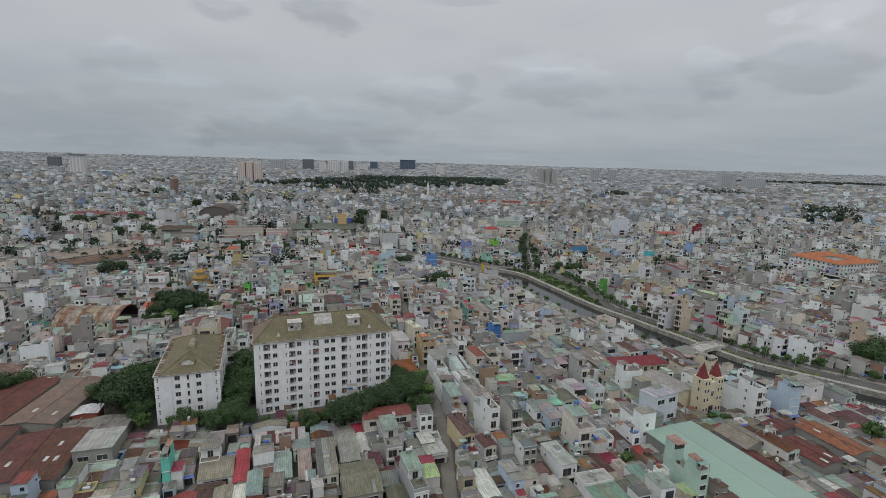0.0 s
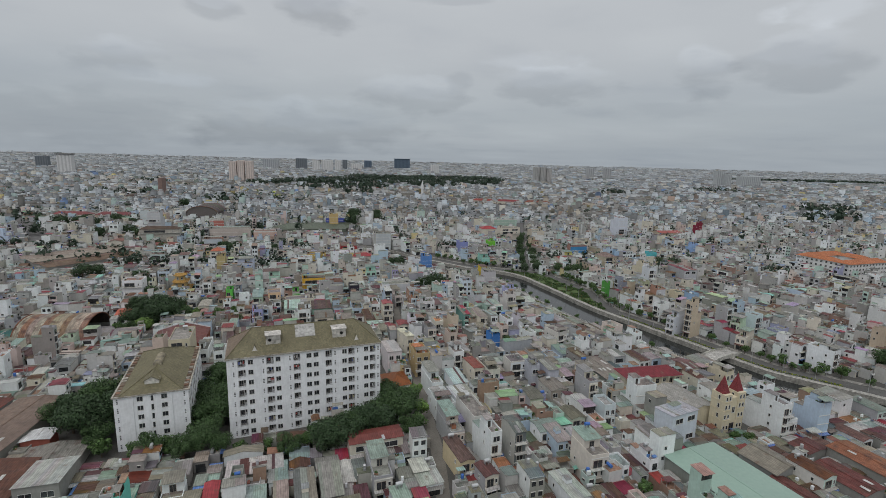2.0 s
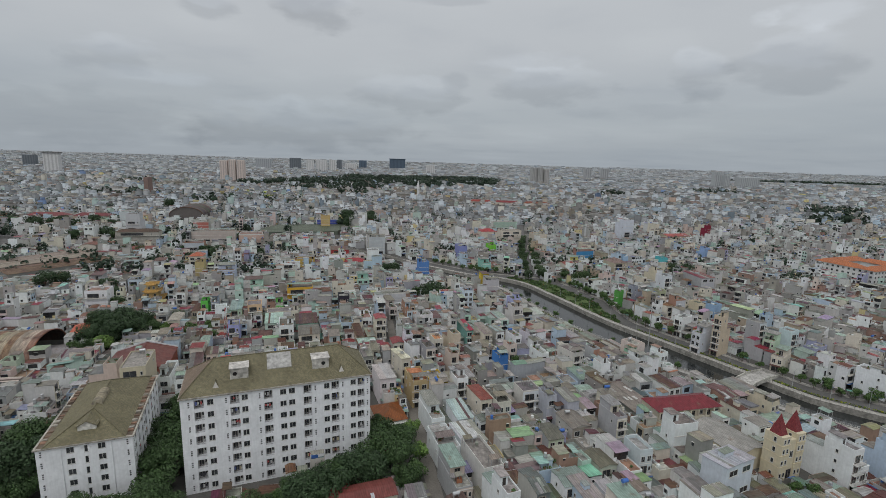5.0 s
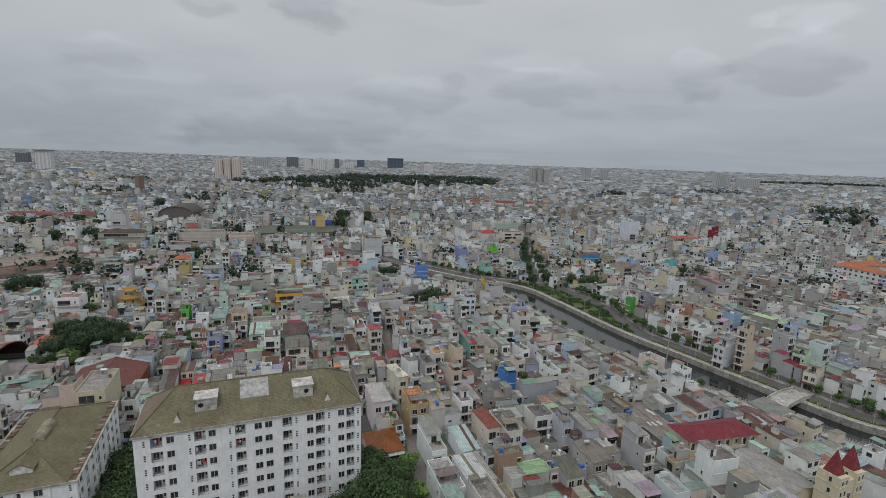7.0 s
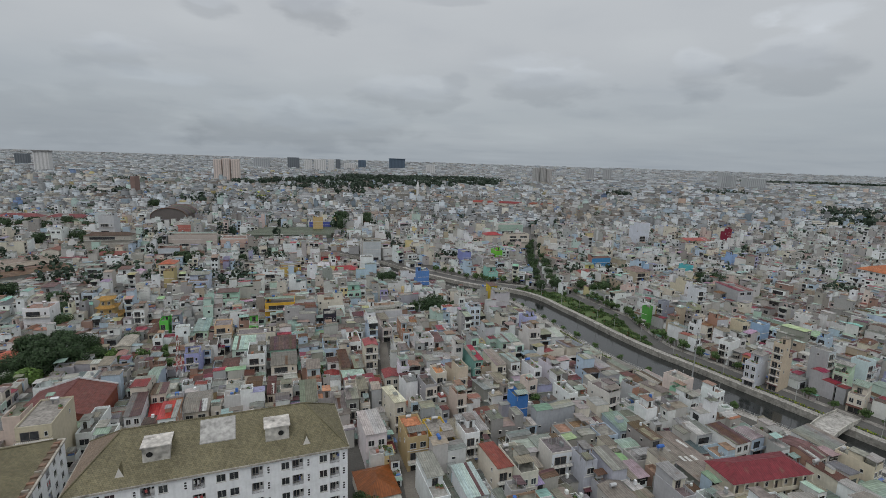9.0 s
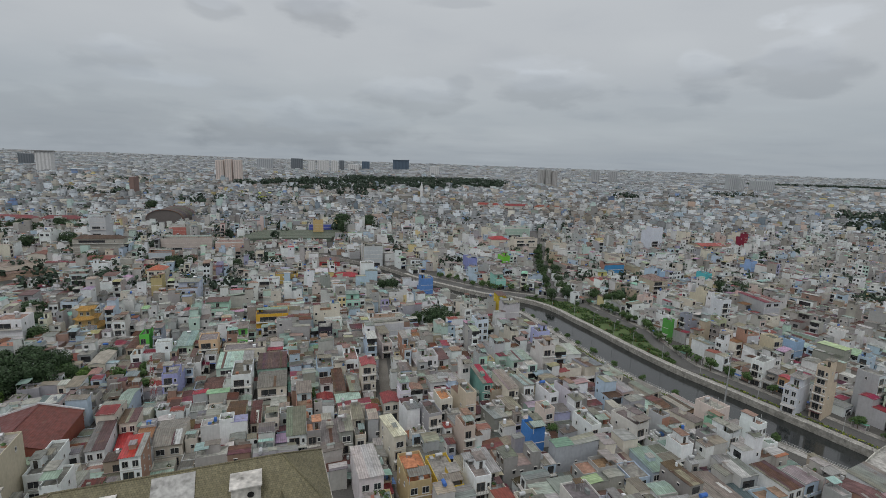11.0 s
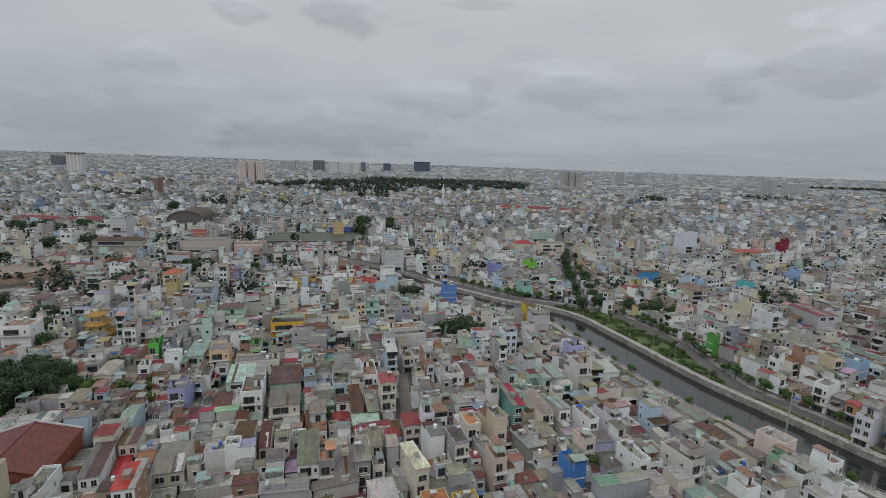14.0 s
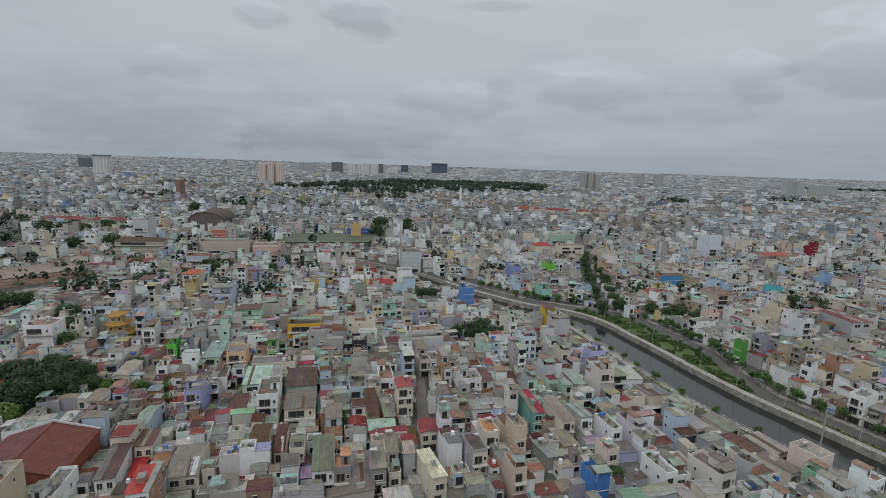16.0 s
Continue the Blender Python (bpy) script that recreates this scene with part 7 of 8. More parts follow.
house(-36.6, 331.9, 14, 4.5, 13.0, 2, "mint green", "flat")
house(-32.4, 333.0, 14, 4.1, 13.0, 1, "pale blue", "terrace")
house(-37.7, 313.8, 14, 5.8, 9.0, 2, "pale blue", "flat", tint=(0.48, 0.52, 0.6))
house(-32.7, 317.1, 14, 5.4, 13.0, 1, "white", "terrace")
house(-25.1, 296.9, 14, 5.3, 14.0, 2, "white", "flat")
house(-20.2, 298.2, 14, 4.9, 14.0, 1, "white", "terrace")
house(-13.0, 332.0, 16, 15.5, 12.0, 3, "white", "flat", tint=(0.5, 0.5, 0.53), openings=0.4)
house(-12.7, 315.8, 18, 4.5, 14.0, 3, "pink", "terrace", tint=(0.6, 0.52, 0.5))
house(-8.5, 317.1, 18, 4.2, 14.0, 2, "white", "flat")
house(-34.0, 288.7, 14, 6.0, 13.0, 2, "pale blue", "flat")
house(-26.2, 273.6, 14, 3.6, 20.0, 2, "tan", "rusty brown tin", slope='mono')
house(-20.3, 270.6, 14, 3.6, 13.1, 2, "tan", "beige tin", slope='mono')
house(-35.1, 258.9, 14, 4.9, 13.0, 3, "pale blue", "terrace", tint=(0.52, 0.62, 0.66))
house(-32.9, 239.8, 14, 5.3, 15.0, 3, "white", "beige tin", slope='mono')
house(-27.5, 237.4, 14, 4.0, 9.0, 3, "bare cement", "flat", top=(0.42, 0.2, 0.12))
house(-22.7, 238.3, 14, 6.0, 13.0, 2, "cream", "beige tin", slope='mono')
house(-18.5, 238.0, 14, 3.8, 9.0, 3, "bare cement", "beige tin", slope='mono')
house(-15.4, 243.2, 14, 3.2, 14.0, 3, "cream", "terrace")
house(-20.9, 260.5, 16, 8.0, 6.0, 2, "bare cement", "green tin", slope='cross')
house(-54.0, 250.5, 14, 5.1, 14.0, 2, "mint green", "rusty brown tin", tint=(0.5, 0.56, 0.46), slope='cross')
house(-48.0, 250.8, 14, 2.7, 14.0, 2, "cream", "rusty brown tin")
house(-41.9, 246.9, 14, 3.8, 13.0, 3, "cream", "flat")
house(-70.6, 274.2, 16, 6.1, 15.5, 1, "bare cement", "rusty brown tin", slope='cross')
house(-49.8, 274.1, 14, 9.6, 13.0, 2, "cream", "beige tin", slope='cross')
house(-6.7, 260.6, 14, 5.4, 7.0, 2, "cream", "red tin", slope='gable')
house(-4.6, 237.1, 22, 3.6, 13.3, 3, "cream", "beige tin", slope='mono', top=(0.55, 0.54, 0.42))
house(-1.9, 260.1, 18, 3.6, 4.6, 4, "white", "terrace", tint=(0.6, 0.6, 0.66))
house(-15.8, 276.0, 14, 5.2, 7.0, 4, "cream", "red tin", slope='gable', top=(0.25, 0.05, 0.06))
house(-2.9, 302.0, 14, 2.9, 14.0, 4, "pale blue", "terrace", tint=(0.46, 0.56, 0.64))
house(5.6, 294.5, 14, 6.8, 16.0, 3, "white", "flat", tint=(0.64, 0.64, 0.65))
house(12.0, 296.1, 14, 6.3, 16.0, 2, "white", "terrace")
house(59.6, 322.5, 16, 6.3, 10.5, 3, "lilac", "flat", tint=(0.42, 0.44, 0.68))
house(55.0, 296.3, 14, 5.6, 10.5, 4, "white", "flat", tint=(0.56, 0.54, 0.51), openings=0.4)
house(68.4, 305.5, 10, 8.0, 10.5, 2, "white", "grey tin", openings=0.2)
house(19.9, 274.9, 14, 3.6, 3.6, 4, "white", "flat", tint=(0.66, 0.65, 0.62), openings=0.3)
house(27.6, 295.4, 14, 3.4, 13.0, 3, "mint green", "flat", tint=(0.4, 0.62, 0.52), openings=0.3)
house(36.1, 307.4, 14, 4.6, 13.0, 3, "grey", "flat", tint=(0.46, 0.47, 0.49), openings=0.3)
house(26.0, 272.4, 14, 3.7, 13.4, 3, "mint green", "red tin", tint=(0.16, 0.34, 0.3), slope='mono', top=(0.3, 0.03, 0.05))
house(12.3, 275.8, 14, 11.8, 7.0, 2, "white", "grey tin", slope='mono')
house(44.8, 298.1, 14, 9.2, 9.0, 2, "mint green", "green tin", tint=(0.4, 0.54, 0.46))
house(45.7, 322.8, 14, 3.6, 13.4, 3, "cream", "flat")
house(51.3, 320.6, 14, 3.6, 9.1, 2, "mint green", "flat", tint=(0.12, 0.32, 0.18))
house(18.0, 257.0, 18, 3.6, 13.1, 4, "cream", "flat", tint=(0.56, 0.47, 0.38))
house(10.4, 258.4, 16, 4.2, 13.0, 3, "cream", "flat", top=(0.42, 0.2, 0.1))
house(6.0, 249.3, 20, 4.3, 13.4, 3, "cream", "flat", tint=(0.56, 0.52, 0.47))
house(16.1, 242.6, 18, 3.6, 13.3, 3, "pink", "flat", tint=(0.5, 0.42, 0.37))
house(27.8, 251.3, 20, 4.7, 9.4, 2, "bare cement", "grey tin", slope='mono')
house(34.0, 257.2, 18, 4.7, 7.4, 2, "tan", "beige tin")
house(34.3, 268.5, 14, 4.1, 14.0, 3, "cream", "beige tin")
house(43.1, 250.9, 20, 3.8, 9.3, 3, "pink", "flat", tint=(0.6, 0.52, 0.46))
house(40.6, 268.1, 16, 3.9, 9.5, 3, "white", "green tin")
house(47.9, 262.1, 18, 3.6, 9.1, 3, "white", "flat")
house(54.9, 262.4, 22, 3.6, 9.1, 3, "white", "flat", tint=(0.52, 0.51, 0.55))
house(56.3, 254.8, 20, 3.6, 6.1, 3, "white", "terrace")
house(36.7, 239.0, 16, 4.7, 9.3, 3, "pale blue", "flat", tint=(0.06, 0.18, 0.48), openings=0.5)
house(54.9, 241.5, 20, 3.6, 9.1, 3, "white", "flat")
house(72.6, 291.6, 16, 8.2, 9.5, 2, "cream", "grey tin", slope='mono')
house(74.4, 279.8, 16, 3.6, 3.6, 2, "grey", "flat")
house(31.6, 330.2, 14, 5.8, 14.0, 4, "pale blue", "flat", tint=(0.58, 0.66, 0.74))
house(27.2, 345.1, 14, 3.6, 7.6, 4, "white", "flat")
house(50.5, 353.7, 10, 8.9, 12.0, 4, "grey", "flat", tint=(0.44, 0.44, 0.46), openings=0.0)
house(78.7, 283.0, 22, 7.5, 7.0, 2, "cream", "grey tin")
house(77.2, 271.4, 22, 5.5, 10.5, 2, "pink", "grey tin", tint=(0.5, 0.4, 0.37), slope='mono')
house(68.8, 242.2, 26, 5.6, 9.8, 3, "white", "flat", tint=(0.56, 0.55, 0.52))
house(100.7, 250.9, 24, 6.3, 8.0, 3, "pink", "flat", tint=(0.58, 0.5, 0.47), openings=0.2)
house(95.0, 241.0, 20, 3.6, 3.8, 3, "mint green", "flat", tint=(0.26, 0.46, 0.33))
house(95.4, 235.8, 24, 4.7, 5.9, 3, "white", "flat")
house(107.1, 242.4, 24, 4.3, 9.3, 3, "white", "flat")
house(91.5, 249.7, 24, 4.5, 9.3, 2, "cream", "beige tin", slope='mono')
house(97.7, 264.6, 26, 7.0, 9.5, 1, "bare cement", "grey tin", slope='mono')
house(90.1, 276.5, 26, 6.3, 9.3, 1, "cream", "grey tin", slope='mono')
house(79.7, 245.1, 26, 3.6, 5.0, 3, "tan", "flat", tint=(0.36, 0.2, 0.14), openings=0.3)
house(169.1, 359.1, 14, 6.1, 13.0, 5, "white", "flat", tint=(0.6, 0.63, 0.68))
house(159.1, 344.0, 14, 5.6, 12.0, 3, "mint green", "flat", tint=(0.4, 0.44, 0.3))
house(154.0, 314.7, 12, 6.7, 11.8, 4, "grey", "flat", tint=(0.47, 0.48, 0.51), openings=0.2)
house(143.0, 311.8, -64, 3.6, 5.1, 4, "white", "terrace")
house(204.5, 374.3, 12, 11.3, 18.5, 4, "grey", "red tin", tint=(0.45, 0.45, 0.48), openings=0.15)
house(131.2, 338.2, -66, 3.6, 4.2, 3, "mint green", "flat", tint=(0.1, 0.3, 0.06), openings=0.1)
house(142.2, 339.3, -66, 3.6, 9.0, 4, "grey", "flat", tint=(0.26, 0.29, 0.34))
house(137.6, 358.3, 12, 4.5, 9.2, 2, "white", "flat")
house(182.4, 345.4, 14, 4.1, 9.3, 3, "pink", "flat")
house(169.6, 316.0, 12, 5.4, 7.1, 3, "cream", "flat", tint=(0.56, 0.5, 0.38))
house(153.1, 302.3, 14, 5.7, 9.9, 3, "white", "terrace")
house(153.0, 293.8, 14, 3.6, 6.1, 3, "white", "flat", tint=(0.6, 0.6, 0.6))
house(137.9, 317.9, 16, 4.5, 9.0, 2, "white", "green tin")
house(144.9, 297.4, 20, 5.6, 9.1, 1, "cream", "beige tin")
house(128.4, 378.6, 14, 6.4, 10.5, 2, "cream", "terrace")
house(122.6, 379.4, 14, 4.6, 9.5, 2, "white", "grey tin")
house(142.4, 266.3, -60, 4.6, 9.4, 4, "white", "terrace", tint=(0.54, 0.56, 0.6))
house(149.2, 279.9, -60, 3.6, 3.6, 2, "cream", "red tin", tint=(0.5, 0.28, 0.15), slope='gable')
house(149.8, 262.6, -60, 3.8, 9.4, 6, "cream", "flat", tint=(0.52, 0.44, 0.34))
house(168.1, 264.0, 22, 5.3, 6.7, 5, "pale blue", "flat", tint=(0.52, 0.58, 0.6))
house(171.1, 256.5, -58, 5.1, 6.4, 4, "mint green", "terrace", tint=(0.42, 0.56, 0.42))
house(181.1, 261.8, 22, 6.0, 10.1, 4, "white", "flat", tint=(0.52, 0.62, 0.64))
house(167.6, 245.2, -56, 4.7, 9.4, 3, "cream", "terrace")
house(184.3, 249.0, 24, 6.0, 9.9, 2, "mint green", "terrace")
house(145.3, 288.2, -62, 4.7, 8.5, 3, "white", "flat")
house(147.6, 284.2, -62, 4.4, 8.5, 2, "grey", "terrace")
house(176.5, 312.5, 20, 6.1, 8.0, 3, "pale blue", "flat", tint=(0.3, 0.42, 0.6), openings=0.1)
house(70.3, 201.7, 16, 4.9, 9.2, 3, "cream", "terrace")
house(99.1, 218.7, 18, 5.7, 10.5, 2, "white", "rusty brown tin")
house(111.7, 221.9, 18, 4.9, 9.4, 2, "pink", "flat")
house(98.0, 242.9, 18, 4.9, 6.6, 2, "white", "terrace")
house(131.5, 221.5, 24, 10.5, 10.5, 1, "white", "grey tin", slope='mono')
house(129.6, 205.7, 24, 5.2, 9.5, 2, "cream", "flat", tint=(0.56, 0.52, 0.4))
house(134.1, 207.7, 24, 4.8, 9.5, 1, "white", "terrace")
house(116.9, 211.1, 20, 6.3, 10.5, 2, "cream", "rusty brown tin", slope='cross')
house(115.4, 200.5, 16, 3.8, 8.4, 2, "cream", "rusty brown tin")
house(117.1, 192.5, 14, 3.6, 7.6, 2, "white", "red tin", top=(0.24, 0.03, 0.05))
house(77.4, 230.9, 14, 4.2, 9.0, 3, "white", "flat")
house(67.5, 225.6, 14, 5.9, 9.5, 2, "pale blue", "green tin", tint=(0.4, 0.46, 0.52))
house(60.5, 245.8, 14, 4.3, 9.0, 2, "white", "flat")
house(73.4, 250.9, 14, 6.4, 9.5, 2, "white", "flat")
house(149.7, 463.0, 14, 17.3, 10.5, 4, "pale blue", "flat", tint=(0.06, 0.24, 0.46), openings=0.1)
house(138.3, 449.6, 14, 8.2, 12.0, 3, "yellow", "terrace", tint=(0.56, 0.52, 0.2))
house(146.0, 451.1, 14, 7.6, 11.0, 2, "white", "flat")
house(129.9, 437.0, 14, 13.3, 13.0, 2, "cream", "red tin", slope='cross', top=(0.25, 0.05, 0.04))
house(161.5, 418.2, 14, 11.7, 14.0, 4, "tan", "rusty brown tin", tint=(0.46, 0.4, 0.31), slope='hip', top=(0.22, 0.17, 0.14))
house(243.9, 591.7, 14, 12.8, 16.0, 8, "white", "flat", tint=(0.6, 0.64, 0.7))
house(350.0, 604.6, 14, 5.3, 9.6, 6, "tan", "flat", tint=(0.22, 0.03, 0.045), openings=0.2)
house(361.9, 636.4, 14, 5.7, 10.2, 5, "cream", "flat")
house(287.3, 608.7, 14, 5.9, 13.0, 6, "cream", "flat")
house(83.8, 589.8, 12, 17.7, 12.0, 3, "cream", "red tin", slope='hip', top=(0.3, 0.035, 0.04))
house(101.5, 556.7, 12, 23.2, 16.0, 5, "cream", "flat", tint=(0.55, 0.5, 0.42))
house(108.2, 629.9, 10, 28.1, 16.0, 5, "mint green", "flat", tint=(0.32, 0.42, 0.36), openings=0.2)
house(74.2, 500.7, 12, 5.9, 12.0, 3, "mint green", "flat", tint=(0.16, 0.48, 0.05), openings=0.3)
house(42.9, 473.5, 12, 7.1, 14.0, 4, "lilac", "flat", tint=(0.22, 0.26, 0.52), openings=0.5)
house(58.7, 434.4, 12, 7.2, 12.0, 3, "mint green", "terrace", tint=(0.28, 0.56, 0.48))
house(7.2, 406.7, 12, 7.7, 12.0, 4, "pale blue", "flat", tint=(0.09, 0.21, 0.48), openings=0.1)
house(49.8, 369.4, 10, 4.9, 12.0, 4, "yellow", "terrace", tint=(0.56, 0.42, 0.06))
house(54.5, 370.2, 10, 4.5, 12.0, 3, "white", "flat")
house(216.6, 450.1, 14, 5.2, 9.5, 3, "mint green", "flat", tint=(0.1, 0.42, 0.46), openings=0.0)
house(183.9, 547.4, 12, 4.5, 12.0, 3, "cream", "flat")
house(188.1, 548.3, 12, 4.1, 12.0, 2, "white", "terrace")
house(133.4, 554.1, 12, 13.1, 16.0, 4, "cream", "flat", tint=(0.55, 0.5, 0.42))
house(145.7, 556.7, 12, 12.1, 16.0, 3, "white", "terrace")
house(166.8, 495.8, 12, 10.6, 14.5, 4, "cream", "flat", tint=(0.54, 0.49, 0.42))
house(176.8, 497.9, 12, 9.8, 14.5, 3, "grey", "terrace")
house(171.3, 471.6, 14, 5.4, 12.0, 3, "tan", "beige tin")
house(182.6, 455.0, 14, 5.4, 12.0, 3, "pale blue", "flat", tint=(0.3, 0.42, 0.56), openings=0.1)
house(274.7, 484.4, 14, 5.9, 10.4, 4, "pale blue", "flat", tint=(0.26, 0.38, 0.62), openings=0.2)
house(242.6, 518.4, 14, 8.8, 13.0, 3, "cream", "flat")
house(250.9, 520.4, 14, 8.2, 13.0, 2, "grey", "terrace")
house(138.5, 384.0, 14, 7.1, 10.5, 3, "pink", "flat")
house(180.4, 392.2, 16, 6.3, 12.0, 4, "cream", "flat", tint=(0.56, 0.52, 0.4))
house(300.9, 585.7, 12, 30.3, 18.5, 3, "tan", "red tin", slope='cross', top=(0.3, 0.04, 0.05))
house(-63.9, 432.3, 12, 17.8, 10.0, 3, "yellow", "grey tin", tint=(0.62, 0.55, 0.24), top=(0.5, 0.5, 0.5), slope='mono')
house(-47.1, 433.2, 12, 17.2, 10.0, 2, "cream", "red tin", slope='hip', top=(0.26, 0.03, 0.05))
house(-161.9, 415.5, 10, 9.7, 11.0, 4, "cream", "red tin", slope='hip', top=(0.36, 0.11, 0.05))
house(-149.6, 392.6, 10, 5.9, 11.0, 4, "yellow", "flat", tint=(0.42, 0.36, 0.18), openings=0.2)
house(-187.9, 514.2, 12, 38.1, 13.0, 5, "tan", "flat", tint=(0.48, 0.42, 0.37))
house(-187.2, 471.7, 12, 15.4, 14.0, 4, "grey", "flat", tint=(0.44, 0.48, 0.52))
house(-154.4, 519.1, 12, 22.7, 18.0, 4, "pink", "flat", tint=(0.54, 0.38, 0.32), openings=0.4)
house(-233.5, 595.7, 12, 15.2, 14.0, 4, "pink", "flat", tint=(0.44, 0.17, 0.14), openings=0.2)
house(-250.5, 501.9, 12, 35.1, 10.0, 5, "tan", "rusty brown tin", tint=(0.4, 0.38, 0.33), slope='hip')
house(-281.5, 554.0, 12, 12.3, 16.0, 8, "grey", "flat", tint=(0.46, 0.48, 0.5), openings=0.2)
house(-107.7, 645.7, 12, 10.8, 12.0, 5, "yellow", "flat", tint=(0.52, 0.38, 0.18), openings=0.0)
house(-108.6, 664.2, 12, 25.2, 12.0, 3, "pale blue", "flat", tint=(0.08, 0.11, 0.42), openings=0.0)
house(-34.5, 500.9, 10, 14.9, 14.0, 5, "grey", "flat", tint=(0.46, 0.48, 0.5), openings=0.0)
house(-32.3, 432.4, 10, 8.9, 13.0, 5, "white", "flat", openings=0.1)
house(-102.4, 498.7, 12, 9.6, 13.0, 4, "white", "flat", openings=0.0)
house(-83.5, 424.1, 12, 13.2, 13.0, 3, "yellow", "flat", tint=(0.55, 0.4, 0.12), openings=0.2)
house(-129.1, 385.2, 12, 11.0, 13.0, 4, "pale blue", "terrace", tint=(0.46, 0.52, 0.64))
house(-91.4, 409.6, 12, 13.2, 12.0, 3, "white", "flat")
house(-17.0, 372.6, 14, 4.7, 12.0, 3, "lilac", "flat", tint=(0.3, 0.28, 0.48))
house(-35.1, 377.8, 14, 8.0, 10.0, 3, "mint green", "terrace", tint=(0.34, 0.58, 0.48))
house(-102.4, 358.1, 14, 11.0, 13.0, 3, "mint green", "terrace", tint=(0.42, 0.62, 0.52))
house(-138.9, 336.3, 14, 5.2, 12.0, 2, "white", "flat")
house(-63.9, 467.8, 12, 14.4, 14.0, 3, "tan", "red tin", tint=(0.4, 0.05, 0.06), slope='mono', top=(0.14, 0.05, 0.04))
house(-321.5, 617.5, 10, 16.3, 18.0, 6, "grey", "flat", tint=(0.52, 0.56, 0.58), openings=0.3)
house(-194.6, 529.0, 8, 40.4, 16.0, 4, "cream", "flat", tint=(0.56, 0.55, 0.5))
house(-265.0, 525.6, 8, 32.5, 16.0, 3, "cream", "rusty brown tin", slope='cross')
house(-432.0, 648.0, 5, 44.0, 14.0, 3, "cream", "red tin", slope="hip", top=(0.17, 0.03, 0.03))
house(-384.0, 653.0, 5, 40.0, 14.0, 3, "tan", "red tin", slope="hip", top=(0.17, 0.03, 0.03))
house(-398.0, 606.9, 6, 15.2, 12.0, 2, "cream", "red tin", slope='hip')
house(-195.0, 487.2, 10, 16.4, 14.0, 3, "white", "flat")
house(-230.8, 472.7, 8, 18.0, 16.0, 2, "cream", "red tin", slope='cross')
house(-272.0, 468.0, 12, 11.0, 12.0, 3, "cream", "red tin", slope="gable", top=(0.18, 0.05, 0.04))
house(-88.6, 441.2, 12, 14.2, 13.0, 2, "yellow", "flat", tint=(0.56, 0.45, 0.18))
house(-66.9, 480.9, 12, 13.5, 13.0, 2, "cream", "red tin", slope='cross')
house(-132.6, 399.2, 14, 7.2, 13.0, 3, "pale blue", "flat")
house(-139.1, 396.4, 14, 5.0, 13.0, 3, "white", "flat")
house(-37.4, 522.0, 12, 17.5, 14.0, 4, "grey", "flat", tint=(0.42, 0.43, 0.45), openings=0.1)
house(-107.5, 515.9, 12, 10.5, 13.0, 3, "white", "flat")
house(-176.7, 603.6, 12, 6.3, 9.0, 3, "white", "flat", openings=0.2)
house(-309.3, 491.1, 12, 5.4, 12.3, 4, "white", "terrace")
house(-307.7, 526.5, 12, 7.9, 14.0, 5, "white", "flat")
house(-212.4, 443.0, 12, 9.7, 13.0, 3, "white", "flat")
house(-179.5, 396.0, 14, 7.1, 14.0, 4, "white", "terrace")
house(-207.7, 415.1, 14, 10.3, 14.0, 3, "pale blue", "flat", tint=(0.46, 0.54, 0.54))
house(-173.9, 356.5, 14, 7.7, 13.0, 3, "pale blue", "flat", tint=(0.5, 0.58, 0.66))
house(-203.0, 364.1, 14, 6.7, 14.0, 3, "grey", "terrace")
house(-133.4, 327.1, 14, 4.9, 8.0, 3, "white", "flat")
house(-158.5, 384.1, 14, 10.4, 13.0, 1, "cream", "red tin", slope='cross', top=(0.34, 0.07, 0.04))
house(-142.0, 383.8, 14, 5.4, 10.5, 2, "pink", "flat", tint=(0.34, 0.13, 0.09))
house(-37.5, 388.7, 14, 10.1, 12.0, 2, "mint green", "flat", tint=(0.3, 0.56, 0.48))
house(-14.9, 350.0, 16, 17.6, 13.0, 2, "white", "flat", openings=0.3)


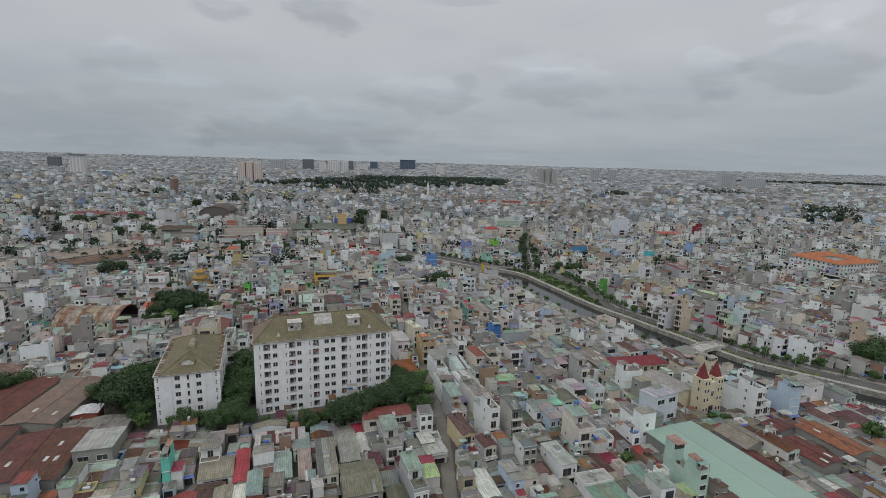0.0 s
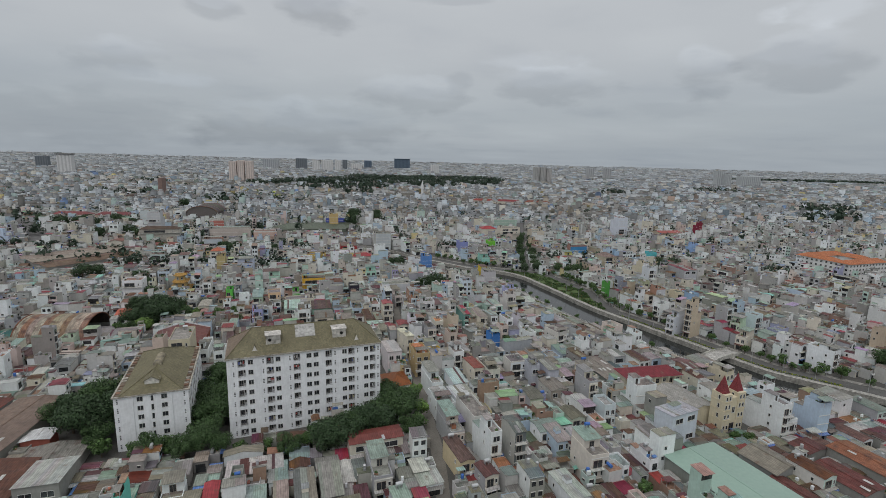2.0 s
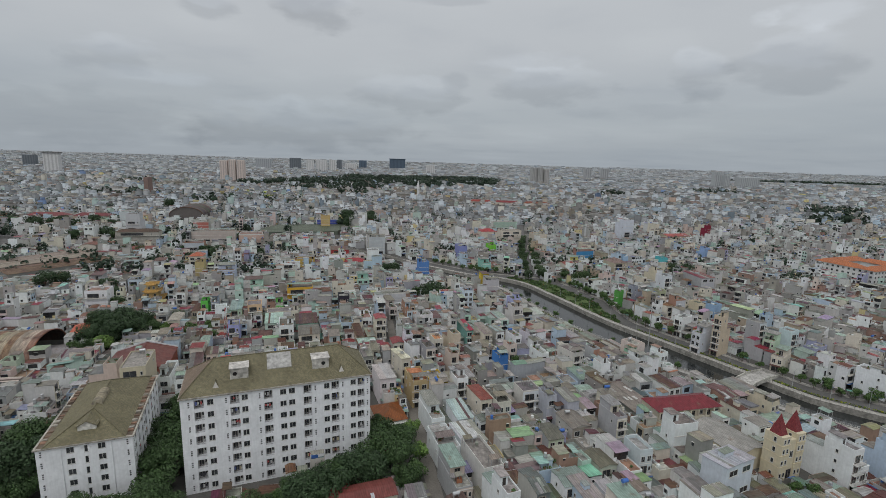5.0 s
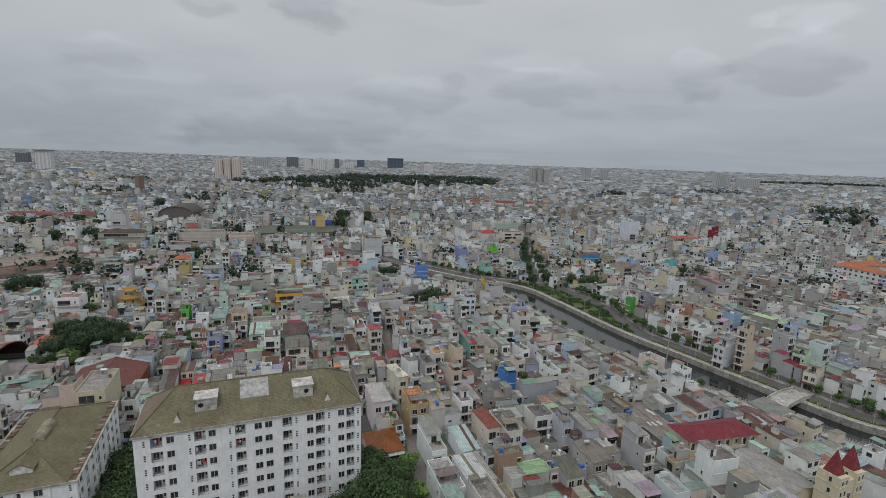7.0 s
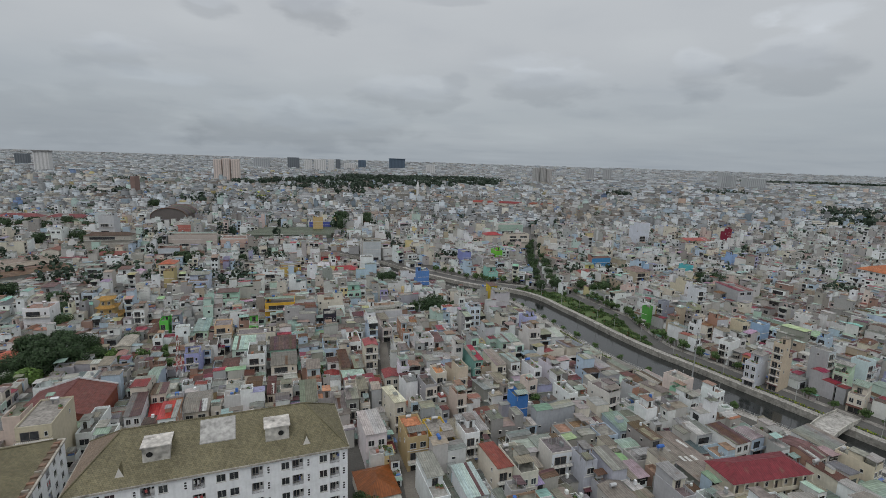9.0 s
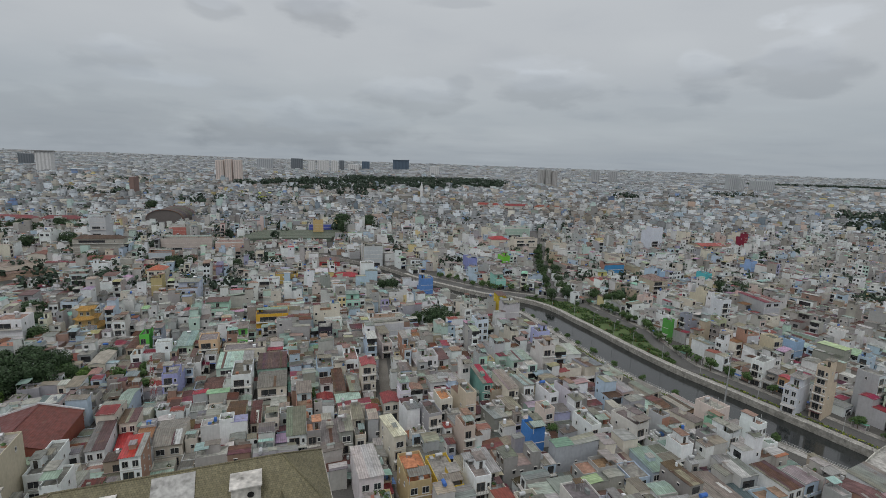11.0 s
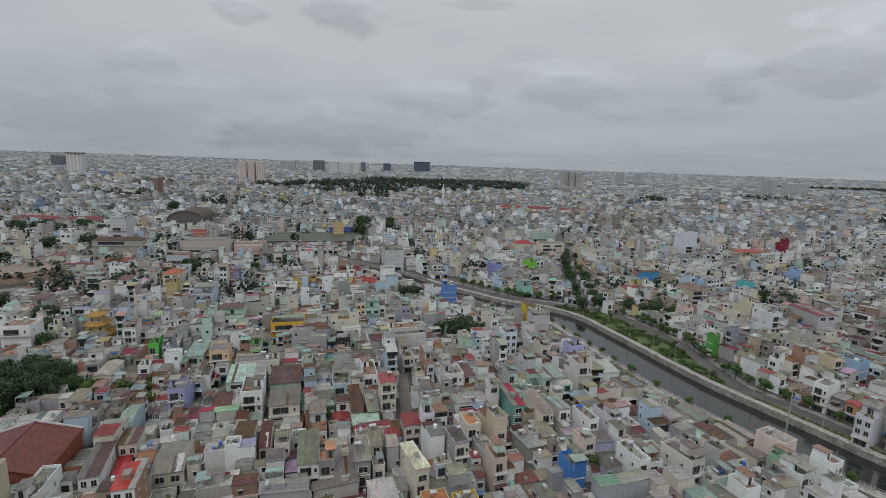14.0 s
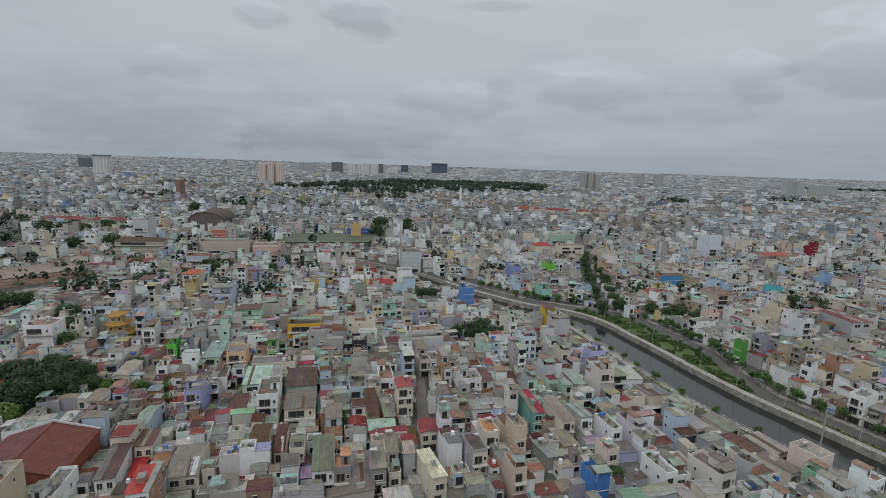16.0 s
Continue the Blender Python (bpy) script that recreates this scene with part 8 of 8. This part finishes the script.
# ---- the garden strip on the far bank ----
def garden():
    line = [p for p in FAR if 301 < p[1] < 407]
    n = len(line)
    inner = offset_line(line, [-3.5] * n)
    outer = offset_line(line, [-(3.7 + garden_width(y)) for x, y in line])
    s = Soup()
    ribbon(s, inner, outer, 0.16, 0.16, "grass", (0.070, 0.105, 0.035))
    s.thing("lawn", label="green planted lawn strip beside the canal", category="lawn", kind="structure")
    rr = random.Random(21)
    g = Soup()
    for k in range(14000):
        i = rr.randrange(n - 1)
        t, q = rr.random(), rr.random()
        a = Vector((*inner[i], 0)).lerp(Vector((*inner[i + 1], 0)), t)
        b = Vector((*outer[i], 0)).lerp(Vector((*outer[i + 1], 0)), t)
        p = a.lerp(b, q)
        if noise.noise(Vector((p.x * 0.22, p.y * 0.22, 3.3))) < -0.12:
            continue
        z = rr.uniform(0.15, 0.9)
        c = rr.choice(((0.05, 0.09, 0.03), (0.06, 0.11, 0.03), (0.08, 0.13, 0.03), (0.035, 0.07, 0.025), (0.20, 0.06, 0.03) if rr.random() < 0.15 else (0.05, 0.09, 0.03)))
        d = Vector((rr.uniform(-1, 1), rr.uniform(-1, 1), rr.uniform(0.2, 1))).normalized()
        u = d.orthogonal().normalized() * rr.uniform(0.2, 0.45)
        w = d.cross(u).normalized() * rr.uniform(0.2, 0.45)
        c0 = Vector((p.x, p.y, z))
        g.face([tuple(c0 - u), tuple(c0 - w), tuple(c0 + u), tuple(c0 + w)], "leaf", c)
    g.thing("shrubs", label="low clipped green and reddish shrubs on the lawn", category="shrubs", kind="stuff")
    # yellow-green hedge along the road further down, and on the near path
    h = Soup()
    for edge, lo, hi, off in ((FAR, 200, 300, -3.9), (NEAR, 262, 330, 2.9)):
        pts = [p for p in offset_line(edge, off) if lo < p[1] < hi]
        for (x0, y0), (x1, y1) in zip(pts, pts[1:]):
            m = int(math.hypot(x1 - x0, y1 - y0) * 9)
            for k in range(m):
                t = rr.random()
                p = Vector((x0 + (x1 - x0) * t + rr.uniform(-0.5, 0.5), y0 + (y1 - y0) * t + rr.uniform(-0.5, 0.5), rr.uniform(0.2, 0.8)))
                d = Vector((rr.uniform(-1, 1), rr.uniform(-1, 1), rr.uniform(0.2, 1))).normalized()
                u = d.orthogonal().normalized() * rr.uniform(0.2, 0.4)
                w = d.cross(u).normalized() * rr.uniform(0.2, 0.4)
                h.face([tuple(p - u), tuple(p - w), tuple(p + u), tuple(p + w)], "leaf", rr.choice(((0.22, 0.24, 0.02), (0.12, 0.17, 0.03), (0.06, 0.10, 0.03))))
    h.thing("hedge", label="clipped yellow-green hedge along the canal path", category="hedge", kind="stuff")
    for k in range(12):
        i = rr.randrange(1, n - 1)
        a, b = Vector((*inner[i], 0)), Vector((*outer[i], 0))
        p = a.lerp(b, rr.uniform(0.2, 0.9))
        tree(p.x, p.y, "small", rr.uniform(0.3, 0.55), z=0.1)


garden()
# young trees along the canal-side road, the near path and the tree-lined street
for k, (x, y) in enumerate(offset_line(CANAL, [-(h + 12.6 + garden_width(y)) for h, (x, y) in zip(HALF, CANAL)])):
    if 170 < y < 460:
        tree(x + RND.uniform(-1, 1), y + RND.uniform(-2, 2), "small", RND.uniform(0.6, 1.05), z=0.1)
for k, (x, y) in enumerate(offset_line(CANAL, 13)):
    if 235 < y < 400 and k % 2:
        tree(x, y, "small", RND.uniform(0.45, 0.7), z=0.1)
for k in range(15):
    t = k / 14
    x, y = 94 + 24 * t + 10 * t * t, 404 + 175 * t
    for sx in (-5.5, 5.5):
        tree(x + sx, y + RND.uniform(-3, 3), "dark" if k % 3 == 0 else "broad", RND.uniform(0.45, 0.7))


def stall(x, y, rot, w, col, label):
    """A street stall: a tarpaulin on four posts over a counter."""
    root = empty("street_stall", x, y, rot, label, "stall", "stalls along the canal road", 0.14)
    s = Soup()
    s.slab((-w / 2, -1.3, 2.2), (w / 2, -1.3, 2.2), (w / 2, 1.3, 2.6), (-w / 2, 1.3, 2.6), 0.05, "trim", col)
    s.thing("canopy", root)
    for px in (-w / 2 + 0.1, w / 2 - 0.1):
        for py, top in ((-1.2, 2.16), (1.2, 2.53)):
            s = Soup()
            s.box(px - 0.04, px + 0.04, py - 0.04, py + 0.04, 0, top, "trim", (0.35, 0.35, 0.35), "wsenT")
            s.thing("post", root)
    s = Soup()
    s.box(-w * 0.35, w * 0.35, -0.5, 0.3, 0, 0.9, "plaster", jit((0.35, 0.33, 0.30), 0.2), "wsenT")
    s.thing("counter", root)


rs = random.Random(77)
TARPS = (((0.05, 0.13, 0.40), "street stall under a blue tarpaulin on thin posts"), ((0.13, 0.33, 0.27), "street stall under a green tarpaulin on thin posts"),
         ((0.40, 0.40, 0.39), "street stall under a grey sheet canopy on thin posts"), ((0.50, 0.48, 0.42), "street stall under a pale canopy on thin posts"))
kerb = offset_line(CANAL, [-(h + 13.2 + garden_width(y)) for h, (x, y) in zip(HALF, CANAL)])
for (x0, y0), (x1, y1) in zip(kerb, kerb[1:]):
    if 185 < y0 < 440 and rs.random() < 0.5:
        t = rs.random()
        col, label = rs.choice(TARPS)
        stall(x0 + (x1 - x0) * t, y0 + (y1 - y0) * t, math.degrees(math.atan2(y1 - y0, x1 - x0)), rs.uniform(2.5, 5.0), jit(col, 0.12), label)


# ---- the quarters: rows of houses along lanes ----
THING_AREA = lambda x, y: y < 268 and -72 < x < 128
N_THINGS = [0]


def district(cx, cy, rot, span_u, span_v, seed, shared, inside, flip_tile=58, low=0.0, lane=1.1):
    """Blocks of back-to-back rows, in a frame turned by rot about (cx, cy); each block may run either way."""
    r = random.Random(seed)
    c0, s0 = math.cos(radians(rot)), math.sin(radians(rot))
    nu, nv = int(span_u / flip_tile), int(span_v / flip_tile)
    for iu in range(-nu, nu + 1):
        for iv in range(-nv, nv + 1):
            bu, bv = iu * flip_tile, iv * flip_tile
            X, Y = cx + c0 * bu - s0 * bv, cy + s0 * bu + c0 * bv
            if not inside(X, Y, 45):
                continue
            flip = 90 if r.random() < 0.7 else 0
            turn = rot + flip + r.uniform(-3, 3)
            c, s = math.cos(radians(turn)), math.sin(radians(turn))
            half = flip_tile / 2 - 0.8
            v = -half
            facing = 0
            while v < half - 7:
                d = r.uniform(9.5, 16.5)
                d = min(d, half - v)
                u = -half
                while u < half - 3:
                    w = r.choice((3.2, 3.5, 3.8, 4.0, 4.2, 4.6, 5.2))
                    if r.random() < 0.035:
                        w = r.uniform(7, 11)
                    w = min(w, half - u)
                    dd = d * r.uniform(0.78, 1.0)
                    vv = v + dd / 2 if facing == 0 else v + d - dd / 2
                    px, py = u + w / 2, vv
                    hx, hy = X + c * px - s * py, Y + s * px + c * py
                    if w > 2.6 and inside(hx, hy, 0) and is_free(hx, hy, turn, w, dd):
                        thing = THING_AREA(hx, hy) and N_THINGS[0] < 20
                        N_THINGS[0] += thing
                        random_house(hx, hy, turn + (180 if facing else 0), w - 0.06, dd, r, None if thing else shared, low)
                    u += w
                    if r.random() < 0.03:
                        u += 2.2
                v += d + (0.4 if facing == 0 else (0.5 if Y < 165 and X < 48 else lane) + r.uniform(0, 1.2))
                facing = 1 - facing


def seen_from_path(x, y, margin):
    """Whether the plan lies in the wedge that the flight looks over."""
    return y > 112 - margin and abs(x - 8) < 0.98 * (y + 12) + margin


MID = 720
stuff = Soup()
def frontage(shared):
    """The row of narrow houses that face the canal across its road."""
    r = random.Random(90)
    line = offset_line(CANAL, [-(h + 14.8 + garden_width(y)) for h, (x, y) in zip(HALF, CANAL)])
    for (x0, y0), (x1, y1) in zip(line, line[1:]):
        if not 150 < y0 < 445:
            continue
        n = math.hypot(x1 - x0, y1 - y0)
        tx, ty = (x1 - x0) / n, (y1 - y0) / n
        u = 0.0
        while u < n - 2.5:
            w, d = r.choice((3.4, 3.8, 4.2, 4.6, 5.2)), r.uniform(9, 14)
            w = min(w, n - u)
            px, py = x0 + tx * (u + w / 2) + ty * d / 2, y0 + ty * (u + w / 2) - tx * d / 2
            turn = math.degrees(math.atan2(-ty, -tx))
            if is_free(px, py, turn, w, d):
                wall = r.choices(("white", "cream", "pale blue", "mint green", "pink", "yellow", "grey"), (40, 14, 14, 10, 6, 5, 10))[0]
                lot(px, py, turn, w - 0.06, d, r.choices((1, 2, 3, 4, 5), (18, 30, 30, 17, 5))[0], wall, r.choice((TIN, BEIGE, BROWN, GREEN, RED)), r.randrange(10 ** 6), shared, False)
            u += w


frontage(stuff)
district(20, 250, 15, 420, 330, 5, stuff, lambda x, y, m: seen_from_path(x, y, m) and y < 470 + m and not right_of_canal(x, y))
district(250, 320, 26, 560, 420, 6, stuff, lambda x, y, m: seen_from_path(x, y, m) and y < 520 + m and right_of_canal(x, y))
far_mid = Soup()
district(0, 600, 10, 820, 260, 8, far_mid, lambda x, y, m: seen_from_path(x, y, m) and 440 - m < y < MID + m)


def fill_gaps(x0, x1, y0, y1, inside, shared, seed, sizes, step, most, thing_cap):
    """Small houses and lean-tos in what room is left between the others."""
    r = random.Random(seed)
    for w, d in sizes:
        y = y0
        while y < y1:
            x = x0
            while x < x1:
                px, py = x + r.uniform(-0.5, 0.5) * step, y + r.uniform(-0.5, 0.5) * step
                if inside(px, py, 0) and not TAKEN[min(max(int(py) - GY0, 0), GH - 1), min(max(int(px) - GX0, 0), GW - 1)]:
                    turn = (15 if not right_of_canal(px, py) else 24) + r.choice((0, 0, 90, 180)) + r.uniform(-3, 3)
                    ww, dd = w * r.uniform(0.9, 1.1), d * r.uniform(0.9, 1.1)
                    if is_free(px, py, turn, ww, dd):
                        thing = THING_AREA(px, py) and N_THINGS[0] < thing_cap
                        N_THINGS[0] += thing
                        random_house(px, py, turn, ww, dd, r, None if thing else shared, 0.4, most)
                x += step
            y += step


near_in = lambda x, y, m: seen_from_path(x, y, m)
fill_gaps(-480, 520, 112, 540, near_in, stuff, 31, ((6, 11), (4.5, 9)), 3.1, 3, 20)
fill_gaps(-400, 400, 112, 470, near_in, stuff, 32, ((4, 6.5), (3.2, 4.6), (2.6, 3.6)), 2.1, 2, 20)
stuff.thing("house_rows", label="close rows of pale narrow houses with tin and flat concrete roofs", category="houses", kind="stuff")
far_mid.thing("house_rows", label="dense pale houses of the farther quarter", category="houses", kind="stuff")


# ---- the city out to the horizon ----
def far_city():
    """House upon house out to the horizon: each a body, a narrower upper part and a roof over it, with bands of openings where they can still be told."""
    rng = np.random.default_rng(11)
    V, F, C, MI = [], [], [], []
    walls = np.array([(0.64, 0.69, 0.73), (0.64, 0.68, 0.71), (0.60, 0.66, 0.71), (0.68, 0.71, 0.73), (0.62, 0.59, 0.52), (0.58, 0.56, 0.50), (0.44, 0.46, 0.47), (0.42, 0.53, 0.62), (0.46, 0.58, 0.55), (0.54, 0.56, 0.57),
                      (0.32, 0.32, 0.31), (0.55, 0.44, 0.38), (0.60, 0.52, 0.26), (0.24, 0.36, 0.60)])
    chance = np.array([14, 14, 12, 8, 8, 7, 9, 6, 4, 9, 6, 3, 1.2, 0.9])
    chance = chance / chance.sum()
    roofs = np.array([(0.25, 0.255, 0.25), (0.21, 0.20, 0.175), (0.32, 0.33, 0.33), (0.23, 0.235, 0.235), BROWN, (0.37, 0.38, 0.38), GREEN, (0.24, 0.075, 0.05), (0.19, 0.195, 0.195), (0.29, 0.295, 0.29)])

    def boxes(xs, ys, c, s, w, d, z0, z1, wc, rc, ou, ov):
        n, base = len(xs), sum(len(v) for v in V)
        for sx, sy, up in ((-1, -1, 0), (1, -1, 0), (1, 1, 0), (-1, 1, 0), (-1, -1, 1), (1, -1, 1), (1, 1, 1), (-1, 1, 1)):
            u, v = ou + sx * w / 2, ov + sy * d / 2
            V.append(np.stack([xs + c * u - s * v, ys + s * u + c * v, z1 if up else z0], 1))
        ids = base + np.arange(n)
        for q, roof in (((0, 1, 5, 4), 0), ((1, 2, 6, 5), 0), ((2, 3, 7, 6), 0), ((3, 0, 4, 7), 0), ((4, 5, 6, 7), 1)):
            F.append(np.stack([ids + k * n for k in q], 1))
            C.append(rc if roof else wc)
            MI.append(np.full(n, roof))

    y = float(MID)
    while y < 5000:
        step = 7.0 * (y / 700) ** 0.80
        xs = np.arange(-1.0 * y - 60, 1.0 * y + 60, step * 0.95)
        xs = xs + rng.uniform(-0.25, 0.25, len(xs)) * step
        xs = xs[rng.random(len(xs)) > 0.07]
        if y < 2750:
            xs = xs[[not in_wood(x, y) for x in xs]]
        n = len(xs)
        ys = y + rng.uniform(-0.3, 0.3, n) * step
        w, d = step * rng.uniform(0.6, 0.98, n), step * rng.uniform(0.75, 1.2, n)
        hh = np.clip(rng.gamma(4.0, 1.55, n), 3.2, 17) * np.where(rng.random(n) > 0.975, 1.35, 1.0)
        big = rng.random(n) < 0.03  # here and there a school, a market or a factory shed
        w, d, hh = np.where(big, w * rng.uniform(2.5, 5, n), w), np.where(big, d * 1.4, d), np.where(big, rng.uniform(5, 12, n), hh)
        ang = np.radians(rng.choice([8, 14, 20, 98, 104], n) + rng.uniform(-5, 5, n))
        z0 = np.full(n, far_rise(y) - 0.2)
        c, s = np.cos(ang), np.sin(ang)
        haze = 0.0 if y < 1500 else min((y - 1500) / 1500, 1.0) * 0.6  # distance haze put into the colours: less contrast farther out
        wc = walls[rng.choice(len(walls), n, p=chance)] * rng.uniform(0.28 + 0.25 * haze, 0.88 - 0.26 * haze, (n, 1))
        wc = wc * (1 - haze) + wc.mean(1, keepdims=True) * np.array((0.95, 1.01, 1.05)) * haze  # walls blend to bluish grey, the haze painted into them
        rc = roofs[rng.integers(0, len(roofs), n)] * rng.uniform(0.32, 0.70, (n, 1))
        # roof colours take on the same painted haze
        rc = rc * (1 - haze) + rc.mean(1, keepdims=True) * np.array((0.95, 1.01, 1.05)) * haze
        old = np.array([noise.noise(Vector((px * 0.006, y * 0.004, 7.7))) for px in xs]) > (0.22 if y < 1500 else 9.0)  # quarters of older, browner houses
        rc[old] = rc[old] * np.array((0.85, 0.66, 0.57))
        wc[old] = wc[old] * np.array((0.88, 0.83, 0.77))
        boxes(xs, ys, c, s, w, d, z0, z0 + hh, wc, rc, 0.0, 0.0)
        if y < 1700:  # the upper part of the deeper houses, set back
            k = rng.random(n) < 0.55
            m = int(k.sum())
            up = rng.uniform(1.8, 3.6, m)
            boxes(xs[k], ys[k], c[k], s[k], w[k] * rng.uniform(0.45, 0.95, m), d[k] * rng.uniform(0.3, 0.6, m), z0[k] + hh[k] - 0.1, z0[k] + hh[k] + up,
                  wc[k] * rng.uniform(0.8, 1.1, (m, 1)), roofs[rng.integers(0, len(roofs), m)] * rng.uniform(0.45, 0.85, (m, 1)), 0.0, d[k] * rng.uniform(-0.2, 0.2, m))
        if y < 1150:  # dark bands of openings on two sides
            for floor in range(3):
                z1 = np.minimum(1.2 + 3.3 * floor, hh - 1.6)
                for side in (0, 1):
                    e = 0.08
                    if side == 0:
                        a = rng.uniform(0.12, 0.36, n)
                        pts = [(-a * w, -d / 2 - e), (a * w, -d / 2 - e)]
                    else:
                        sg = np.where(c > 0, 1, -1)
                        a = rng.uniform(0.05, 0.3, n)
                        pts = [(sg * (-w / 2 - e), a * d), (sg * (-w / 2 - e), -a * d)]
                    base = sum(len(v) for v in V)
                    for (u, v), z in ((pts[0], z1), (pts[1], z1), (pts[1], z1 + 1.3), (pts[0], z1 + 1.3)):
                        V.append(np.stack([xs + c * u - s * v, ys + s * u + c * v, z0 + z], 1))
                    F.append(np.stack([base + np.arange(n) + k * n for k in range(4)], 1))
                    C.append(np.full((n, 3), 0.05))
                    MI.append(np.full(n, 2))
        y += step * 0.95
    V, F, C, MI = np.concatenate(V), np.concatenate(F), np.concatenate(C), np.concatenate(MI)
    me = bpy.data.meshes.new("far_houses")
    me.vertices.add(len(V))
    me.vertices.foreach_set("co", V.astype(np.float32).ravel())
    me.loops.add(4 * len(F))
    me.loops.foreach_set("vertex_index", F.astype(np.int32).ravel())
    me.polygons.add(len(F))
    me.polygons.foreach_set("loop_start", np.arange(0, 4 * len(F), 4, dtype=np.int32))
    me.update(calc_edges=True)
    for k in ("plaster", "concrete", "glass"):
        me.materials.append(MATS[k])
    me.polygons.foreach_set("material_index", MI.astype(np.int32))
    at = me.attributes.new("paint", "FLOAT_COLOR", "FACE")
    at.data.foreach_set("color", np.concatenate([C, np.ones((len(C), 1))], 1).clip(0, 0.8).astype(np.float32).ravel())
    me.uv_layers.new(name="UVMap")
    me.update()
    tagged(new("far_houses", me), "endless pale low city reaching the horizon", "city", kind="stuff")


WOODS = ((-200, 1290, 123, 29), (-330, 1500, 117, 54), (-150, 1400, 78, 37), (-60, 1560, 143, 54), (60, 1480, 78, 35), (-250, 1640, 117, 67), (30, 1760, 156, 67), (170, 1640, 104, 48), (-110, 1880, 169, 81), (240, 1850, 91, 81),
         (-420, 1400, 65, 32), (120, 1960, 156, 67), (800, 930, 60, 34), (690, 790, 60, 18), (2150, 2650, 500, 60), (-340, 900, 40, 14), (-560, 1000, 60, 16), (-120, 1130, 60, 14), (-700, 1350, 60, 20), (520, 1300, 60, 18), (930, 1500, 80, 20))


def in_wood(x, y):
    return any(((x - a) / rx) ** 2 + ((y - b) / ry) ** 2 < 1 for a, b, rx, ry in WOODS)


far_city()


def woods():
    rr = random.Random(3)
    s = Soup()
    for a, b, rx, ry in WOODS:
        for k in range(int(rx * ry / 75)):
            t, q = rr.uniform(0, 2 * math.pi), math.sqrt(rr.random())
            x, y, h, r = a + rx * q * math.cos(t), b + ry * q * math.sin(t), rr.uniform(14, 23), rr.uniform(5, 9)
            g = rr.uniform(0.7, 1.2)
            for j in range(26):
                d = Vector((rr.gauss(0, 1), rr.gauss(0, 1), rr.gauss(0, 1))).normalized()
                p = Vector((x, y, h * 0.62)) + Vector((d.x * r, d.y * r, d.z * h * 0.4))
                u = d.orthogonal().normalized()
                w = d.cross(u)
                sz = rr.uniform(1.5, 2.7)
                s.face([tuple(p - u * sz), tuple(p - w * sz), tuple(p + u * sz), tuple(p + w * sz)], "leaf", (0.031 * g, 0.052 * g, 0.033 * g))
    for k in range(1700):  # clumps of trees scattered among the houses
        y = 400 + 1800 * rr.random() ** 1.6
        x = rr.uniform(-0.95, 0.95) * y
        if x > 0 and rr.random() < 0.35:
            continue
        if canal_gap(x, y) < 34:
            continue
        if y < 980 and TAKEN[min(max(int(y - GY0), 0), GH - 1), min(max(int(x - GX0), 0), GW - 1)] and rr.random() < 0.6:
            continue
        for q in range(rr.randrange(1, 6)):
            cx, cy, h, r = x + rr.gauss(0, 7), y + rr.gauss(0, 4), rr.uniform(7, 13), rr.uniform(2.5, 5)
            g = rr.uniform(0.7, 1.2)
            for j in range(26):
                d = Vector((rr.gauss(0, 1), rr.gauss(0, 1), rr.gauss(0, 1))).normalized()
                p = Vector((cx, cy, h * 0.62)) + Vector((d.x * r, d.y * r, d.z * h * 0.4)) * rr.uniform(0.75, 1.1)
                u = d.orthogonal().normalized()
                w = d.cross(u)
                sz = rr.uniform(0.8, 1.5)
                s.face([tuple(p - u * sz), tuple(p - w * sz), tuple(p + u * sz), tuple(p + w * sz)], "leaf", (0.031 * g, 0.052 * g, 0.033 * g))
    s.thing("woods", label="dark green trees in the city and a wooded park", category="trees", kind="stuff")


woods()
